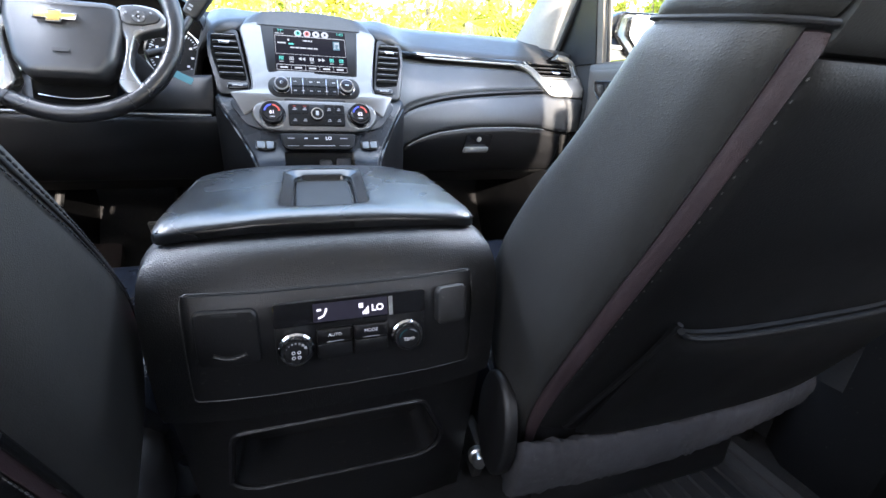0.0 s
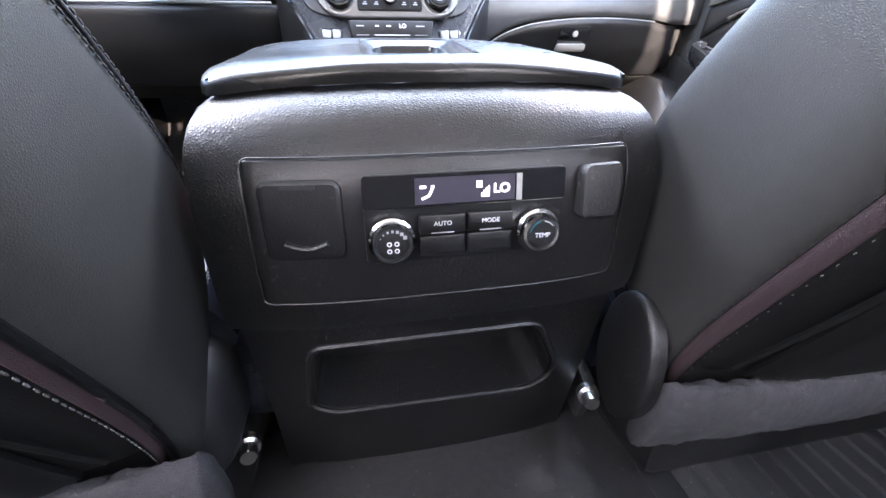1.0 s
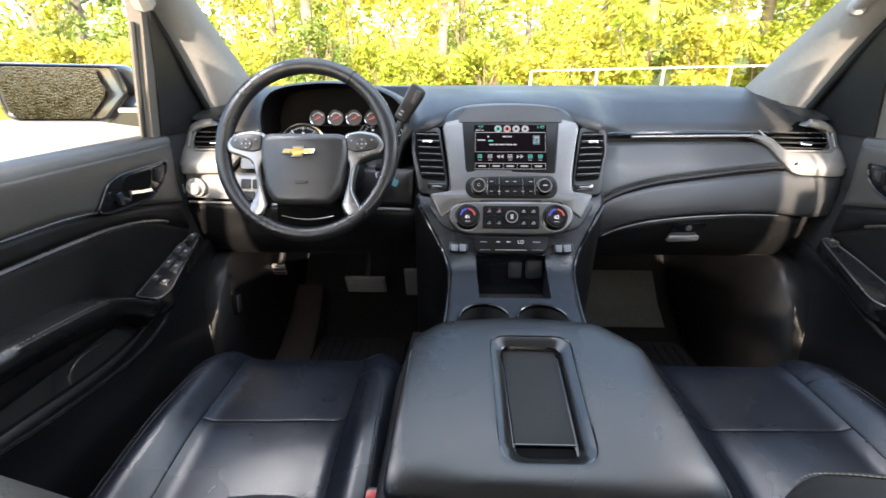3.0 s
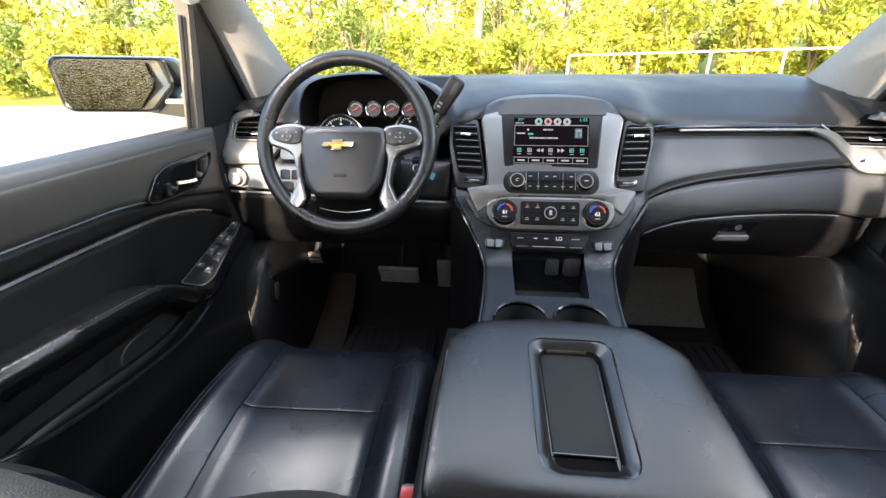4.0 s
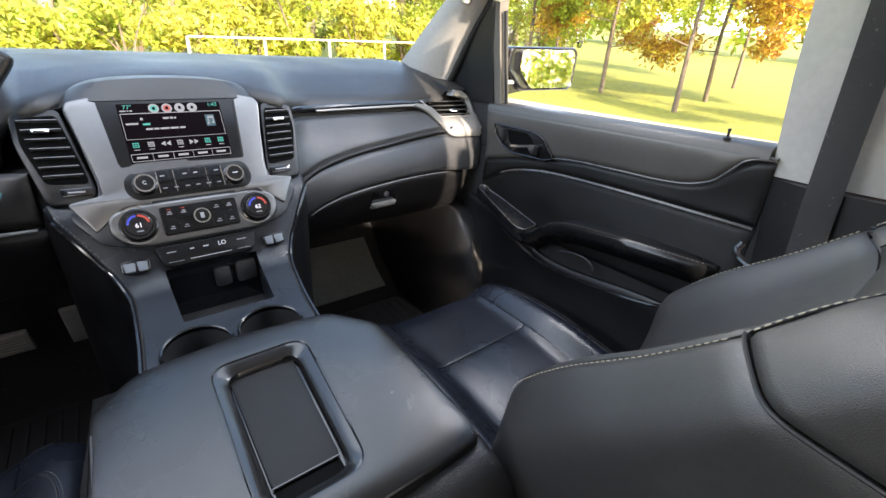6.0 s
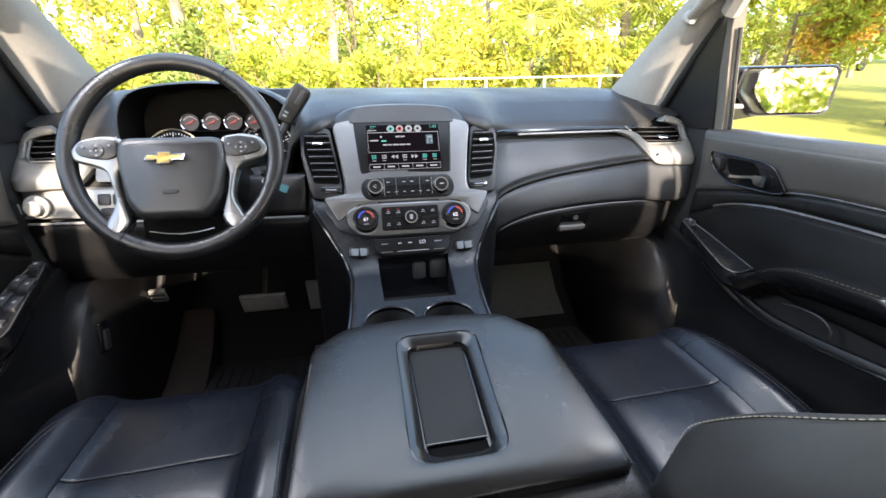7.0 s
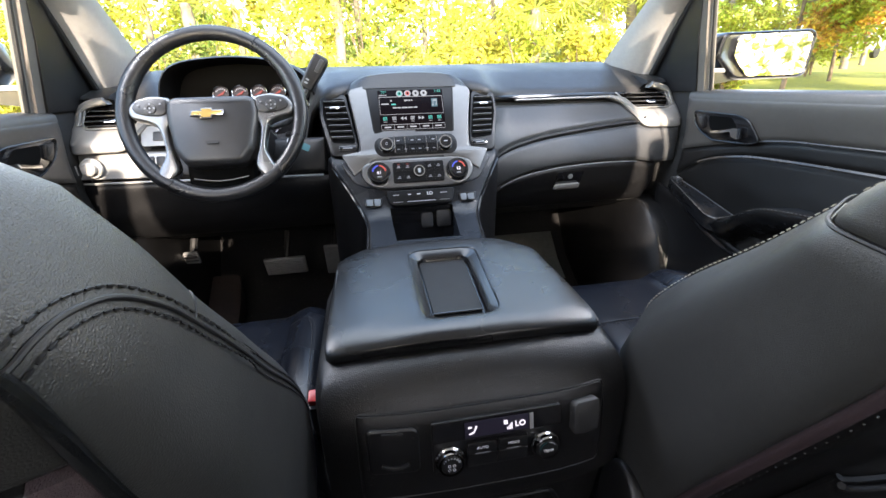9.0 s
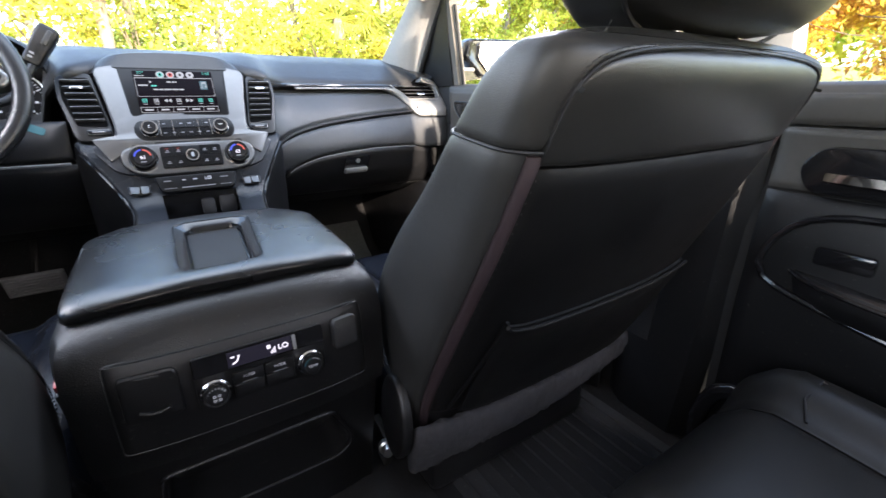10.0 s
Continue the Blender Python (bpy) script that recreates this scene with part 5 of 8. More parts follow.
part("hinge_slot", prism(bmesh.new(), rounded(-0.112, 0.5305, -0.090, 0.5325, 0.001), rear_face, 0.007, 0.0084), DARK, outlet)
bm = prism(bmesh.new(), rounded(0.095, 0.500, 0.128, 0.537, 0.006), rear_face, 0.0, 0.014, 0.004)
cover = part("port_cover", bm, RUBBER, plate, "grey-black flip cover of a socket", angle=30)
bm = prism(bmesh.new(), rounded(-0.061, 0.4765, 0.083, 0.5375, 0.003), rear_face, 0.0, 0.0065, 0.001)
unit = part("climate_unit", bm, PLASTIC, plate, "black rear climate control unit", angle=30)
bm = prism(bmesh.new(), rounded(-0.061, 0.5165, 0.0825, 0.5365, 0.002), rear_face, 0.004, 0.0078)
display = part("display", bm, GLOSS, unit, "gloss black display strip", smooth=False)
for q in ((-0.0225, 0.5285, -0.0185, 0.5300), (-0.0150, 0.5285, -0.0130, 0.5300), (0.0165, 0.5275, 0.0205, 0.5312), (0.0200, 0.5215, 0.0209, 0.5240), (0.0216, 0.5215, 0.0225, 0.5255), (0.0232, 0.5215, 0.0241, 0.5270), (0.0248, 0.5215, 0.0257, 0.5282)):
    mark(*q, WHITE_GLOW, "display_sign", display, 0.0085, rear_face)
tube_pts = [rear_face(u, v, 0.0083) for u, v in ((-0.0215, 0.5222), (-0.0165, 0.5240), (-0.0140, 0.5285))]
part("display_sign", tube(bmesh.new(), tube_pts, 0.0009, 5), WHITE_GLOW, display)
tint = glow_mat("display backlight", (0.05, 0.04, 0.10), 0.06)
mark(-0.026, 0.5185, 0.0445, 0.5345, tint, "display_field", display, 0.0080, rear_face)
letters("LO", WHITE_GLOW, display, Matrix.Translation(rear_face(0.0345, 0.5262, 0.0086)) @ rear_turn(0.517), 0.0092, "display_text", bold=0.0002)
mark(0.0455, 0.5180, 0.0495, 0.5345, SILVER_PAINT, "display_divider", display, 0.0084, rear_face)
for u, v, lab, kind in ((-0.043, 0.4955, "chrome-ringed rear fan knob", "fan"), (0.0635, 0.4950, "chrome-ringed rear temperature knob", "temp")):
    kn, m = knob(unit, u, v - 0.001, 0.0145, lab, PLASTIC, rear_face, lambda z: towards((0, -1, 0.12)), 0.010, body=CHROME)
    g = lambda a, b, w: m @ Vector((a, b, w))
    if kind == "fan":
        for du, dv in ((-0.0025, 0.0005), (0.0025, 0.0005), (-0.0025, -0.0045), (0.0025, -0.0045)):
            q = Matrix.Translation(m @ Vector((du, dv, 0.0114)))
            part("fan_mark", lathe(bmesh.new(), [(0.0010, 0), (0.0017, 0)], q @ m.to_3x3().to_4x4(), 12), WHITE_INK, kn, smooth=False)
        for k in range(7):
            a = radians(150 - 20 * k)
            w = 0.0004 + 0.00014 * k
            q = Vector((0.0095 * math.cos(a), 0.0095 * math.sin(a), 0))
            part("scale_mark", prism(bmesh.new(), [(q.x - w, q.y - w), (q.x + w, q.y - w), (q.x + w, q.y + w), (q.x - w, q.y + w)], g, 0.0112, 0.0117), GREY_INK, kn, smooth=False)
    else:
        letters("TEMP", WHITE_INK, kn, m @ Matrix.Translation((0, -0.001, 0.0116)), 0.0048)
        for a0, a1, c in ((35, 85, RED_GLOW), (100, 170, BLUE_GLOW)):
            part("dial_arc", lathe(bmesh.new(), [(0.0088, 0.0114), (0.0098, 0.0114)], m, 10, a0, a1), GREY_INK if c is RED_GLOW else TEAL, kn, smooth=False)
for u0, u1, word in ((-0.0240, 0.0095, "AUTO"), (0.0105, 0.0440, "MODE")):
    uc = (u0 + u1) / 2
    for v0, v1 in ((0.4965, 0.5110), (0.4810, 0.4958)):
        b = part("key", prism(bmesh.new(), rounded(u0, v0, u1, v1, 0.002), rear_face, 0.005, 0.009, 0.0015), PLASTIC, unit, angle=30)
        if v0 > 0.49:
            letters(word, WHITE_INK, b, Matrix.Translation(rear_face(uc, 0.5047, 0.0093)) @ rear_turn(0.49), 0.0046)
            mark(uc - 0.008, 0.4978, uc + 0.008, 0.4984, GREY_INK, "key_line", b, 0.0093, rear_face)

# lid: padded leather with a sunken tray
outline = softened([(-0.168, 0.0), (-0.09, -0.006), (0.0, -0.009), (0.09, -0.006), (0.164, 0.0), (0.167, 0.10), (0.167, 0.235), (0.120, 0.290), (0.0, 0.304), (-0.120, 0.292), (-0.162, 0.250), (-0.168, 0.10)], 0.014, 6)
lf = lambda u, v, w: Vector((CX + u, 0.409 + v, 0.573 + w + 0.018 * smooth01((v + 0.052) / 0.09) + 0.006 * smooth01(v / 0.25) + 0.008 * (1 - min(1, abs(u / 0.165)) ** 2.5) * (1 - smooth01((v + 0.01) / 0.05)) - (0.004 * abs(u / 0.165) ** 3)))
tray_out = [(-0.053, 0.029), (0.046, 0.029), (0.064, 0.244), (-0.049, 0.244)]


def polar(poly, c, a):
    """Where the ray from c at angle a leaves the polygon."""
    d = Vector((math.cos(a), math.sin(a)))
    best = None
    for p, q in zip(poly, poly[1:] + poly[:1]):
        p, e = Vector(p) - Vector(c), Vector(q) - Vector(p)
        k = d.x * e.y - d.y * e.x
        if abs(k) < 1e-12:
            continue
        r, m = (p.x * e.y - p.y * e.x) / k, (p.x * d.y - p.y * d.x) / k
        if r > 0 and -1e-6 <= m <= 1 + 1e-6 and (best is None or r > best):
            best = r
    return Vector(c) + d * best


cen = (0.003, 0.14)
ways = [2 * math.pi * i / 180 for i in range(180)]
rim_out, rim_in = [polar(outline, cen, a) for a in ways], [polar(softened(tray_out, 0.024, 6), cen, a) for a in ways]
steps = [(1.0, 0.0), (1.0, 0.0052), (0.997, 0.0072), (0.990, 0.0088), (0.975, 0.0100), (0.94, 0.0112), (0.88, 0.0122), (0.78, 0.0134), (0.65, 0.0143), (0.45, 0.0150), (0.25, 0.0153), (0.08, 0.0154), (0.02, 0.0150), (0.0, 0.0137), (0.0, 0.002)]
bm = loft(bmesh.new(), [[lf(*p.lerp(q, k), w) for p, q in zip(rim_in, rim_out)] for k, w in steps], True, False)
lid = part("lid", bm, LEATHER_LID, console, "black padded leather console lid", angle=35)
tf = lambda u, v, w: Vector((CX + u, 0.409 + v, 0.5765 + 0.032 * v + w))
bm = bmesh.new()
o = softened(tray_out, 0.024, 6)
cc = (0.003, 0.14)
sc = lambda k, j: [(cc[0] + (u - cc[0]) * k, cc[1] + (v - cc[1]) * j) for u, v in o]
rings = [[tf(u, v, w) for u, v in sc(k, j)] for k, j, w in ((1.03, 1.02, 0.016), (1.03, 1.02, 0.0225), (1.018, 1.012, 0.0256), (0.985, 0.994, 0.0262), (0.93, 0.968, 0.0250), (0.76, 0.885, 0.0205), (0.735, 0.872, 0.0190), (0.715, 0.862, 0.0110), (0.70, 0.855, 0.0095), (0.0, 0.0, 0.0095))]
loft(bm, rings, True, False)
part("tray_groove", tube(bmesh.new(), [tf(u, v, 0.0215) for u, v in sc(1.045, 1.028)], 0.0032, 6, closed=True), SEAM, lid)
tray = part("tray", bm, [SATIN_BLACK], lid, "satin black tray frame sunk in the lid", angle=35)
bm = prism(bmesh.new(), softened([(-0.0345, 0.066), (0.032, 0.066), (0.0425, 0.229), (-0.0325, 0.229)], 0.006), tf, 0.008, 0.0125, 0.001)
part("tray_mat", bm, MAT_BLACK, tray, "dull black rubber mat", smooth=False)
# flat strip, near-black for the shade down in the slot
bm = prism(bmesh.new(), rounded(-0.0335, 0.046, 0.0305, 0.0645, 0.002), tf, 0.009, 0.0100)
part("slot", bm, VOID, tray, "near-black strip for the shaded slot before the mat")
bm = tube(bmesh.new(), [tf(-0.0345 + 0.066 * i / 6, 0.0662, 0.0120) for i in range(7)], 0.0014, 6)
part("slot_edge", bm, GLOSS, tray)
for s in (-1, 1):
    pts = [lf(s * 0.155, 0.006 + 0.205 * i / 30, 0.0110) for i in range(31)]
    part("stitching", stitch(bmesh.new(), pts, 0.004, 0.003, 0.0006), THREAD, lid)
    part("lid_seam", tube(bmesh.new(), [lf(s * 0.1605, 0.004 + 0.212 * i / 30, 0.0090) for i in range(31)], 0.0018, 6), SEAM, lid)

# bridge from the lid to the dash, with rails, bin and cup holders
bridge = thing("console_bridge", "slate grey console bridge with cup holders and open bin", "console", (CX, 0.9, 0.3))
sec = [(0.70, 0.530, 0.130), (0.78, 0.541, 0.127), (0.86, 0.553, 0.126), (0.95, 0.572, 0.130), (0.985, 0.585, 0.138), (1.004, 0.61, 0.150), (1.03, 0.665, 0.182), (1.05, 0.695, 0.203), (1.075, 0.712, 0.212)]
bm = bmesh.new()
rings = []
for y, z, hw in sec:
    c = CX * smooth01((1.0 - y) / 0.25) * 0.6
    rings.append([Vector((c - hw - 0.006, y + 0.05, 0.14)), Vector((c - hw - 0.004, y + 0.004, z - 0.03)), Vector((c - hw, y, z - 0.006)), Vector((c - hw + 0.006, y, z)), Vector((c - hw * 0.62, y + 0.001, z - 0.001)), Vector((c + hw * 0.62, y + 0.001, z - 0.001)), Vector((c + hw - 0.006, y, z)), Vector((c + hw, y, z - 0.006)), Vector((c + hw + 0.004, y + 0.004, z - 0.03)), Vector((c + hw + 0.006, y + 0.05, 0.14))])
loft(bm, rings)
bm.normal_update()
for face in bm.faces:
    if abs(face.normal.x) > 0.6 or face.normal.z < -0.2:
        face.material_index = 1
SLATE = surface_mat("slate grey vinyl", (0.0085, 0.0104, 0.0135), 0.28, spec=0.35, grain=0.2, grain_scale=700, vary=0.12)
deck = part("deck", bm, [SLATE, PLASTIC], bridge, "slate grey vinyl bridge", angle=35)
binbox = loft(bmesh.new(), [[Vector((x, y, z)) for x, y in ((-0.073, 0.872), (0.068, 0.872), (0.079, 1.01 + 0.02 * (z > 0.55)), (-0.077, 1.01 + 0.02 * (z > 0.55)))] for z in (0.50, 0.594)])
cups = [lathe(bmesh.new(), [(0, 0.44), (0.044, 0.44), (0.047, 0.62), (0, 0.62)], Matrix.Translation((CX * 0.6 + s * 0.053, 0.800, 0)), 40) for s in (-1, 1)]
cut(deck, [binbox, *cups])
part("bin_liner", loft(bmesh.new(), [[Vector((x, y, z)) for x, y in ((-0.072, 0.873), (0.067, 0.873), (0.078, 1.012), (-0.076, 1.012))] for z in (0.50, 0.501)]), RUBBER, bridge, "black rubber bin liner", smooth=False)
wall = part("bin_back", loft(bmesh.new(), [[Vector((x, y, z)) for x, y, z in ((-0.076, 0.990, 0.50), (0.079, 0.990, 0.50), (0.079, 1.004, 0.592), (-0.076, 1.004, 0.592))], [Vector((x, y + 0.01, z)) for x, y, z in ((-0.076, 0.990, 0.50), (0.079, 0.990, 0.50), (0.079, 1.004, 0.592), (-0.076, 1.004, 0.592))]]), GLOSS, bridge, "gloss black rear wall of the bin", smooth=False)
bf = lambda u, v, w: Vector((u, 0.990 + 0.15 * (v - 0.5) - w, v))
for u0, u1, v0, v1 in ((-0.002, 0.026, 0.540, 0.577), (0.036, 0.072, 0.540, 0.580)):
    part("socket_cover", prism(bmesh.new(), rounded(u0, v0, u1, v1, 0.006), bf, 0.0, 0.008, 0.003), SOCKET, bridge, "black socket cover", angle=30)
    part("cover_edge", tube(bmesh.new(), [bf(u, v, 0.0062) for u, v in rounded(u0 + 0.001, v0 + 0.001, u1 - 0.001, v1 - 0.001, 0.006)], 0.0007, 5, closed=True), SILVER_DARK, bridge, "bright edge of the cover")
part("cup_divider", newbox((CX * 0.6, 0.768, 0.5445), (0.022, 0.030, 0.010), 0.002, rot=turned("X", 8)), SILVER_DARK, bridge, "grey divider between the cup holders")
for s in (-1, 1):
    c = Matrix.Translation((CX * 0.6 + s * 0.053, 0.800, 0.548 - 0.002))
    part("cup_ring", lathe(bmesh.new(), [(0.0455, -0.01), (0.0460, 0.003), (0.0485, 0.0045), (0.0510, 0.001)], c @ turned("X", 8), 40), SATIN_BLACK, bridge, "satin black ring of a cup holder", angle=30)
    part("cup_liner", lathe(bmesh.new(), [(0, 0.47), (0.040, 0.47), (0.0455, 0.548)], Matrix.Translation((CX * 0.6 + s * 0.053, 0.800, 0)), 32), DARK, bridge, "black cup holder liner")
    rail = [Vector(((CX * smooth01((1.0 - y) / 0.25) * 0.6) + s * (hw - 0.004), y - 0.002, z + 0.0015)) for y, z, hw in sec[:-1]]
    part("stitching", stitch(bmesh.new(), spline(rail, 60), 0.0045, 0.003, 0.0007), THREAD, bridge)
    rail = [Vector((p.x + s * 0.006, p.y, p.z - 0.006)) for p in rail]
    part("rail_edge", tube(bmesh.new(), spline(rail, 40), 0.003, 6), GLOSS, bridge, "gloss edge of the bridge rail")
# ---- front seats ----
def back_rear(s):
    return curve_at(s, [(-0.15, 0.382, 0.170), (0, 0.345, 0.25), (0.08, 0.333, 0.285), (0.18, 0.312, 0.33), (0.28, 0.286, 0.385), (0.4, 0.250, 0.457), (0.55, 0.203, 0.555), (0.7, 0.150, 0.668), (0.82, 0.104, 0.775), (0.93, 0.086, 0.836), (1, 0.105, 0.858)])


def back_front(s, side=1):
    if side < 0:   # the driver's seat has a fuller shoulder
        return curve_at(s, [(-0.15, 0.40, 0.235), (0, 0.37, 0.335), (0.08, 0.412, 0.39), (0.18, 0.440, 0.44), (0.28, 0.455, 0.505), (0.4, 0.435, 0.562), (0.55, 0.372, 0.640), (0.7, 0.294, 0.716), (0.78, 0.266, 0.757), (0.84, 0.254, 0.793), (0.90, 0.242, 0.826), (0.95, 0.216, 0.846), (1, 0.165, 0.854)])
    return curve_at(s, [(-0.15, 0.40, 0.235), (0, 0.37, 0.335), (0.08, 0.412, 0.39), (0.18, 0.440, 0.44), (0.28, 0.455, 0.505), (0.4, 0.435, 0.562), (0.55, 0.372, 0.640), (0.7, 0.292, 0.716), (0.82, 0.224, 0.788), (0.93, 0.172, 0.842), (1, 0.140, 0.858)])


def back_half(s, side=1):
    if side < 0:
        return curve_at(s, [(0, 0.235), (0.2, 0.258), (0.4, 0.266), (0.7, 0.266), (0.78, 0.253), (0.84, 0.238), (0.90, 0.221), (0.95, 0.208), (0.99, 0.190), (1, 0.180)])
    return curve_at(s, [(0, 0.235), (0.2, 0.258), (0.4, 0.266), (0.7, 0.267), (0.82, 0.267), (0.90, 0.262), (0.96, 0.246), (0.99, 0.222), (1, 0.20)])


def backrest(cx, side, theta, s, grow=0.0):
    """A point of a seat back: theta round it (90 front, 180 towards the car's middle, 270 rear), s up it."""
    a = radians(theta)
    n = 5.0
    u = math.copysign(abs(math.cos(a)) ** (2 / n), math.cos(a))
    v = math.copysign(abs(math.sin(a)) ** (2 / n), math.sin(a))
    if v > 0:
        v -= 0.35 * v * (1 - smooth01(abs(u) / 0.75)) * (1 - 0.8 * smooth01((s - 0.75) / 0.2))
        v += (0.30 if side > 0 else 0.0) * math.exp(-((abs(u) - 0.70) / 0.16) ** 2) * smooth01((s - 0.25) / 0.2) * (1 - smooth01((s - 0.86) / 0.12))
    else:
        v -= 0.12 * (1 - u * u) * smooth01((s - 0.1) / 0.2)
    r, f = Vector((0, *back_rear(s))), Vector((0, *back_front(s, side)))
    mid, d = (r + f) / 2, (f - r) / 2
    p = mid + d * v * (1 + grow / max(0.02, d.length))
    p.x = cx + side * u * (back_half(s, side) + grow)
    return p


def seat_pad_z(cx, x, y):
    e = abs(x - cx) * 1.10
    side = 0.034 * smooth01((e - 0.115) / 0.075) - 0.105 * smooth01((e - 0.185) / 0.095) ** 2
    length = 0.398 - 0.045 * (1 - smooth01((y - 0.35) / 0.35)) - 0.014 * smooth01((y - 0.82) / 0.10) ** 2
    return length + side - 0.02 * smooth01((y - 0.80) / 0.09) * smooth01((e - 0.13) / 0.1)


def front_seat(cx, bx, side, name, label):
    th = thing(name, label, "car seat", (cx, 0.5, 0.1), "front seats")
    S = lambda t, s: backrest(bx, side, t, s)
    o = 1 if side > 0 else -1
    seam, tv, s_low = (lambda t: 0.803), 117, (0.04 if side > 0 else -0.12)
    yoke = lambda t: curve_at(270 - abs(t - 270), [(222.5, 0.795), (224, 0.855), (228, 0.895), (235, 0.92), (250, 0.943), (261, 0.955), (270, 0.965)])   # rear edge of the shoulder panels
    over = lambda t: seam(t) if t < 222.5 else yoke(t)
    sweep = lambda q: curve_at(q, [(0, 100), (0.5, 222), (0.62, 226), (0.75, 236), (1, 269)])
    bend = lambda t: (smooth01((t - 150) / 60) * smooth01((262 - t) / 30) if t < 270 else -smooth01((390 - t) / 60) * smooth01((t - 278) / 30))
    lean = lambda t, h: (t if t > 90 else t + 360) + (5 * (h - 0.5) * bend(t if t > 90 else t + 360) if side > 0 else 0)
    Sh = lambda t, h: S(lean(t, h), h)
    core = [[backrest(bx, side, 360 * j / 48, s, -0.010) for j in range(48)] for s in [0.0, 0.1, 0.2, 0.3, 0.4, 0.5, 0.6, 0.7, 0.8, 0.9, 0.96, 1.0]]
    back = part("backrest", loft(bmesh.new(), core), SEAM, th, "black leather backrest")
    if side > 0:
        for t0, t1, s0, nm, lab in ((tv, 212, 0.04, "side_panel", "black leather side panel"), (328 - 360, 180 - tv, 0.04, "side_panel", ""), (182 - tv, tv - 2, 0.10, "front_insert", "black leather front insert")):
            part(nm, patch(bmesh.new(), S if nm == "front_insert" else Sh, t0, t1, s0, lambda t: seam(t) - 0.002, 30, 30, 0.0025, 0.008, 0.006, out=o), LEATHER_SIDE, back, lab)
        for flip in (False, True):
            W = lambda q, h: S(180 - sweep(q), h) if flip else S(sweep(q), h)
            part("shoulder_panel", patch(bmesh.new(), W, 0, 1, lambda q: over(sweep(q)) + 0.002, 0.990, 70, 16, 0.0025, 0.006, 0.006, out=-o if flip else o), LEATHER_SIDE, back)
        part("top_panel", patch(bmesh.new(), S, 81, 99, lambda t: seam(t) + 0.002, 0.990, 6, 14, 0.002, 0.008, 0.006, out=o), LEATHER_BACK, back)
    else:
        rim = lambda h: curve_at(h, [(-0.15, 217.5), (0.588, 218), (0.684, 218.7), (0.732, 217), (0.780, 210), (0.812, 204), (0.836, 201), (1, 201)]) if h > 0.55 else 217.8   # rear edge of the side panels
        for mirror, oo in ((0, o), (1, -o)):
            Z = (lambda t, s: S(180 - t, s)) if mirror else S
            part("side_panel", patch(bmesh.new(), lambda q, h: Z(lerp(100, rim(h), q), h), 0, 1, s_low, 0.990, 60, 60, 0.0018, 0.003, 0.006, out=oo), LEATHER_SIDE, back, "black leather side and shoulder panel")
            part("shoulder_panel", patch(bmesh.new(), Z, 201.4, 269.8, 0.842, 0.990, 40, 14, 0.0015, 0.003, 0.006, out=oo), LEATHER_SIDE, back)
            part("rear_yoke", patch(bmesh.new(), lambda q, h: Z(lerp(rim(h) + 0.8, 269.8, q), h), 0, 1, 0.778, 0.836, 30, 8, 0.002, 0.004, 0.006, out=oo), LEATHER_BACK, back, "black leather upper rear panel")
            part("welt", patch(bmesh.new(), lambda q, h: Z(lerp(rim(h) + 1.0, 226, q), h), 0, 1, -0.10, 0.770, 5, 30, 0.002, 0.003, 0.006, out=oo), BURGUNDY, back, "dark burgundy welt strip")
            lift = lambda t, h, g: backrest(bx, side, 180 - t if mirror else t, h, g)
            part("piping", tube(bmesh.new(), [lift(rim(h) + 0.3, h, 0.0004) for h in [-0.10 + 0.936 * i / 80 for i in range(81)]], 0.0034, 8), LEATHER_LID, back, "raised black piping")
            part("yoke_seam", tube(bmesh.new(), [lift(lerp(201.5, 269, i / 30), 0.839, 0.0) for i in range(31)], 0.0016, 6), SEAM, back)
            part("stitching", stitch(bmesh.new(), [lift(226.4, -0.05 + 0.82 * i / 80, 0.0014) for i in range(81)], 0.0045, 0.0030, 0.0008), THREAD, back)
            part("stitching", stitch(bmesh.new(), [lift(lerp(224, 269, i / 40), 0.774, 0.0014) for i in range(41)], 0.0045, 0.0030, 0.0008), THREAD, back)
            part("front_seam", tube(bmesh.new(), [lift(*curve_at(5 * i / 40, [(0, 176.5, 0.780), (1, 165, 0.788), (2, 154, 0.784), (3, 134, 0.765), (4, 112, 0.742), (5, 101, 0.735)]), -0.0004) for i in range(41)], 0.0012, 6), SEAM, back)
            part("stitching", stitch(bmesh.new(), [lift(124, 0.20 + 0.50 * i / 60, 0.0012) for i in range(61)], 0.0045, 0.0030, 0.0007), THREAD, back)
        part("front_insert", patch(bmesh.new(), S, 81, 99, 0.08, 0.990, 8, 30, 0.002, 0.008, 0.006, out=o), LEATHER, back, "black leather front insert")
    if side > 0:
        part("rear_yoke", patch(bmesh.new(), S, 223, 317, 0.788, lambda t: yoke(t) - 0.001, 60, 16, 0.0025, 0.006, 0.006, out=o), LEATHER_BACK, back, "black leather upper rear panel")
        edge = [223 + 94 * (0.5 - 0.5 * math.cos(math.pi * i / 120)) for i in range(121)]
        part("seam_cord", tube(bmesh.new(), [backrest(bx, side, t, yoke(t), 0.0004) for t in edge], 0.0016, 6), SEAM, back)
        for d in (0.006, 0.012):
            part("stitching", stitch(bmesh.new(), [backrest(bx, side, t - 1.4 * math.cos(math.pi * i / 120) * d / 0.006, yoke(t) + d, 0.001) for i, t in enumerate(edge)], 0.0042, 0.0022, 0.0006), SEAM, back)
    top = [[backrest(bx, side, 360 * j / 64, s, g) for j in range(64)] for s, g in ((0.980, -0.006), (0.988, -0.001), (0.996, 0.0))]
    cen = Vector((bx, 0.122, 0.866))
    edge_ring = top[-1]
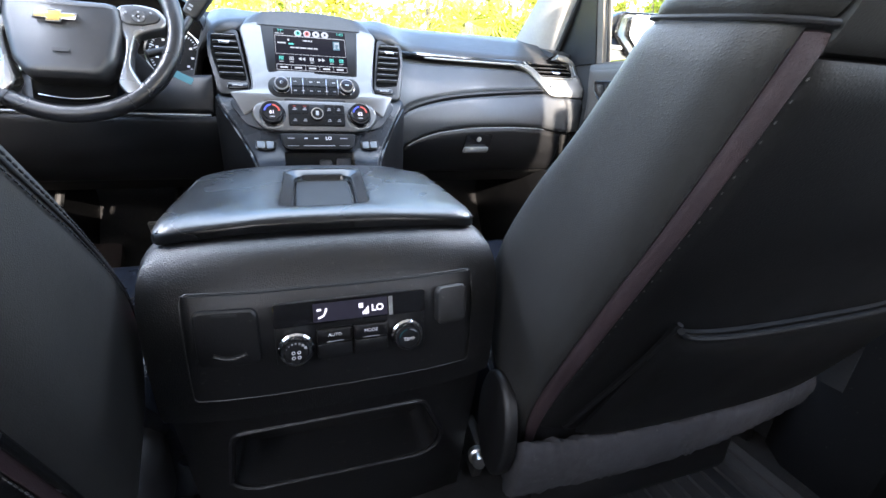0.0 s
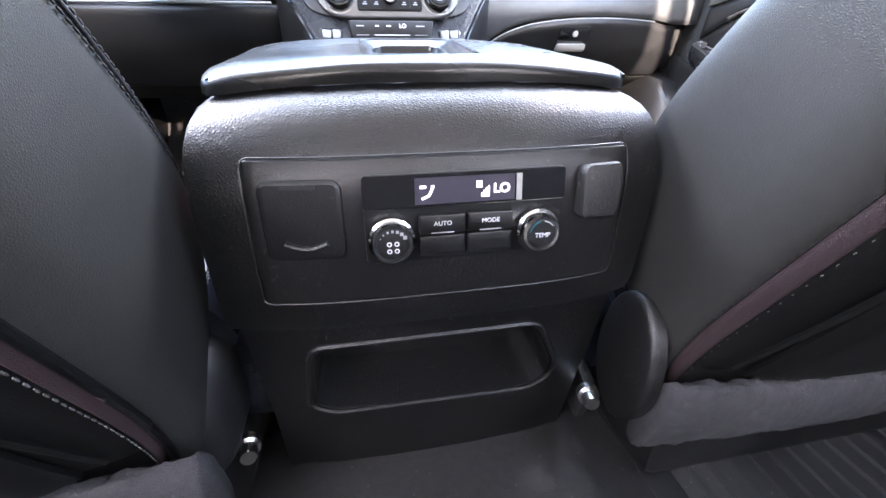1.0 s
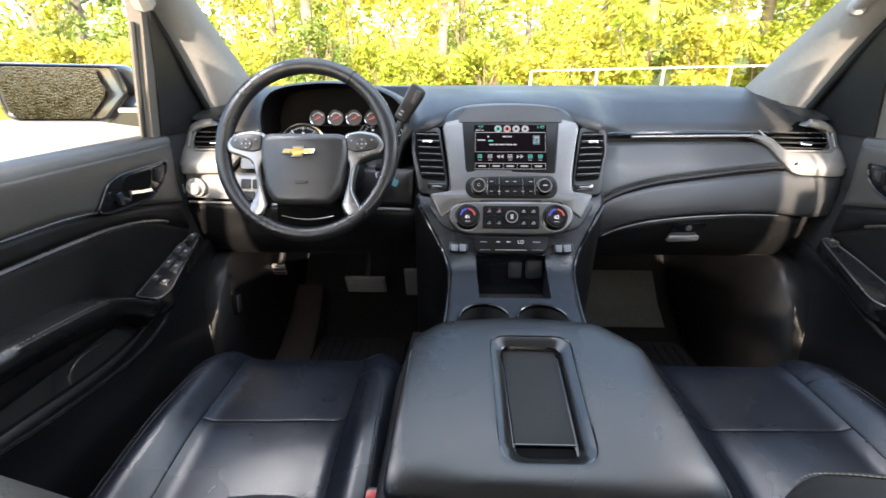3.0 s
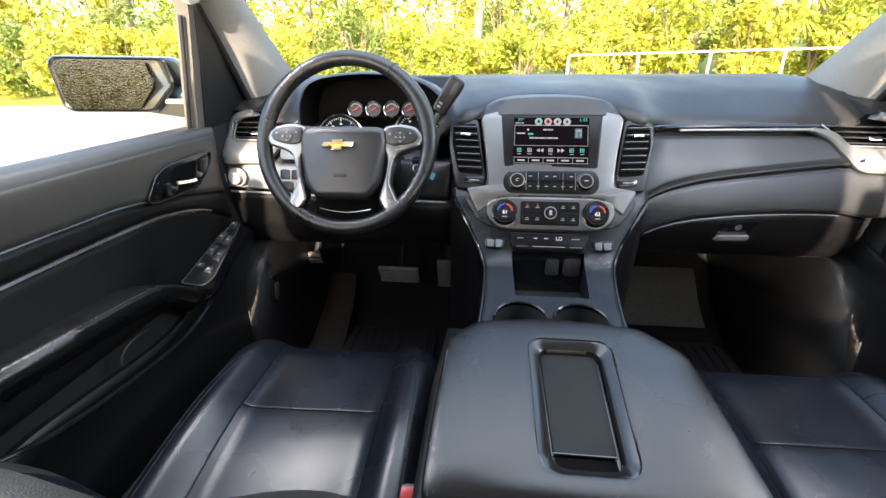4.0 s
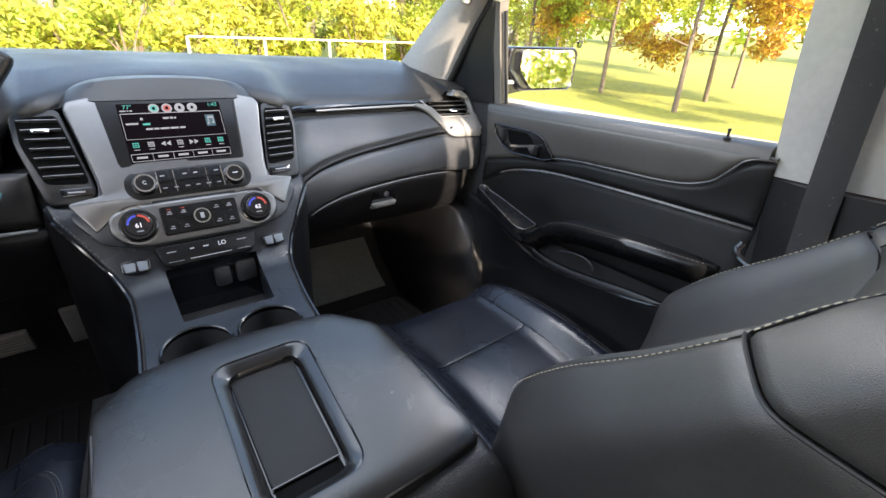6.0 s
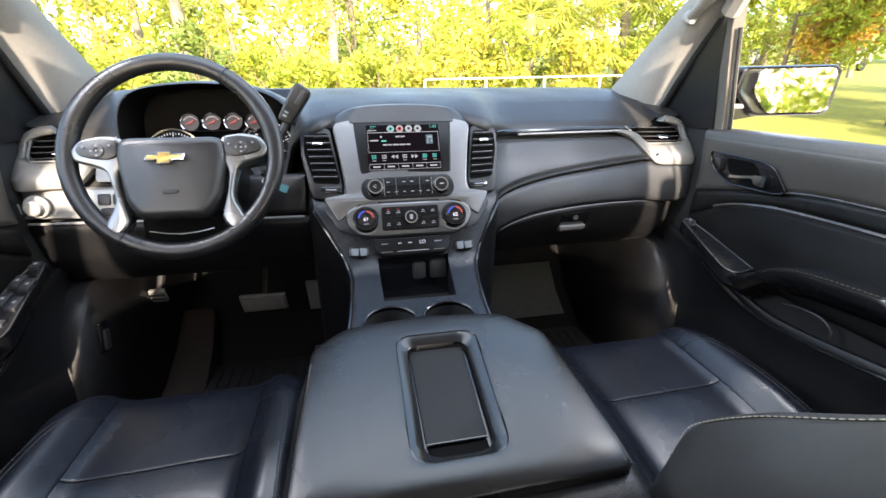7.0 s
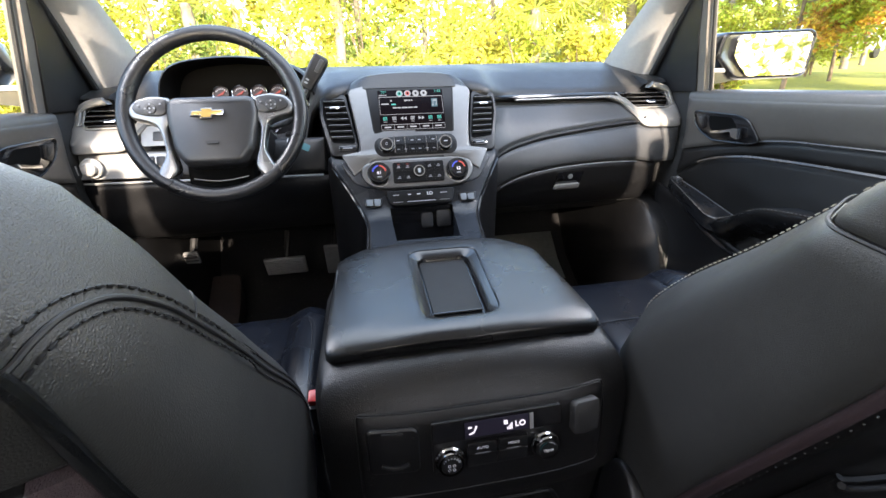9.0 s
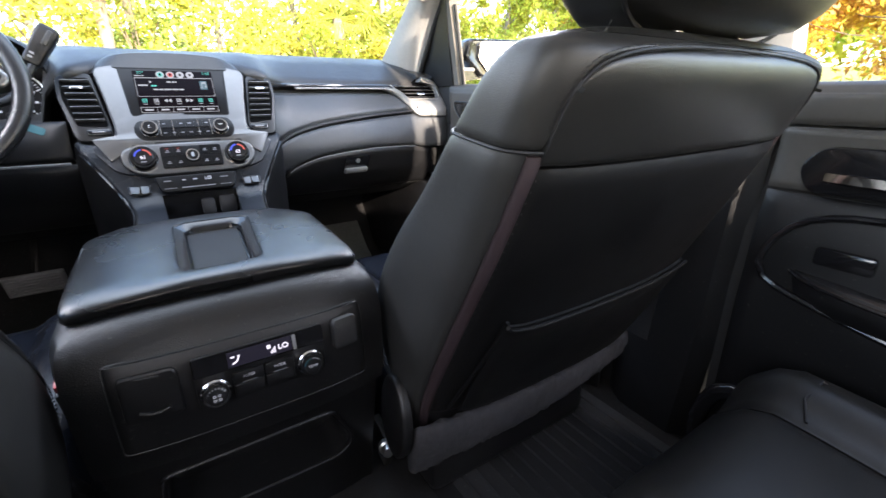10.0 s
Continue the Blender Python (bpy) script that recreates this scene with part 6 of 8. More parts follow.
    for k, h in ((0.93, 0.002), (0.8, 0.004), (0.5, 0.006), (0.01, 0.007)):
        top.append([Vector((lerp(cen.x, p.x, k), lerp(cen.y, p.y, k), p.z + h)) for p in edge_ring])
    part("top_cap", loft(bmesh.new(), top, True, False), LEATHER_BACK, back, "rounded leather top", angle=80)
    for t0, t1 in (((212.5, 223), (317, 327.5)) if side > 0 else ()):
        part("welt", patch(bmesh.new(), Sh, t0, t1, 0.055, 0.797, 5, 26, 0.002, 0.004, 0.006, out=o), BURGUNDY, back, "dark burgundy welt strip")
    part("back_panel", patch(bmesh.new(), Sh, *((223.5, 316.5) if side > 0 else (226.8, 313.2)), 0.20, 0.784 if side > 0 else 0.769, 22, 26, 0.004, 0.01, 0.006, out=o), VINYL_BACK, back, "smooth black vinyl back panel")
    G = lambda t, s: backrest(bx, side, t, s, 0.012)
    hem = lambda t: 0.548 - 0.016 * math.sin(math.pi * min(1.0, (t - 246) / 48) ** 0.55)
    pocket = part("map_pocket", patch(bmesh.new(), G, 246, 294, lambda t: 0.22, hem, 22, 14, 0.008, 0.02, 0.004, out=o), VINYL_BACK, back, "black map pocket")
    part("pocket_edge", tube(bmesh.new(), [backrest(bx, side, t, hem(t), 0.010) for t in [246 + 48 * i / 30 for i in range(31)]], 0.003, 8), VINYL_BACK, pocket, "piped pocket edge")
    for t0, t1 in ((246, 236), (294, 304)):
        part("pocket_pleat", tube(bmesh.new(), [backrest(bx, side, lerp(t0, t1, i / 12), 0.548 - 0.30 * (i / 12) ** 0.8, 0.004) for i in range(13)], 0.003, 6), VINYL_BACK, pocket, "soft pleat at the pocket side")
    for t in ((210.4, 329.6) if side > 0 else ()):
        part("stitching", stitch(bmesh.new(), [backrest(bx, side, lean(t, 0.06 + 0.735 * i / 60), 0.06 + 0.735 * i / 60, 0.001) for i in range(61)], 0.0045, 0.003, 0.0006), SEAM, back)
    for t in ((223.2, 316.8) if side > 0 else ()):
        part("stitching", stitch(bmesh.new(), [backrest(bx, side, lean(t, 0.06 + 0.725 * i / 60), 0.06 + 0.725 * i / 60, 0.0012) for i in range(61)], 0.0020, 0.010, 0.0005), THREAD, back)
    if side > 0:
        for t0, t1 in ((tv, 222), (-42, 180 - tv)):
            ts = [t0 + (t1 - t0) * i / 80 for i in range(81)]
            part("seam_cord", tube(bmesh.new(), [backrest(bx, side, t, seam(t), 0.0006) for t in ts], 0.0016, 6), SEAM, back)
    else:
        for flip in (False, True):
            ctl = [(0, 0.76, 0.10), (2, 0.67, 0.35), (3, 0.56, 0.50), (4, 0.46, 0.62), (4.6, 0.40, 0.70), (5, 0.36, 0.755), (5.5, 0.28, 0.795), (6, 0.17, 0.816), (7, 0.0, 0.834), (8, -0.20, 0.842), (9, -0.35, 0.844), (10, -0.50, 0.842), (11, -0.60, 0.838), (12, -0.665, 0.835)]

            def at(k, g=0.0008, dh=0.0):
                v, h = curve_at(k, ctl)
                t = 180 - math.copysign(math.degrees(math.asin(abs(v) ** 2.5)), v)
                return backrest(bx, side, 180 - t if flip else t, h + dh, g)
            ks = [12 * i / 159 for i in range(160)]
            pts = [at(k) for k in ks]
            part("seam_cord", tube(bmesh.new(), pts, 0.0014, 8), SEAM, back, "raised double seam")
            for d in (-0.0055, 0.0055):
                row = []
                for i, k in enumerate(ks):
                    e = (pts[min(i + 1, 159)] - pts[max(i - 1, 0)]).normalized()
                    n = e.cross(at(k, 0.0008, 0.01) - pts[i]).cross(e)
                    w = n.normalized() if n.length > 1e-6 else Vector((0, 0, 1))
                    row.append(pts[i] + w * d)
                part("stitching", stitch(bmesh.new(), row, 0.0042, 0.0016, 0.0010), SEAM, back)
            if not flip:
                c = at(4.78, 0.0050, -0.006)
                e, w = (at(5.0) - at(4.6)).normalized(), (at(4.78, 0.0050, -0.02) - c).normalized()
                tear = [[c + e * (0.011 * k * math.cos(a)) + w * (0.004 * k * math.sin(a)) for a in [2 * math.pi * i / 14 for i in range(14)]] for k in (1.0, 0.5, 0.02)]
                part("tear", loft(bmesh.new(), tear), VOID, back, "small dark tear beside the seam", smooth=False)
    if side > 0:
        for t in (tv + 1.6, 178.4 - tv):
            part("stitching", stitch(bmesh.new(), [backrest(bx, side, t, 0.12 + 0.675 * i / 80, 0.0012) for i in range(81)], 0.0045, 0.0025, 0.0007), THREAD_LIGHT, back)
        for t0, t1 in ((tv, 100), (180 - tv, 80)):
            part("stitching", stitch(bmesh.new(), [backrest(bx, side, lerp(t0, t1, i / 40), lerp(0.812, 0.955, i / 40), 0.0012) for i in range(41)], 0.0045, 0.0025, 0.0008), THREAD_LIGHT, back)
            part("top_seam", tube(bmesh.new(), [backrest(bx, side, lerp(t0 - 1.2 * (1 if t0 > 90 else -1), t1, i / 40), lerp(0.812, 0.962, i / 40), 0.0) for i in range(41)], 0.0016, 6), SEAM, back)
    # carpet flap along the foot of the backrest
    rows = []
    for i in range(121):
        i = i * 0.4
        x = bx + side * lerp(-0.258, 0.245, i / 48)
        y0 = 0.318 - 0.02 * (1 - ((x - bx) / 0.245) ** 2)
        ring = []
        for j in range(24):
            a = 2 * math.pi * j / 24
            wob = 1 + 0.12 * noise.noise(Vector((x * 60, j * 0.85, cx))) + 0.10 * noise.noise(Vector((x * 260, j * 3.1, cx)))
            ring.append(Vector((x, y0 + 0.016 * wob * math.cos(a) + 0.012 * math.sin(a) * -1, 0.298 + 0.018 * (i / 48) + (0.052 - 0.014 * (i / 48)) * wob * math.sin(a) - 0.01)))
        rows.append(ring)
    part("carpet_flap", loft(bmesh.new(), rows), CARPET_FLAP, th, "charcoal carpet flap under the backrest", angle=180)
    # headrest on two posts
    hr = bmesh.new()
    rings = []
    for k in range(13):
        t = -1 + 2 * k / 12
        q = (1 - abs(t) ** 3.2) ** (1 / 3.2) if abs(t) < 1 else 0.02
        q = max(q, 0.05)
        rings.append([Vector((bx + 0.180 * math.copysign(abs(math.cos(a)) ** 0.55, math.cos(a)) * q, 0.118 - 0.03 * t + 0.088 * math.copysign(abs(math.sin(a)) ** 0.7, math.sin(a)) * q, 0.955 + 0.098 * t)) for a in [2 * math.pi * j / 36 for j in range(36)]])
    head = part("headrest", loft(hr, rings), LEATHER_BACK, th, "black leather headrest", angle=80)
    part("headrest_seam", tube(bmesh.new(), [Vector((bx + side * 0.178 * math.copysign(abs(math.cos(a)) ** 0.55, math.cos(a)) * 0.99, 0.100 - 0.03 * t, 0.955 + 0.0985 * math.copysign(abs(math.sin(a)) ** 0.6, math.sin(a)))) for a, t in [(2 * math.pi * j / 40, math.sin(2 * math.pi * j / 40)) for j in range(40)]], 0.0025, 6, closed=True), SEAM, head)
    for dx in (-0.06, 0.06):
        part("headrest_post", tube(bmesh.new(), [(bx + dx, 0.125, 0.86), (bx + dx, 0.118, 0.93)], 0.0065, 12), STEEL, th, "steel headrest post")
    # cushion: two centre panels, two bolsters, a front roll
    P = lambda x, y: Vector((x, y, seat_pad_z(cx, x, y)))
    cush = part("cushion", newbox((cx, 0.62, 0.295), (0.43, 0.53, 0.12), 0.03, 3), SEAM, th, "black leather seat cushion")
    Y1 = 0.885
    crease = lambda x, y: Vector((x, y, seat_pad_z(cx, x, y)  + 0.0012 * noise.noise(Vector((x * 14, y * 18, cx))) * smooth01((0.10 - abs(y - 0.70)) / 0.1)))
    for y0, y1, nm in ((0.7010, Y1, "front_panel"), (0.30, 0.6990, "center_panel")):
        shift = lambda x: 0.004 * math.sin(9 * (x - cx))
        part(nm, patch(bmesh.new(), crease, cx - 0.1255, cx + 0.1255, (lambda x: y0 + shift(x)) if y0 > 0.5 else y0, (lambda x: y1 + shift(x)) if y1 < 0.8 else y1, 20, 30, 0.0006, 0.0010, 0.022), LEATHER, cush)
    for s in (-1, 1):
        Q = lambda u, v: P(cx + s * u, v)
        part("bolster", patch(bmesh.new(), Q, 0.1262, 0.240, 0.44, lambda u: Y1 - 0.6 * max(0, u - 0.14) ** 1.2, 20, 24, 0.0012, 0.004, 0.02, out=s, puff=0.002), LEATHER, cush)
        loop = spline([Q(u, v) + Vector((0, 0, 0.0032)) for u, v in ((0.128, 0.812), (0.146, 0.809), (0.164, 0.797), (0.176, 0.772), (0.182, 0.73), (0.185, 0.66), (0.188, 0.56), (0.190, 0.46))], 50)
        part("seam_loop", tube(bmesh.new(), [p - Vector((0, 0, 0.0016)) for p in loop], 0.0013, 6), SEAM, cush)
        part("stitching", stitch(bmesh.new(), [p + Vector((s * 0.006, 0, 0.0012)) for p in loop], 0.0045, 0.0025, 0.0006), THREAD, cush)
        part("stitching", stitch(bmesh.new(), [Q(0.229, 0.46 + 0.35 * i / 40) + Vector((0, 0, 0.002)) for i in range(41)], 0.0045, 0.0025, 0.0007), THREAD_LIGHT, cush)
    part("cross_seam", tube(bmesh.new(), [crease(cx - 0.125 + 0.25 * i / 30, 0.700 + 0.004 * math.sin(9 * (-0.125 + 0.25 * i / 30))) + Vector((0, 0, 0.0001)) for i in range(31)], 0.0013, 6), SEAM, cush)
    roll = []
    for i in range(25):
        u = -1 + 2 * i / 24
        x = cx + 0.240 * u
        bow = 0.075 * abs(u) ** 4
        zt = seat_pad_z(cx, x, 0.88)
        roll.append([Vector((x, 0.868 - bow, zt - 0.003)), Vector((x, 0.892 - bow, zt - 0.008)), Vector((x, 0.908 - bow, zt - 0.03)), Vector((x, 0.912 - bow, zt - 0.07)), Vector((x, 0.895 - bow, 0.25)), Vector((x, 0.84 - bow, 0.24)), Vector((x, 0.82 - bow, 0.34))])
    part("front_roll", loft(bmesh.new(), roll), LEATHER, cush, angle=70)
    for s in (-1, 1):
        x = cx + s * 0.222
        part("side_skirt", loft(bmesh.new(), [[Vector((x + s * 0.018, y, 0.24)), Vector((x + s * 0.022, y, 0.31)), Vector((x + s * 0.008, y, 0.375 - (0.04 if y < 0.5 else 0))), Vector((x - s * 0.02, y, 0.33)), Vector((x - s * 0.02, y, 0.24))] for y in (0.44, 0.5, 0.6, 0.75, 0.85)]), LEATHER, cush, angle=60)
    part("base", newbox((cx, 0.58, 0.185), (0.40, 0.46, 0.12), 0.02), PLASTIC, th, "black seat base")
    for dx in (-0.17, 0.17):
        part("track", newbox((cx + dx, 0.55, 0.107), (0.045, 0.62, 0.035), 0.006), PLASTIC, th, "black seat track")
    # recliner cover and bolts on the side by the console
    if side > 0:
        m = Matrix.Translation((0.163, 0.356, 0.335)) @ towards((-1, 0.10, 0.05)) @ Matrix.Diagonal((0.72, 1.06, 1, 1))
        part("recliner_cover", lathe(bmesh.new(), [(0.066, -0.010), (0.0675, -0.002), (0.067, 0.003), (0.062, 0.006), (0, 0.008)], m, 48), VINYL_GRAIN, th, "round black plastic recliner cover", angle=60)
    bm = lathe(bmesh.new(), [(0.0, 0.026), (0.008, 0.026), (0.0095, 0.022), (0.0095, 0.012), (0.013, 0.010), (0.013, 0.0)], Matrix.Translation((0.169 if side > 0 else -0.224, 0.412, 0.229)) @ towards((-side * 0.25, -1, 0.2)), 20)
    part("bolt", bm, STEEL, th, "bright steel track bolt", angle=30)
    part("bracket", newbox((0.182 if side > 0 else -0.240, 0.455, 0.200), (0.016, 0.07, 0.07), 0.004, rot=turned("X", 20)), DARK, th, "black track bracket")
    return th


THREAD_LIGHT = surface_mat("tan thread", (0.34, 0.31, 0.24), 0.8, vary=0.3, patch_scale=90)
VINYL_BACK = surface_mat("black back vinyl", (0.0026, 0.0026, 0.0028), 0.52, spec=0.3, grain=0.25, grain_scale=500, vary=0.2)
passenger_seat = front_seat(0.428, 0.432, 1, "passenger_seat", "black leather passenger seat with map pocket and headrest")
driver_seat = front_seat(-0.435, -0.476, -1, "driver_seat", "black leather driver's seat, upright beside the console")

# belt buckles by the console
for s in (-1, 1):
    if s < 0:
        b = thing("belt_buckle", "black belt buckle with a red release button", "belt buckle", (-0.222, 0.51, 0.36))
        part("body", newbox((-0.221, 0.524, 0.405), (0.026, 0.034, 0.12), 0.006, rot=turned("X", 18)), PLASTIC, b)
        part("release_button", newbox((-0.221, 0.503, 0.466), (0.022, 0.020, 0.012), 0.003, rot=turned("X", 18)), RED, b, "red release button")

# ---- second-row seat ----
rear_seat = thing("rear_seat", "black leather second-row seat cushion", "car seat", (0.45, -0.3, 0.1))
RP = lambda x, y: Vector((x, y, 0.392 - 0.05 * smooth01((0.05 - y) / 0.6) - 0.05 * smooth01((y - 0.0) / 0.09) ** 2 + 0.03 * smooth01((abs(x - 0.45) - 0.14) / 0.06) - 0.06 * smooth01((abs(x - 0.45) - 0.22) / 0.05)))
for x0, x1, nm in ((0.32, 0.58, "center_panel"), (0.20, 0.315, "bolster"), (0.585, 0.70, "bolster")):
    part(nm, patch(bmesh.new(), RP, x0, x1, -0.45, 0.085, 12, 14, 0.006, 0.014, 0.05), LEATHER_BACK, rear_seat)
part("seam_loop", tube(bmesh.new(), [RP(0.59, -0.02) + Vector((0, 0, 0.002)), RP(0.62, -0.005) + Vector((0, 0, 0.002)), RP(0.66, -0.01) + Vector((0, 0, 0.002)), RP(0.69, -0.04) + Vector((0, 0, 0.002))], 0.002, 6), SEAM, rear_seat)
part("base", newbox((0.45, -0.2, 0.235), (0.48, 0.52, 0.23), 0.03, 3), PLASTIC, rear_seat, "black seat base")
part("backrest", newbox((0.45, -0.60, 0.55), (0.48, 0.14, 0.62), 0.05, 3, turned("X", 18)), LEATHER_BACK, rear_seat, "black leather backrest")
m = copy_thing(rear_seat, Matrix.Translation((-0.45, -0.3, 0.1)))
rear_seat.matrix_basis = Matrix.Translation((0.45, -0.3, 0.1))
m["label"] = "black leather second-row seat behind the driver"
# ---- doors ----
def door_x(z):
    return curve_at(z, [(0.08, 0.80), (0.30, 0.785), (0.45, 0.782), (0.58, 0.785), (0.66, 0.795), (0.72, 0.80), (0.80, 0.795), (0.835, 0.80)])


SATIN_VINYL = surface_mat("black door vinyl", (0.0040, 0.0038, 0.0036), 0.46, spec=0.35, grain=0.3, grain_scale=600, vary=0.2)
DOOR_EDGE = surface_mat("paler vinyl edge", (0.034, 0.031, 0.028), 0.24, vary=0.25, patch_scale=20)
POD_GLOSS = surface_mat("pod gloss", (0.008, 0.0085, 0.0095), 0.26, spec=0.5, vary=0.15, rough_vary=0.06)


def front_door(side, name):
    th = thing(name, "dark front door trim with armrest, chrome handle and window switches", "car door", (side * 0.82, 0.8, 0.1), "front doors")
    o = -side
    D = lambda y, z, w=0.0: Vector((side * (door_x(z) - w), y, z))
    Y0, Y1 = 0.41, 1.135
    part("shell", loft(bmesh.new(), [[Vector((side * (door_x(z) + 0.012), Y0 - 0.02, z)), Vector((side * (door_x(z) + 0.012), 1.36, z)), Vector((side * 0.90, 1.36, z)), Vector((side * 0.90, Y0 - 0.02, z))] for z in (0.06, 0.3, 0.45, 0.58, 0.66, 0.74, 0.81)]), DARK, th, "black inner door shell")
    line = lambda y: curve_at(y, [(0.40, 0.812), (0.451, 0.806), (0.471, 0.785), (0.499, 0.756), (0.56, 0.737), (0.698, 0.732), (0.80, 0.730), (0.875, 0.722), (1.0, 0.700), (1.14, 0.672)])
    part("upper_panel", patch(bmesh.new(), lambda y, z: D(y, z, 0.004), Y0, Y1, lambda y: line(y) + 0.002, 0.818, 24, 10, 0.004, 0.010, 0.01, out=o), PLASTIC_DOOR, th, "dark vinyl upper door panel")
    part("sill", loft(bmesh.new(), [[Vector((side * 0.793, y, 0.812)), Vector((side * 0.795, y, 0.826)), Vector((side * 0.803, y, 0.833)), Vector((side * 0.835, y, 0.836)), Vector((side * 0.84, y, 0.80))] for y in (Y0 + 0.012, 0.7, Y1)]), PLASTIC_DOOR, th, "dark window sill", angle=60)
    low = lambda y: curve_at(y, [(0.40, 0.687), (0.46, 0.688), (0.63, 0.689), (0.81, 0.687), (0.92, 0.680), (1.03, 0.655), (1.14, 0.60)])
    part("crease_panel", patch(bmesh.new(), lambda y, z: D(y, z, 0.0), Y0, Y1, lambda y: low(y) + 0.002, lambda y: line(y) - 0.003, 24, 6, 0.005, 0.010, 0.01, out=o), SATIN_VINYL, th, "black vinyl door band")
    part("piping", tube(bmesh.new(), [D(y, line(y), 0.004) for y in [Y0 + (0.88 - Y0) * i / 40 for i in range(41)]], 0.0025, 6), DOOR_EDGE, th)
    part("insert_edge", tube(bmesh.new(), [D(y, low(y), 0.005) for y in [Y0 + (1.05 - Y0) * i / 40 for i in range(41)]], 0.0045, 6), DOOR_EDGE, th, "raised edge over the insert")
    part("insert", patch(bmesh.new(), lambda y, z: D(y, z, -0.006), Y0, Y1, 0.50, lambda y: low(y) - 0.004, 24, 10, 0.004, 0.012, 0.01, out=o), SATIN_VINYL, th, "black leather door insert")
    part("lower_panel", patch(bmesh.new(), lambda y, z: D(y, z, 0.006 + 0.035 * smooth01((0.42 - z) / 0.2)), Y0, 1.20, 0.09, lambda y: curve_at(y, [(0.4, 0.46), (0.53, 0.475), (0.836, 0.455), (1.025, 0.515), (1.2, 0.56)]), 24, 12, 0.006, 0.014, 0.01, out=o), PLASTIC, th, "black lower door panel with map pocket")
    part("bright_line", tube(bmesh.new(), [Vector((side * x, y, z)) for x, y, z in spline([(0.80, 1.135, 0.57), (0.755, 1.025, 0.520), (0.735, 0.90, 0.482), (0.732, 0.80, 0.462), (0.735, 0.66, 0.468), (0.75, 0.53, 0.480), (0.775, 0.47, 0.492)], 40)], 0.0045, 8), GLOSS, th, "gloss black lower trim line")
    # armrest with its switch pod
    path = [(1.125, 0.578, 0.030), (1.06, 0.562, 0.045), (0.98, 0.540, 0.058), (0.92, 0.524, 0.064), (0.88, 0.522, 0.066), (0.83, 0.556, 0.064), (0.78, 0.578, 0.062), (0.66, 0.590, 0.056), (0.55, 0.594, 0.048), (0.47, 0.592, 0.030), (0.44, 0.588, 0.010)]
    rings = []
    for k in range(41):
        y, z, w = spline(path, 41)[k]
        rings.append([Vector((side * 0.80, y, z + 0.012)), Vector((side * (0.795 - w * 0.7), y, z + 0.012)), Vector((side * (0.795 - w * 0.94), y, z + 0.006)), Vector((side * (0.795 - w), y, z - 0.006)), Vector((side * (0.795 - w * 0.9), y, z - 0.022)), Vector((side * (0.795 - w * 0.3), y, z - 0.045 - 0.2 * max(0, w - 0.03))), Vector((side * 0.80, y, z - 0.05))])
    rest = part("armrest", loft(bmesh.new(), rings), LEATHER_LID, th, "black padded armrest", angle=50)
    part("stitching", stitch(bmesh.new(), [Vector((side * (0.795 - w * 0.86), y, z + 0.0105)) for y, z, w in spline(path[4:], 60)], 0.005, 0.004, 0.0007), THREAD, rest)
    podf = lambda u, v, w: Vector((side * (0.795 - (0.012 + v) * 1.0), 1.125 - u, curve_at(1.125 - u, [(0.86, 0.535), (0.92, 0.537), (1.06, 0.575), (1.125, 0.591)]) + w - 0.10 * v))
    pod = part("switch_pod", prism(bmesh.new(), softened([(0.0, 0.002), (0.01, 0.022), (0.20, 0.055), (0.235, 0.050), (0.235, 0.0), (0.10, -0.004)], 0.012), podf, -0.03, 0.004, 0.003), POD_GLOSS, rest, "gloss black switch pod", angle=40)
    # added silver tube that draws the highlight along the gloss pod's edge
    edge_line = [podf(u, v, 0.004) for u, v in softened([(0.0, 0.002), (0.01, 0.022), (0.20, 0.055), (0.235, 0.050), (0.235, 0.0), (0.10, -0.004)], 0.012)]
    part("pod_edge", tube(bmesh.new(), edge_line, 0.0016, 6, closed=True), SILVER_DARK, pod, "silver line for the glint on the pod edge")
    if side < 0:
        spots = [(0.022, 0.012, 0.020), (0.075, 0.008, 0.034), (0.085, 0.029, 0.034), (0.125, 0.010, 0.034), (0.135, 0.033, 0.034), (0.175, 0.010, 0.016), (0.185, 0.035, 0.016)]
    else:
        spots = [(0.025, 0.010, 0.022)]
    for u, v, wd in spots:
        part("switch", prism(bmesh.new(), rounded(u - wd / 2, v - 0.009, u + wd / 2, v + 0.009, 0.003), podf, 0.003, 0.012, 0.003), SWITCH, pod, "dark rocker switch", angle=30)
        part("switch_mark", prism(bmesh.new(), rounded(u - 0.003, v - 0.003, u + 0.003, v + 0.003, 0.001), podf, 0.0105, 0.0124), GREY_INK, pod, smooth=False)
    if side > 0:
        part("switch_edge", tube(bmesh.new(), [podf(0.014, -0.001, 0.010), podf(0.036, 0.0, 0.010)], 0.0025, 6), CHROME, pod, "bright switch edge")
    # handle in its bowl
    DW = lambda u, v, w: D(u, v, w)
    ring = softened([(0.874, 0.722), (0.912, 0.768), (0.946, 0.778), (1.095, 0.782), (1.088, 0.750), (1.062, 0.728), (1.02, 0.711), (0.90, 0.713)], 0.012, 4)
    bowl = part("handle_bowl", prism(bmesh.new(), ring, DW, -0.01, 0.009, 0.003), GLOSS, th, "gloss black handle surround", angle=40)
    # no real hollow: a flat plate with the bowl's shade as colour
    part("bowl_inside", prism(bmesh.new(), softened([(0.945, 0.752), (0.965, 0.772), (1.040, 0.772), (1.034, 0.742), (1.018, 0.730), (0.945, 0.735)], 0.008), DW, 0.008, 0.0100), VOID, bowl, "near-black plate for the shaded hollow of the handle bowl")
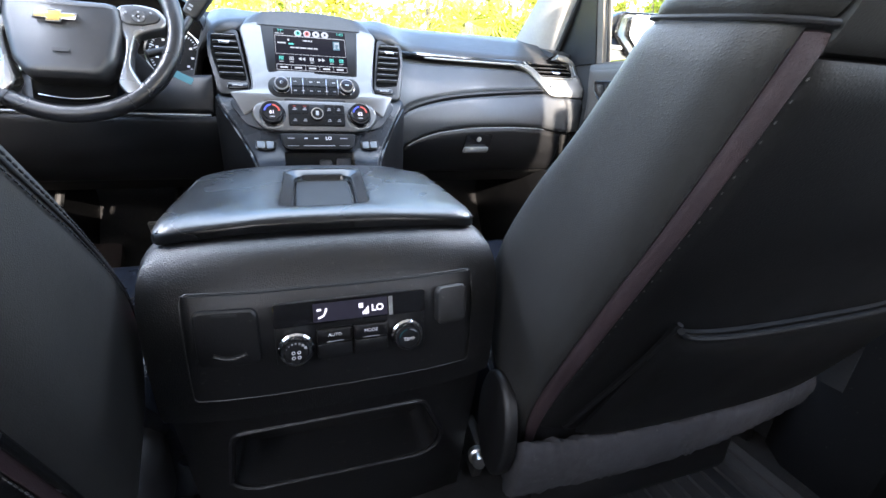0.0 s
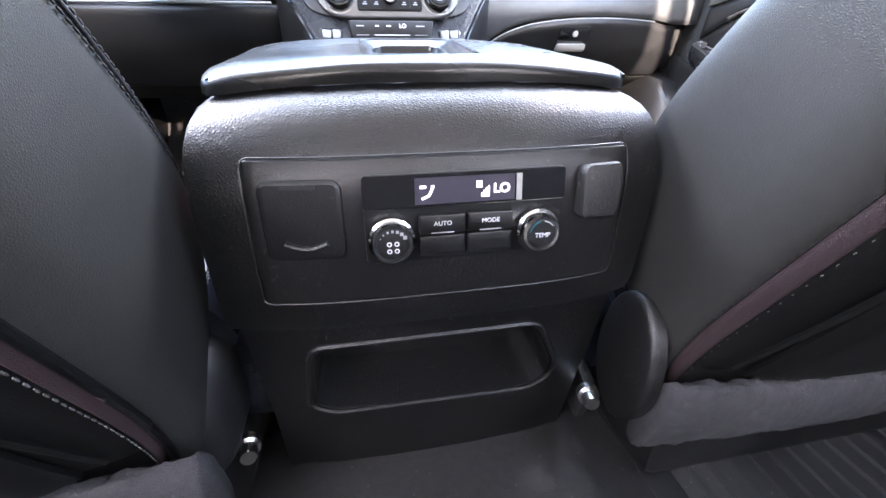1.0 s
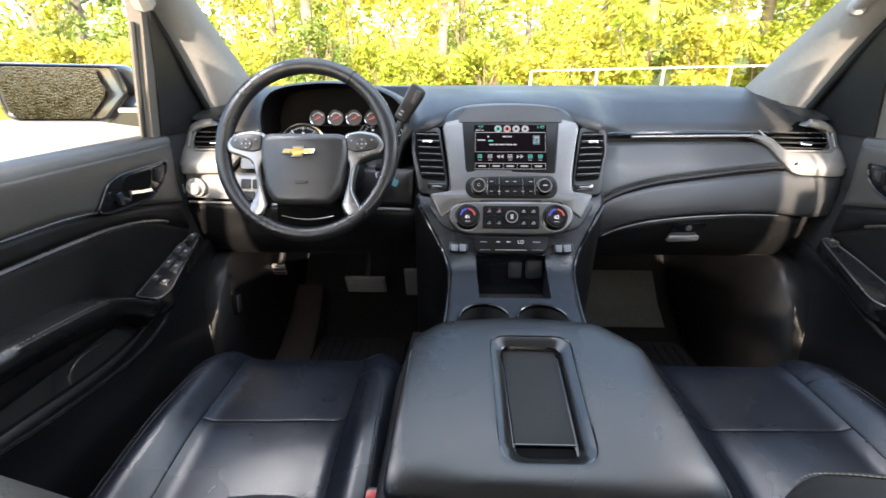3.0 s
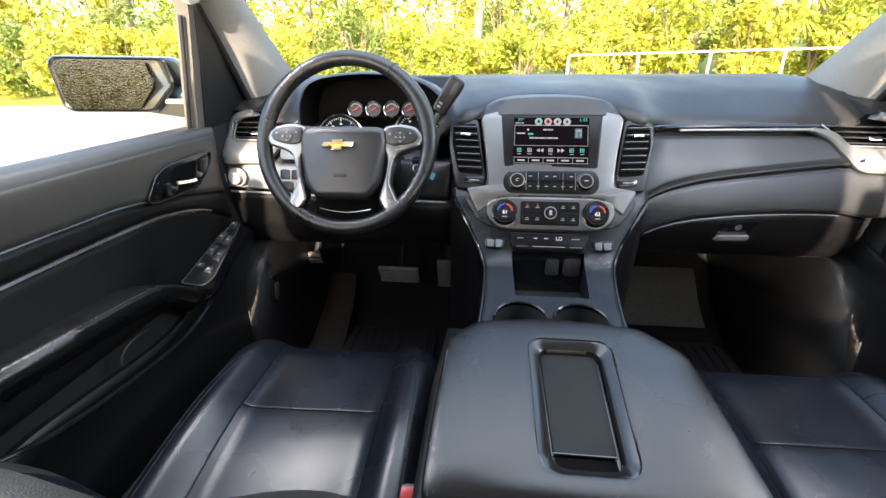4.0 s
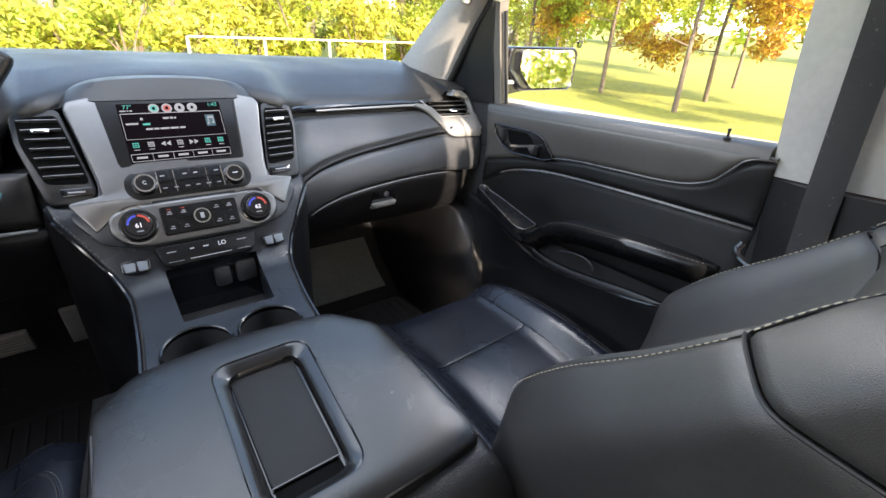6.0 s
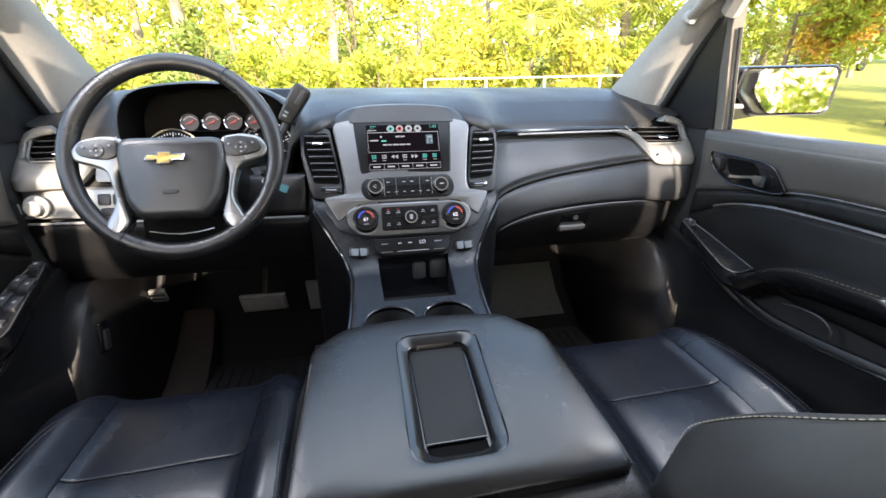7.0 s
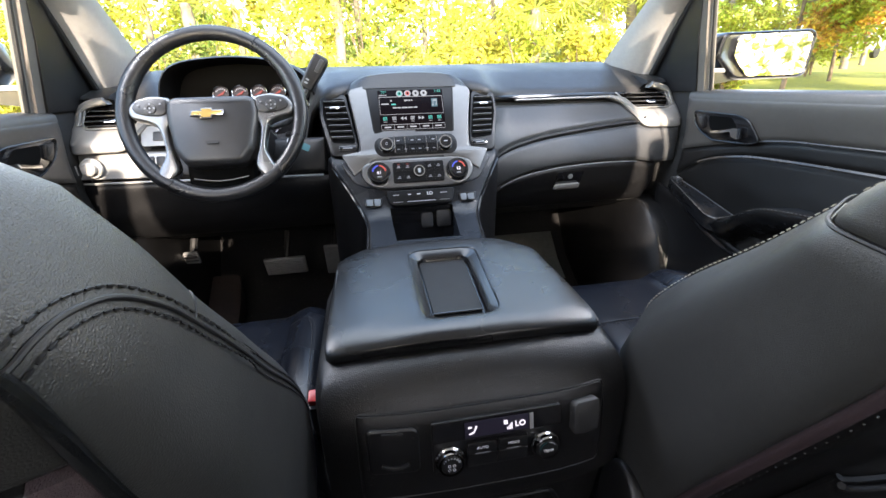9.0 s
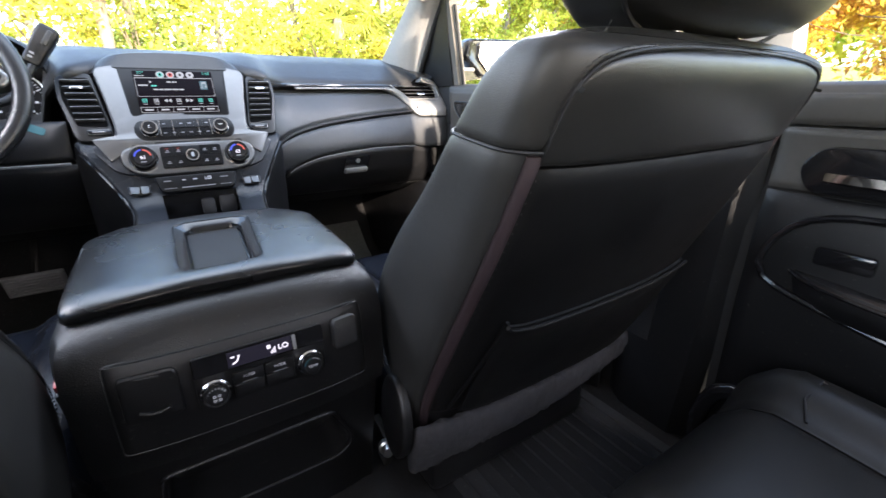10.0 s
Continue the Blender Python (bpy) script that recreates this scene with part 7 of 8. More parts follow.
    part("handle", loft(bmesh.new(), [[D(y, z + h, w0 + 0.003), D(y, z + h, w0 + 0.009), D(y, z - h, w0 + 0.010), D(y, z - h, w0 + 0.003)] for y, z, h, w0 in ((1.022, 0.731, 0.003, 0.007), (0.99, 0.735, 0.0030, 0.012), (0.952, 0.742, 0.0032, 0.016), (0.946, 0.742, 0.0045, 0.017), (0.941, 0.738, 0.0105, 0.017), (0.926, 0.736, 0.0125, 0.016), (0.920, 0.735, 0.011, 0.012))]), CHROME, bowl, "chrome door handle", angle=30)
    lockp = part("lock_switch", prism(bmesh.new(), softened([(1.046, 0.742), (1.050, 0.772), (1.080, 0.774), (1.074, 0.748), (1.060, 0.736)], 0.004), DW, 0.008, 0.014, 0.002), PLASTIC, bowl, "small lock switch", angle=30)
    part("switch_face", prism(bmesh.new(), softened([(1.054, 0.746), (1.057, 0.768), (1.072, 0.769), (1.067, 0.750)], 0.003), DW, 0.012, 0.0165, 0.002), PLASTIC_SOFT, lockp, angle=30)
    part("bowl_ring", tube(bmesh.new(), [D(u, v, 0.010) for u, v in ring], 0.0019, 6, closed=True), POD_GLOSS, bowl, "raised ring round the handle")
    if side > 0:
        part("lock_pin", lathe(bmesh.new(), [(0.007, 0), (0.007, 0.003), (0.0025, 0.005), (0.0025, 0.014), (0.0035, 0.018), (0, 0.020)], Matrix.Translation((side * 0.805, 0.50, 0.834)), 16), PLASTIC, th, "black lock pin")
    part("pocket_pull", tube(bmesh.new(), spline([Vector((side * 0.762, y, z)) for y, z in ((0.79, 0.502), (0.75, 0.512), (0.71, 0.512), (0.690, 0.500), (0.688, 0.482))], 14), 0.0028, 6), PLASTIC, th, "pull cup edge")
    # window frame post, sail panel
    post = [[Vector((side * x, y + dy, z)) for dy in (-0.012, 0.016)] + [Vector((side * (x + 0.03), y + dy, z)) for dy in (0.016, -0.012)] for x, y, z in ((0.803, 1.105, 0.825), (0.780, 1.10, 0.95), (0.755, 1.09, 1.06), (0.74, 1.075, 1.11))]
    part("window_post", loft(bmesh.new(), post), POST, th, "grey window frame post", angle=30)
    sail = [[Vector((side * 0.797, 1.118, 0.832)), Vector((side * 0.80, 1.42, 0.83)), Vector((side * 0.83, 1.42, 0.83)), Vector((side * 0.83, 1.118, 0.832))], [Vector((side * 0.772, 1.112, 0.97)), Vector((side * 0.785, 1.29, 0.96)), Vector((side * 0.81, 1.29, 0.96)), Vector((side * 0.80, 1.112, 0.97))], [Vector((side * 0.748, 1.09, 1.085)), Vector((side * 0.757, 1.165, 1.085)), Vector((side * 0.785, 1.165, 1.085)), Vector((side * 0.78, 1.09, 1.085))]]
    part("sail_panel", loft(bmesh.new(), sail), PLASTIC, th, "matt black sail panel ahead of the window", angle=30)
    part("front_filler", newbox((side * 0.835, 1.25, 0.77), (0.06, 0.24, 0.13), 0.01), DARK, th)
    frame_top = spline([Vector((side * 0.745, 1.08, 1.095)), Vector((side * 0.70, 0.95, 1.19)), Vector((side * 0.68, 0.75, 1.25)), Vector((side * 0.675, 0.36, 1.275))], 16)
    part("window_frame", tube(bmesh.new(), frame_top, 0.022, 8), PILLAR, th, "grey upper window frame")
    part("window_seal", tube(bmesh.new(), [Vector((side * (x + 0.012), y - 0.012, z)) for x, y, z in ((0.803, 1.095, 0.83), (0.780, 1.09, 0.95), (0.755, 1.08, 1.06))], 0.005, 6), DARK, th)
    bm = loft(bmesh.new(), [[Vector((side * 0.82, y, 0.82)), Vector((side * 0.79, min(y, 1.09), 0.96)), Vector((side * 0.74, min(y, 1.06), 1.10)), Vector((side * 0.685, min(y, 0.80), 1.26))] for y in (0.30, 0.6, 0.9, 1.095)], False)
    pane = part("pane", bm, GLASS, th, "clear side window glass")
    pane.visible_shadow = False
    return th


front_door(1, "front_door_right")
front_door(-1, "front_door_left")


def middle_pillar(side):
    th = thing("middle_pillar", "pillar trim, light grey above and black below", "pillar trim", (side * 0.8, 0.3, 0.1), "middle pillars")
    up = [[Vector((side * x0, y0, z)), Vector((side * (x0 - 0.008), y0 - 0.05, z)), Vector((side * (x0 - 0.008), y1 + 0.03, z)), Vector((side * x0, y1, z)), Vector((side * (x0 + 0.05), y1, z)), Vector((side * (x0 + 0.05), y0, z))] for x0, y0, y1, z in ((0.806, 0.415, 0.17, 0.785), (0.797, 0.43, 0.19, 0.95), (0.757, 0.43, 0.20, 1.12), (0.69, 0.43, 0.20, 1.29))]
    part("upper_trim", loft(bmesh.new(), up), PILLAR, th, "light grey upper pillar trim", angle=35)
    dn = [[Vector((side * x0, y0, z)), Vector((side * (x0 - 0.03), y0 - 0.05, z)), Vector((side * (x0 - 0.03), y1 + 0.03, z)), Vector((side * x0, y1, z)), Vector((side * 0.86, y1, z)), Vector((side * 0.86, y0, z))] for x0, y0, y1, z in ((0.80, 0.40, 0.20, 0.08), (0.80, 0.39, 0.18, 0.40), (0.805, 0.40, 0.175, 0.65), (0.804, 0.412, 0.172, 0.783))]
    part("lower_trim", loft(bmesh.new(), dn), PLASTIC, th, "black lower pillar trim", angle=35)
    return th


for side in (-1, 1):
    middle_pillar(side)
belt = thing("seat_belt", "black seat belt running down the pillar to its anchor", "seat belt", (0.745, 0.3, 0.3))
pts = spline([(0.70, 0.335, 1.20), (0.758, 0.335, 0.95), (0.763, 0.325, 0.72), (0.742, 0.31, 0.50), (0.75, 0.32, 0.30)], 20)
part("webbing", loft(bmesh.new(), [[p + Vector((0, 0.023, 0)), p + Vector((-0.002, 0.0, 0)), p + Vector((0, -0.023, 0)), p + Vector((0.002, -0.023, 0)), p + Vector((0.002, 0.023, 0))] for p in pts]), RUBBER, belt, "black belt webbing")
part("guide", tube(bmesh.new(), spline([(0.752, 0.405, 0.672), (0.745, 0.41, 0.655), (0.735, 0.38, 0.640), (0.728, 0.345, 0.636)], 10), 0.006, 8), GLOSS, belt, "black belt guide loop")


# ---- rear right door ----
def rear_door(side, name):
    th = thing(name, "dark rear door trim with handle bowl and armrest", "car door", (side * 0.82, -0.2, 0.1), "rear doors")
    o = -side
    D = lambda y, z, w=0.0: Vector((side * (door_x(z) - w - 0.005), y, z))
    Y0, Y1 = -0.60, 0.165
    part("shell", loft(bmesh.new(), [[Vector((side * (door_x(z) + 0.012), Y0, z)), Vector((side * (door_x(z) + 0.012), Y1 + 0.02, z)), Vector((side * 0.90, Y1 + 0.02, z)), Vector((side * 0.90, Y0, z))] for z in (0.06, 0.3, 0.45, 0.58, 0.66, 0.74, 0.81)]), DARK, th, "black inner door shell")
    part("upper_panel", patch(bmesh.new(), lambda y, z: D(y, z, 0.004), Y0, Y1, 0.762, 0.812, 16, 8, 0.004, 0.01, 0.01, out=o), PLASTIC_DOOR, th, "dark vinyl upper door panel")
    part("sill", loft(bmesh.new(), [[Vector((side * 0.788, y, 0.805)), Vector((side * 0.792, y, 0.818)), Vector((side * 0.80, y, 0.824)), Vector((side * 0.835, y, 0.826)), Vector((side * 0.84, y, 0.80))] for y in (Y0, -0.2, Y1)]), PLASTIC_DOOR, th, "dark window sill", angle=60)
    part("middle_panel", patch(bmesh.new(), lambda y, z: D(y, z, 0.0), Y0, Y1, 0.66, 0.757, 16, 8, 0.005, 0.01, 0.01, out=o), PLASTIC_DOOR, th, "dark vinyl door band")
    part("lower_panel", patch(bmesh.new(), lambda y, z: D(y, z, 0.0), Y0, Y1, 0.09, 0.655, 16, 14, 0.006, 0.014, 0.01, out=o), PLASTIC, th, "black lower door panel")
    part("insert_edge", tube(bmesh.new(), spline([D(y, z, 0.010) for y, z in ((-0.5, 0.632), (-0.10, 0.634), (0.04, 0.632), (0.10, 0.612), (0.130, 0.575), (0.140, 0.535), (0.125, 0.508), (0.06, 0.486), (-0.1, 0.455), (-0.4, 0.42))], 50), 0.006, 8), GLOSS, th, "gloss black insert surround")
    bowl = part("handle_bowl", prism(bmesh.new(), softened([(-0.20, 0.735), (0.10, 0.732), (0.128, 0.700), (0.11, 0.660), (-0.20, 0.662)], 0.02, 5), lambda u, v, w: D(u, v, w), -0.01, 0.010, 0.004), GLOSS, th, "gloss black handle surround", angle=40)
    part("handle", loft(bmesh.new(), [[D(y, 0.686, w + 0.004), D(y, 0.694, w + 0.010), D(y, 0.682, w + 0.012), D(y, 0.678, w + 0.004)] for y, w in ((0.088, 0.008), (0.05, 0.016), (0.0, 0.02), (-0.05, 0.018))]), CHROME, bowl, "chrome door handle", angle=60)
    path = [(0.10, 0.525, 0.01), (0.06, 0.52, 0.04), (-0.05, 0.51, 0.055), (-0.25, 0.50, 0.06), (-0.5, 0.495, 0.05)]
    rings = [[Vector((side * 0.80, y, z + 0.012)), Vector((side * (0.795 - w * 0.9), y, z + 0.010)), Vector((side * (0.795 - w), y, z - 0.006)), Vector((side * (0.795 - w * 0.7), y, z - 0.04)), Vector((side * 0.80, y, z - 0.05))] for y, z, w in spline(path, 20)]
    rest = part("armrest", loft(bmesh.new(), rings), PLASTIC, th, "black armrest", angle=50)
    part("armrest_strip", tube(bmesh.new(), [Vector((side * (0.793 - w), y, z + 0.004)) for y, z, w in spline(path, 20)], 0.004, 8), GLOSS, rest, "gloss strip")
    part("pull_cup", newbox((side * 0.782, 0.035, 0.565), (0.02, 0.075, 0.030), 0.006), GLOSS, th, "gloss pull cup")
    part("pillar_cover", tube(bmesh.new(), spline([Vector((side * 0.75, 0.155, 0.09)), Vector((side * 0.745, 0.165, 0.20)), Vector((side * 0.745, 0.135, 0.275)), Vector((side * 0.745, 0.06, 0.285)), Vector((side * 0.745, 0.0, 0.24))], 24), 0.016, 10), GLOSS, th, "gloss black speaker pod edge")
    bm = loft(bmesh.new(), [[Vector((side * 0.82, y, 0.815)), Vector((side * 0.79, y, 0.96)), Vector((side * 0.74, y, 1.10)), Vector((side * 0.685, y, 1.27))] for y in (-0.55, -0.2, 0.19)], False)
    pane = part("pane", bm, GLASS, th, "clear side window glass")
    pane.visible_shadow = False
    return th


rear_door(1, "rear_door_right")
rear_door(-1, "rear_door_left")


# ---- outside mirrors ----
def door_mirror(side):
    th = thing("door_mirror", "black outside mirror with a wet mirror glass" if side < 0 else "black outside mirror with clear mirror glass", "door mirror", (side * 0.90, 1.18, 0.86), "outside mirrors")
    x0, x1 = 0.885, 1.175
    n = Vector((-side * 0.10, -1, 0.0))
    m = Matrix.Translation((side * (x0 + x1) / 2, 1.155, 0.925)) @ towards(n)
    out = softened([(-0.150, -0.004), (-0.138, 0.058), (0.130, 0.064), (0.146, 0.05), (0.140, -0.052), (0.120, -0.064), (-0.085, -0.066)], 0.014, 5)
    f = lambda u, v, w: m @ Vector((u * side, v, w))
    ring = lambda k, w, g=0.0: [f(u * k + g, v * k, w) for u, v in out]
    part("housing", loft(bmesh.new(), [ring(0.88, 0.003), ring(0.95, 0.010), ring(0.985, 0.007), ring(1.0, 0.0), ring(1.03, -0.03), ring(0.96, -0.07), ring(0.75, -0.11, 0.01), ring(0.35, -0.13, 0.01)]), CARPAINT, th, "gloss black mirror housing", angle=40)
    pane = lambda k, w: [f(u * k * 0.88 + 0.016, v * k, w) for u, v in out]
    part("glass", loft(bmesh.new(), [pane(0.87, 0.004), pane(0.87, 0.0115), pane(0.02, 0.0115)]), MIRROR_WET if side < 0 else MIRROR, th, "mirror glass", smooth=False)
    part("arm", loft(bmesh.new(), [[Vector((side * x, y, z + dz)) for y, dz in ((1.17, 0.016), (1.24, 0.016), (1.24, -0.022), (1.17, -0.022))] for x, z in ((0.82, 0.865), (0.88, 0.868), (0.97, 0.88))]), CARPAINT, th, "black mirror arm", angle=30)
    part("arm_strip", newbox((side * 0.87, 1.166, 0.885), (0.10, 0.01, 0.012), 0.003), SILVER_PAINT, th, "grey strip on the mirror arm")
    return th


for side in (-1, 1):
    door_mirror(side)

# door sills and kick panels in the footwells
for side in (-1, 1):
    bm = bmesh.new()
    k = 0.35 if side < 0 else 0.6
    loft(bm, [[Vector((side * 0.80, y, z1)), Vector((side * (0.750 - k * d), y, z1)), Vector((side * (0.742 - k * d), y, z1 - 0.012)), Vector((side * (0.726 - k * d), y, z0 + 0.6 * (z1 - z0))), Vector((side * (0.720 - k * d), y, z0)), Vector((side * 0.80, y, z0))] for y, z0, z1, d in ((0.45, 0.05, 0.15, 0), (1.0, 0.05, 0.16, 0), (1.06, 0.05, 0.30, 0.008), (1.11, 0.05, 0.44, 0.022), (1.17, 0.05, 0.50, 0.034), (1.30, 0.06, 0.52, 0.042), (1.45, 0.07, 0.54, 0.05), (1.70, 0.08, 0.55, 0.06))])
    kp = thing("kick_panel", "black plastic kick panel and door sill", "trim", (side * 0.76, 1.1, 0.06), "kick panels")
    part("panel", bm, PLASTIC, kp, angle=40)
    if side < 0:
        part("release_frame", newbox((-0.722, 1.15, 0.385), (0.010, 0.034, 0.075), 0.003, rot=turned("X", -12)), GLOSS, kp, "gloss black release frame")
        part("release_lever", newbox((-0.716, 1.15, 0.378), (0.008, 0.020, 0.048), 0.003, rot=turned("X", -12)), PLASTIC_SOFT, kp, "dark release lever")
    part("sill_plate", newbox((side * 0.772, 0.75, 0.152), (0.045, 0.56, 0.006), 0.002), SILVER_DARK, kp, "dull metal sill plate")
rest = thing("footrest", "worn brown-black carpeted footrest beside the pedals", "footrest", (-0.65, 1.35, 0.08))
part("ramp", loft(bmesh.new(), [[Vector((x0, y, 0.06)), Vector((x0, y, z)), Vector((x0 + 0.012, y, z + 0.010)), Vector((x1 - 0.012, y, z + 0.008)), Vector((x1, y, z)), Vector((x1, y, 0.06))] for y, z, x0, x1 in ((1.10, 0.070, -0.705, -0.60), (1.20, 0.080, -0.710, -0.59), (1.32, 0.105, -0.712, -0.595), (1.44, 0.160, -0.712, -0.60), (1.54, 0.23, -0.710, -0.61))]), FOOT_CARPET, rest, "carpeted ramp", angle=50)
# pedals
def pedal_thing(name, label, c, size, tilt, ribs):
    th = thing(name, label, "pedal", (c[0], c[1], c[2]))
    rot = turned("X", tilt)
    part("pad", newbox(c, (size[0], 0.014, size[1]), 0.005, 3, rot), PEDAL, th)
    m = Matrix.Translation(c) @ rot
    for k in range(ribs):
        u = -size[1] / 2 + size[1] * (k + 1) / (ribs + 1)
        part("rib", newbox(m @ Vector((0, -0.0085, u)), (size[0] * 0.86, 0.004, size[1] / (ribs + 1) * 0.45), 0.001, 1, rot), PEDAL if ribs > 3 else RUBBER, th)
    part("arm", tube(bmesh.new(), spline([Vector(c) + Vector((0.0, 0.01, 0)), Vector(c) + Vector((0.01, 0.06, 0.10)), Vector(c) + Vector((0.02, 0.16, 0.26))], 8), 0.011, 8), DARK, th, "black steel pedal arm")
    return th


pedal_thing("brake_pedal", "wide grey rubber brake pedal with ribs", (-0.42, 1.42, 0.305), (0.135, 0.075), 25, 6)
pedal_thing("accelerator_pedal", "tall black rubber accelerator pedal", (-0.262, 1.43, 0.310), (0.055, 0.125), 20, 0)
pedal_thing("parking_brake_pedal", "small parking brake pedal with a grey pad", (-0.690, 1.38, 0.376), (0.044, 0.044), 20, 2)


# floor mats with raised ribs
def floor_mat(x0, x1, y0, y1, z, label, across):
    th = thing("floor_mat", label, "floor mat", ((x0 + x1) / 2, (y0 + y1) / 2, z), "floor mats")
    out = softened([(x0, y0), (x1, y0), (x1, y1), (x0, y1)], 0.04)
    part("sheet", prism(bmesh.new(), out, lambda u, v, w: Vector((u, v, z + w)), 0.0, 0.008, 0.003), RUBBER, th, "black rubber sheet", angle=30)
    n = int((x1 - x0 - 0.06) / 0.03)
    for k in range(n + 1):
        x = x0 + 0.03 + (x1 - x0 - 0.06) * k / n
        part("rib", loft(bmesh.new(), [[Vector((x - 0.004, y, z + 0.007)), Vector((x - 0.002, y, z + 0.0125)), Vector((x + 0.002, y, z + 0.0125)), Vector((x + 0.004, y, z + 0.007))] for y in (y0 + 0.03, y1 - 0.03)]), RUBBER, th, angle=30)
    return th


floor_mat(0.27, 0.70, -0.05, 0.46, 0.116, "black ribbed rubber mat in the rear footwell", True)
floor_mat(-0.70, -0.31, -0.05, 0.46, 0.116, "black ribbed rubber mat behind the driver", True)
floor_mat(-0.66, -0.29, 0.95, 1.42, 0.085, "black rubber mat in the driver's footwell", True)
floor_mat(0.25, 0.66, 0.95, 1.42, 0.085, "black rubber mat in the passenger's footwell", True)
TUNNEL_MAT = surface_mat("vinyl tunnel mat", (0.036, 0.035, 0.035), 0.6, grain=0.35, grain_scale=300, vary=0.25, dust=0.2)
rows = []
for i in range(15):
    y = -0.1 + 0.60 * i / 14
    rows.append([Vector((x, y + dy, 0.1735 + dz + 0.006 * noise.noise(Vector((x * 8, y * 8, 0))))) for x, dz, dy in ((-0.25, -0.055, 0), (-0.21, -0.03, 0), (-0.17, -0.008, 0), (-0.10, 0.0, 0), (0.0, 0.002, 0), (0.07, 0, 0), (0.13, -0.006, 0), (0.17, -0.025, 0), (0.21, -0.045, 0), (0.25, -0.055, 0))])
bm = loft(bmesh.new(), rows, False)
bmesh.ops.solidify(bm, geom=bm.faces, thickness=-0.008)
solo("tunnel_mat", bm, TUNNEL_MAT, "grey-black vinyl mat over the floor tunnel", "floor mat", angle=60)
# grey felt on the passenger toe board
FELT = surface_mat("grey felt", (0.21, 0.225, 0.215), 0.9, grain=0.6, grain_scale=500, grain_kind="noise", vary=0.2)
bm = loft(bmesh.new(), [[Vector((x, y, z)) for x in (0.23, 0.43, 0.63)] for y, z in ((1.46, 0.125), (1.54, 0.175), (1.63, 0.27))], False)
bmesh.ops.solidify(bm, geom=bm.faces, thickness=0.006)
solo("toe_board_pad", bm, FELT, "grey felt pad on the passenger toe board", "pad", angle=60)
# ---- outside: lot, lawn, thicket ----
UPHILL = 0.078     # the ground climbs ahead of the car
SIDEHILL = 0.02


def ground_z(x, y):
    return -0.62 + UPHILL * y + SIDEHILL * x


def ground_mat(name, base, other, scale, bumpy):
    m = surface_mat(name, base, 0.95, vary=0.35, patch_scale=scale, grain=bumpy, grain_scale=40, grain_kind="noise")
    return m


GRASS = ground_mat("sunlit grass", (0.25, 0.25, 0.035), None, 0.5, 1.0)
LOT = ground_mat("pale sandy lot", (0.36, 0.32, 0.26), None, 0.4, 0.5)
bm = bmesh.new()
loft(bm, [[Vector((x, y, ground_z(x, y))) for x in (-900, -60, -20, 0, 20, 60, 900)] for y in (-600, -40, -10, 0, 10, 20, 40, 900)], False)
solo("ground", bm, GRASS, "sunlit grass ground reaching to the horizon", "ground", kind="structure")
bm = loft(bmesh.new(), [[Vector((x, y, ground_z(x, y) + 0.012)) for x in (-40, -20, -6, 2.2)] for y in (-16, -6, 0, 6, 10.5)], False)
solo("road", bm, LOT, "pale sandy parking lot beside and ahead of the car", "parking lot", kind="structure")
bm = loft(bmesh.new(), [[Vector((lerp(2.2, 10.2 - 0.42 * y, k / 3), y, ground_z(lerp(2.2, 10.2 - 0.42 * y, k / 3), y) + 0.010)) for k in range(4)] for y in (-16, -6, 0, 3, 6, 9, 10.5)], False)
solo("pavement", bm, LOT, "pale concrete strip between lot and lawn", "pavement", kind="structure")


def leaves(bm, c, r, n, size, rng, squash=0.8, droop=0.0):
    """n small leaves scattered through an uneven clump."""
    for _ in range(n):
        d = Vector((rng.gauss(0, 1), rng.gauss(0, 1), rng.gauss(0, 1))).normalized()
        k = rng.random() ** 0.45
        wob = 0.72 + 0.5 * noise.noise(d * 2.1 + c * 0.7)
        p = c + Vector((d.x * r * k * wob, d.y * r * k * wob, d.z * r * squash * k * wob))
        a = Vector((rng.gauss(0, 1), rng.gauss(0, 1), rng.gauss(0, 1) - droop)).normalized()
        b = a.cross(Vector((rng.gauss(0, 1), rng.gauss(0, 1), rng.gauss(0, 1)))).normalized()
        s = size * rng.uniform(0.6, 1.4)
        vs = [bm.verts.new(p - a * s), bm.verts.new(p + b * s * 0.38), bm.verts.new(p + a * s), bm.verts.new(p - b * s * 0.38)]
        bm.faces.new(vs)


LEAF_A = leaf_mat("fresh green leaves", (0.33, 0.38, 0.05), 0.4)
LEAF_B = leaf_mat("yellow green leaves", (0.45, 0.46, 0.07), 0.4)
LEAF_C = leaf_mat("dark green leaves", (0.17, 0.23, 0.05))
LEAF_D = leaf_mat("russet leaves", (0.52, 0.33, 0.05))
LEAF_E = leaf_mat("dry brown leaves", (0.28, 0.19, 0.09))
BARK = surface_mat("pale grey bark", (0.20, 0.17, 0.13), 0.95, vary=0.4, patch_scale=6, grain=1.0, grain_scale=30, grain_kind="noise")
TWIG = surface_mat("twig bark", (0.16, 0.12, 0.09), 0.95, vary=0.4, patch_scale=12)
rng = random.Random(7)


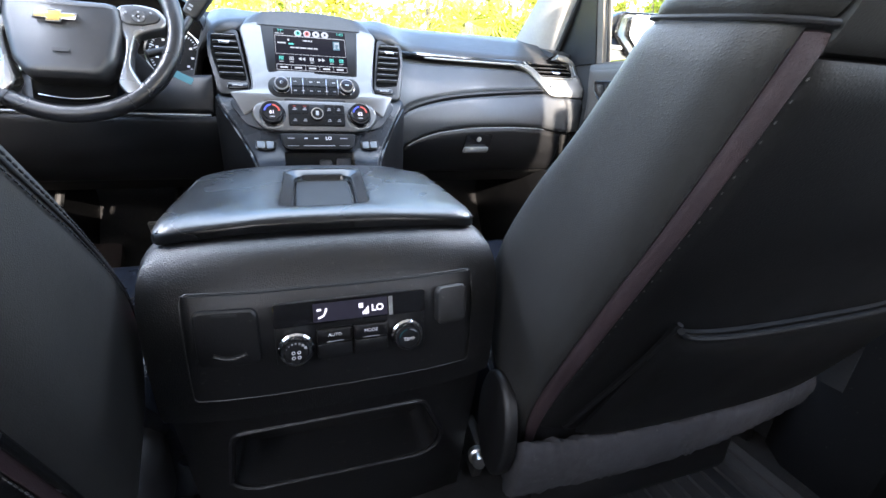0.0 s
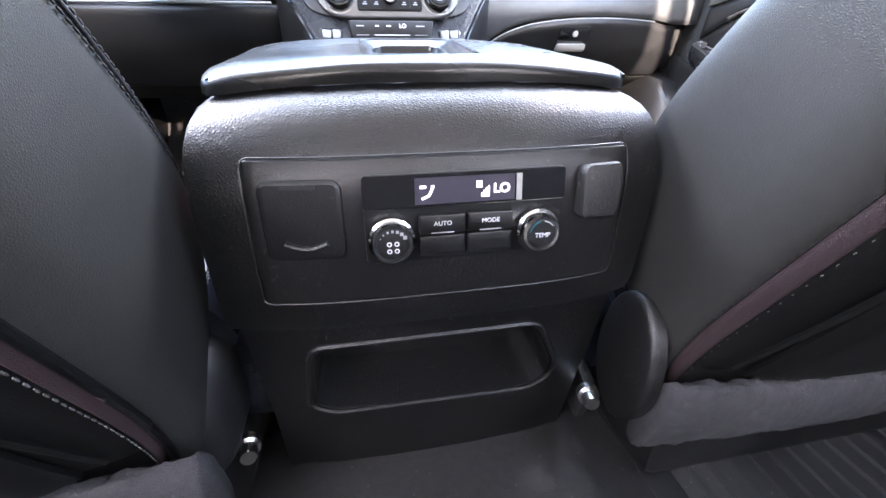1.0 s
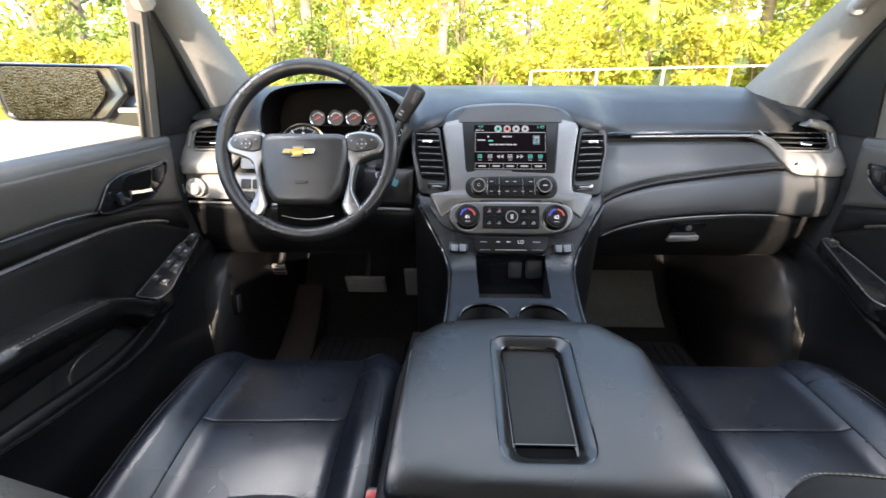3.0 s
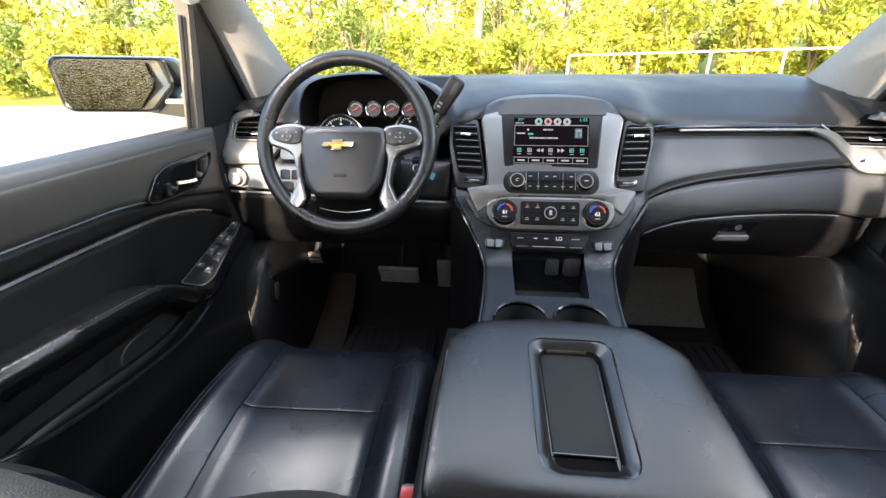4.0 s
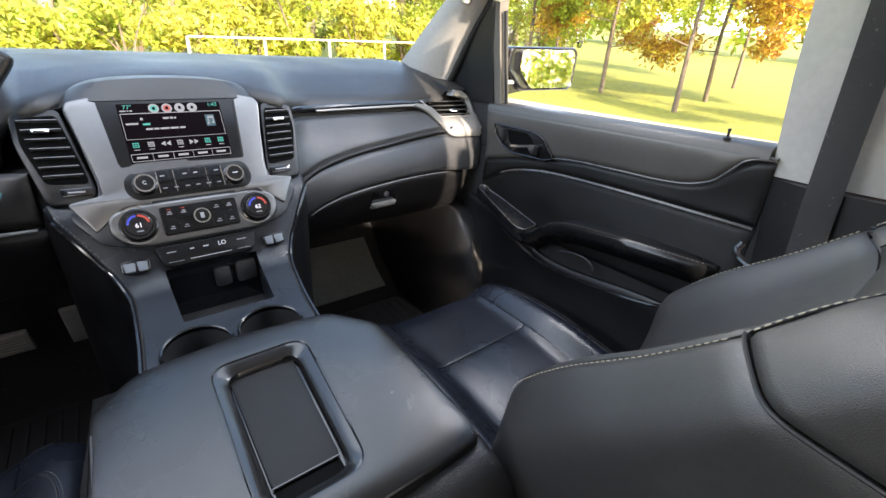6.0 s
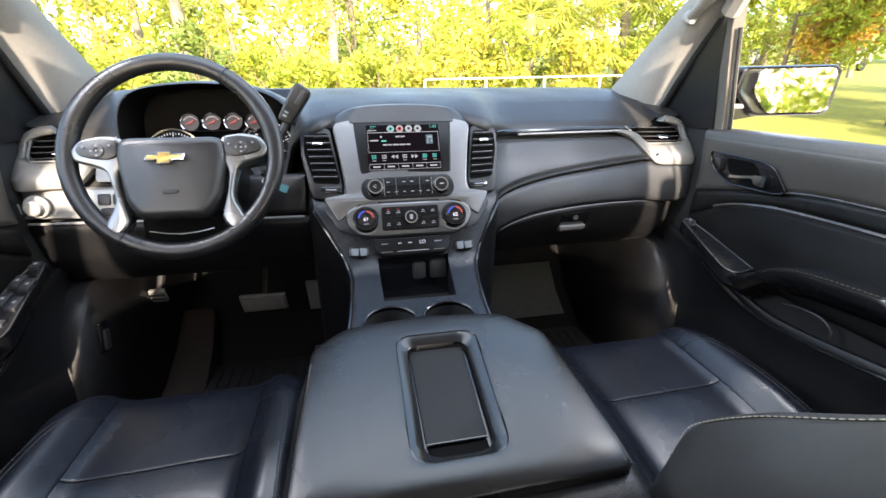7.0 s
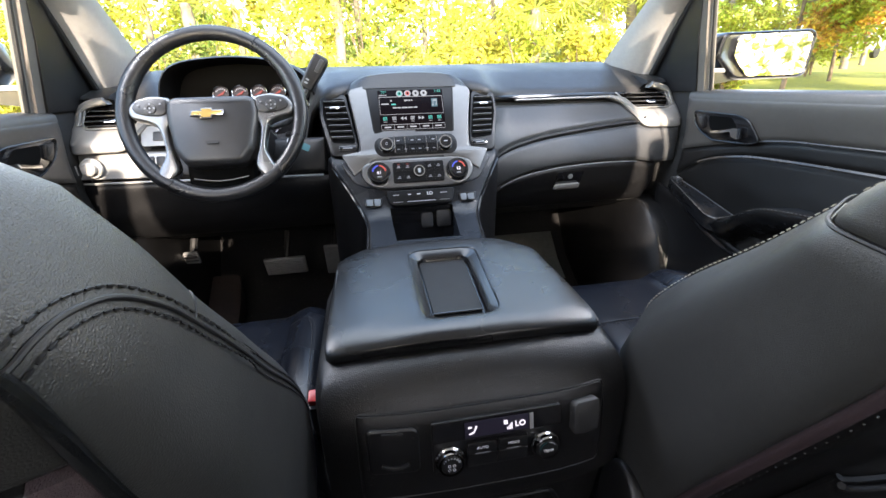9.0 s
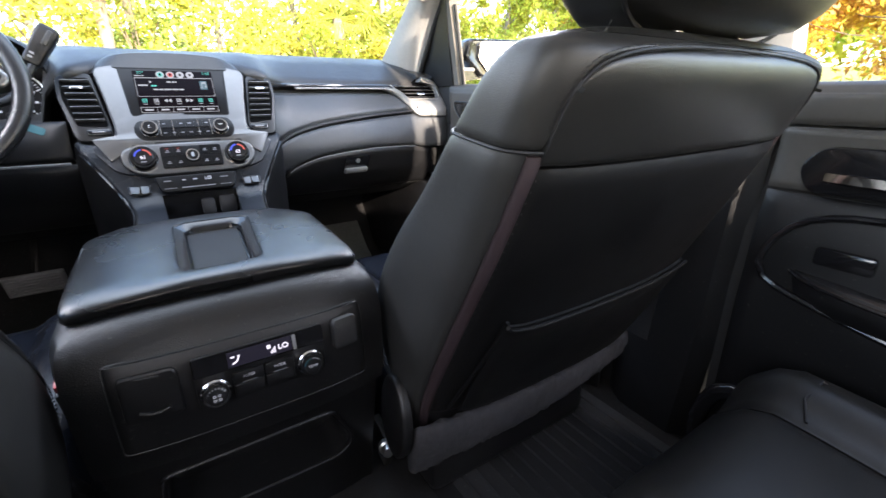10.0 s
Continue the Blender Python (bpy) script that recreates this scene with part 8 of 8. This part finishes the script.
def bush(x, y, r, h, material, label):
    z = ground_z(x, y)
    th = thing("bush", label, "bush", (x, y, z), "thicket bushes")
    bm = bmesh.new()
    for _ in range(5):
        a = rng.uniform(0, 6.28)
        tip = Vector((x + 0.5 * r * math.cos(a), y + 0.5 * r * math.sin(a), z + h * rng.uniform(0.6, 0.9)))
        tube(bm, spline([(x, y, z - 0.05), (x + 0.15 * r * math.cos(a), y + 0.15 * r * math.sin(a), z + h * 0.35), tip], 5), [0.03, 0.024, 0.018, 0.012, 0.006], 5)
    part("stems", bm, TWIG, th)
    bm = bmesh.new()
    for _ in range(9):
        a, k = rng.uniform(0, 6.28), rng.uniform(0.2, 0.75)
        c = Vector((x + r * k * math.cos(a), y + r * k * math.sin(a), z + h * rng.uniform(0.15, 0.9)))
        leaves(bm, c, r * rng.uniform(0.4, 0.65), 270, 0.072, rng)
    part("foliage", bm, material, th, smooth=False)


def tree(x, y, h, r, material, label, trunk=0.12, lean=0.0, crown_from=0.45, clumps=16, per=170, leaf=0.10, bark=None):
    bark = bark or BARK
    z = ground_z(x, y)
    th = thing("tree", label, "tree", (x, y, z), "trees")
    line = spline([(x, y, z - 0.1), (x + lean * 0.3 + rng.uniform(-0.1, 0.1), y, z + h * 0.35), (x + lean * 0.7, y + rng.uniform(-0.2, 0.2), z + h * 0.7), (x + lean, y, z + h)], 10)
    bm = tube(bmesh.new(), line, [trunk * (1 - 0.8 * i / 9) for i in range(10)], 9)
    part("trunk", bm, bark, th)
    tips = []
    bm = bmesh.new()
    for k in range(9):
        t = rng.uniform(crown_from, 0.95)
        i = min(8, int(t * 9))
        p = line[i].lerp(line[i + 1], t * 9 - i)
        a = rng.uniform(0, 6.28)
        e = p + Vector((math.cos(a) * r * rng.uniform(0.5, 0.95), math.sin(a) * r * rng.uniform(0.5, 0.95), h * rng.uniform(0.05, 0.16)))
        tube(bm, spline([p, p.lerp(e, 0.5) + Vector((0, 0, -0.1)), e], 5), [trunk * 0.3, trunk * 0.24, trunk * 0.18, trunk * 0.1, 0.01], 5)
        tips.append(e)
    part("limbs", bm, bark, th)
    bm = bmesh.new()
    for k in range(clumps):
        c = rng.choice(tips) + Vector((rng.gauss(0, 0.25), rng.gauss(0, 0.25), rng.gauss(0, 0.3))) * r * 0.5
        leaves(bm, c, r * rng.uniform(0.22, 0.42), per, leaf, rng, 0.7, 0.3)
    part("crown", bm, material, th, smooth=False)


def palm(x, y, h, label):
    z = ground_z(x, y)
    th = thing("palm", label, "palm tree", (x, y, z), "palms")
    line = spline([(x, y, z - 0.1), (x + 0.1, y, z + h * 0.5), (x + 0.05, y, z + h)], 8)
    part("trunk", tube(bmesh.new(), line, [0.16, 0.15, 0.14, 0.14, 0.14, 0.15, 0.15, 0.12], 10), BARK, th)
    top = line[-1]
    bm = bmesh.new()
    for k in range(26):
        a = 2 * math.pi * k / 26 * 2.618
        up = rng.uniform(-0.35, 1.0)
        d = Vector((math.cos(a), math.sin(a), up)).normalized()
        ln = rng.uniform(0.8, 1.15)
        end = top + d * ln
        tube(bm, [top, top + d * ln * 0.5 + Vector((0, 0, 0.03)), end], [0.014, 0.01, 0.006], 4)
        side_v = d.cross(Vector((0, 0, 1))).normalized()
        nrm = side_v.cross(d)
        for j in range(19):
            b = radians(-115 + 230 * j / 18)
            q = (d * math.cos(b) + side_v * math.sin(b)).normalized()
            tip = end + q * rng.uniform(0.65, 0.9) - Vector((0, 0, 0.22 + 0.12 * abs(math.sin(b))))
            w = q.cross(nrm).normalized() * 0.022
            mid = end.lerp(tip, 0.45) + Vector((0, 0, 0.06))
            bm.faces.new([bm.verts.new(v) for v in (end, mid + w, tip, mid - w)])
    part("fronds", bm, LEAF_B, th, "yellow-green fan fronds", smooth=False)


labels = {0: (LEAF_A, "fresh green bush at the edge of the lot"), 1: (LEAF_B, "sunlit yellow-green bush in the thicket"), 2: (LEAF_C, "dark green bush in the thicket"), 3: (LEAF_E, "dry brown brush in the thicket")}
for i in range(30):
    x = -17 + 27 * i / 29 + rng.uniform(-0.4, 0.4)
    y = 11.6 + rng.uniform(-0.5, 0.6) + 0.02 * abs(x)
    mt, lb = labels[rng.choice((0, 0, 1, 1, 1, 2))]
    bush(x, y, rng.uniform(0.8, 1.15), rng.uniform(1.2, 2.2), mt, lb)
for i in range(26):
    x = -19 + 36 * i / 25 + rng.uniform(-0.6, 0.6)
    mt, lb = labels[rng.choice((0, 0, 1, 1, 1, 2))]
    bush(x, 14.2 + rng.uniform(-0.8, 0.8), rng.uniform(1.1, 1.6), rng.uniform(2.4, 4.0), mt, lb)
for i in range(22):
    x = -20 + 42 * i / 21 + rng.uniform(-0.7, 0.7)
    mt = rng.choice((LEAF_A, LEAF_B, LEAF_B, LEAF_C))
    tree(x, 16.5 + rng.uniform(-1.4, 2.4), rng.uniform(6.5, 10), rng.uniform(1.4, 2.2), mt, "tall slender woodland tree with pale trunk", rng.uniform(0.10, 0.20), rng.uniform(-0.6, 0.6), 0.25, 15, 130, 0.13)
for x, y, h in ((-4.2, 13.0, 2.6), (4.9, 12.9, 2.3), (8.2, 13.5, 2.7), (-0.6, 13.6, 3.2), (6.6, 13.2, 1.6)):
    palm(x, y, h, "sabal palm with fan fronds among the bushes")
# lawn trees beyond the passenger window
for x, y, h, r, mt, lb in ((9.5, 9.0, 4.2, 1.3, LEAF_A, "young green tree on the lawn"), (10.5, 7.2, 4.4, 1.4, LEAF_D, "young tree with russet leaves on the lawn"), (12.5, 5.4, 5.0, 1.7, LEAF_D, "young tree with russet leaves on the lawn"),
                           (9.9, 4.9, 4.4, 1.2, LEAF_B, "young yellowing tree on the lawn"), (14, 9.5, 5.0, 1.8, LEAF_B, "young yellowing tree on the lawn"), (11, 2.2, 4.6, 1.6, LEAF_D, "young tree with russet leaves on the lawn"),
                           (13, 0.6, 5.2, 1.9, LEAF_B, "young yellowing tree on the lawn"), (15, 12.5, 6, 2, LEAF_A, "young green tree on the lawn"), (17, 6.5, 6, 2.2, LEAF_A, "young green tree on the lawn")):
    tree(x, y, h, r * 1.2, mt, lb, 0.06, rng.uniform(-0.2, 0.2), 0.22, 56, 260, 0.065, TWIG)
# far woods close the horizon
bm = bmesh.new()
for i in range(230):
    a = radians(-180 + 360 * i / 229)
    d = 46 + rng.uniform(-5, 9)
    x, y = d * math.sin(a), d * math.cos(a)
    c = Vector((x, y, ground_z(x, y) + rng.uniform(1.5, 6)))
    leaves(bm, c, rng.uniform(2.6, 4.2), 190, 0.42, rng, 1.2)
solo("far_woods", bm, LEAF_A, "distant sunlit woods behind the lawn and thicket", "woods", kind="stuff", smooth=False)

# pale rail fence ahead of the lawn
fence = thing("rail_fence", "weathered pale rail fence before the thicket", "fence", (4.5, 10.9, ground_z(4.5, 10.9)))
WOOD = surface_mat("weathered pale wood", (0.36, 0.33, 0.28), 0.85, vary=0.25, patch_scale=5, grain=0.5, grain_scale=60, grain_kind="noise")
for k in range(6):
    x = 1.6 + 1.5 * k
    part("post", newbox((x, 10.85, ground_z(x, 10.85) + 0.38), (0.06, 0.06, 0.85), 0.01), WOOD, fence)
for dz in (0.80,):
    for k in range(5):
        a, b = 1.6 + 1.5 * k, 3.1 + 1.5 * k
        za, zb = ground_z(a, 10.8) + dz, ground_z(b, 10.8) + dz
        part("rail", loft(bmesh.new(), [[Vector((x, 10.78, z - 0.02)), Vector((x, 10.82, z - 0.02)), Vector((x, 10.82, z + 0.02)), Vector((x, 10.78, z + 0.02))] for x, z in ((a + 0.004, za), (b - 0.004, zb))]), WOOD, fence)


def far_car(x, y, turn, paint, label):
    z = ground_z(x, y)
    th = thing("parked_car", label, "car", (x, y, z), "far parked cars")
    m = Matrix.Translation((x, y, z)) @ turned("Z", turn)
    prof = [(-2.2, 0.35), (-2.2, 0.85), (-1.9, 0.95), (-1.2, 1.0), (-0.6, 1.45), (0.9, 1.48), (1.6, 1.0), (2.2, 0.9), (2.25, 0.4)]
    part("body", loft(bmesh.new(), [[m @ Vector((u, v, w * (0.88 if w > 1.1 else 1))) for u, w in prof] for v in (-0.85, 0.85)]), paint, th, angle=30)
    part("side_glass", loft(bmesh.new(), [[m @ Vector((u, v, w)) for u, w in ((-0.95, 1.0), (-0.5, 1.25), (0.8, 1.26), (1.3, 1.0))] for v in (-0.862, 0.862)]), GLOSS, th, angle=30)
    for u in (-1.35, 1.4):
        for v in (-0.8, 0.8):
            part("wheel", lathe(bmesh.new(), [(0, -0.1), (0.33, -0.1), (0.33, 0.1), (0, 0.1)], m @ Matrix.Translation((u, v, 0.33)) @ turned("X", 90), 20), RUBBER, th, angle=30)


far_car(22, 24, 20, SILVER_PAINT, "silver car parked beyond the lawn")
far_car(27, 22, 15, SILVER_PAINT, "silver car parked beyond the lawn")
far_car(26, 3.5, 80, SILVER_PAINT, "silver car parked beyond the lawn")
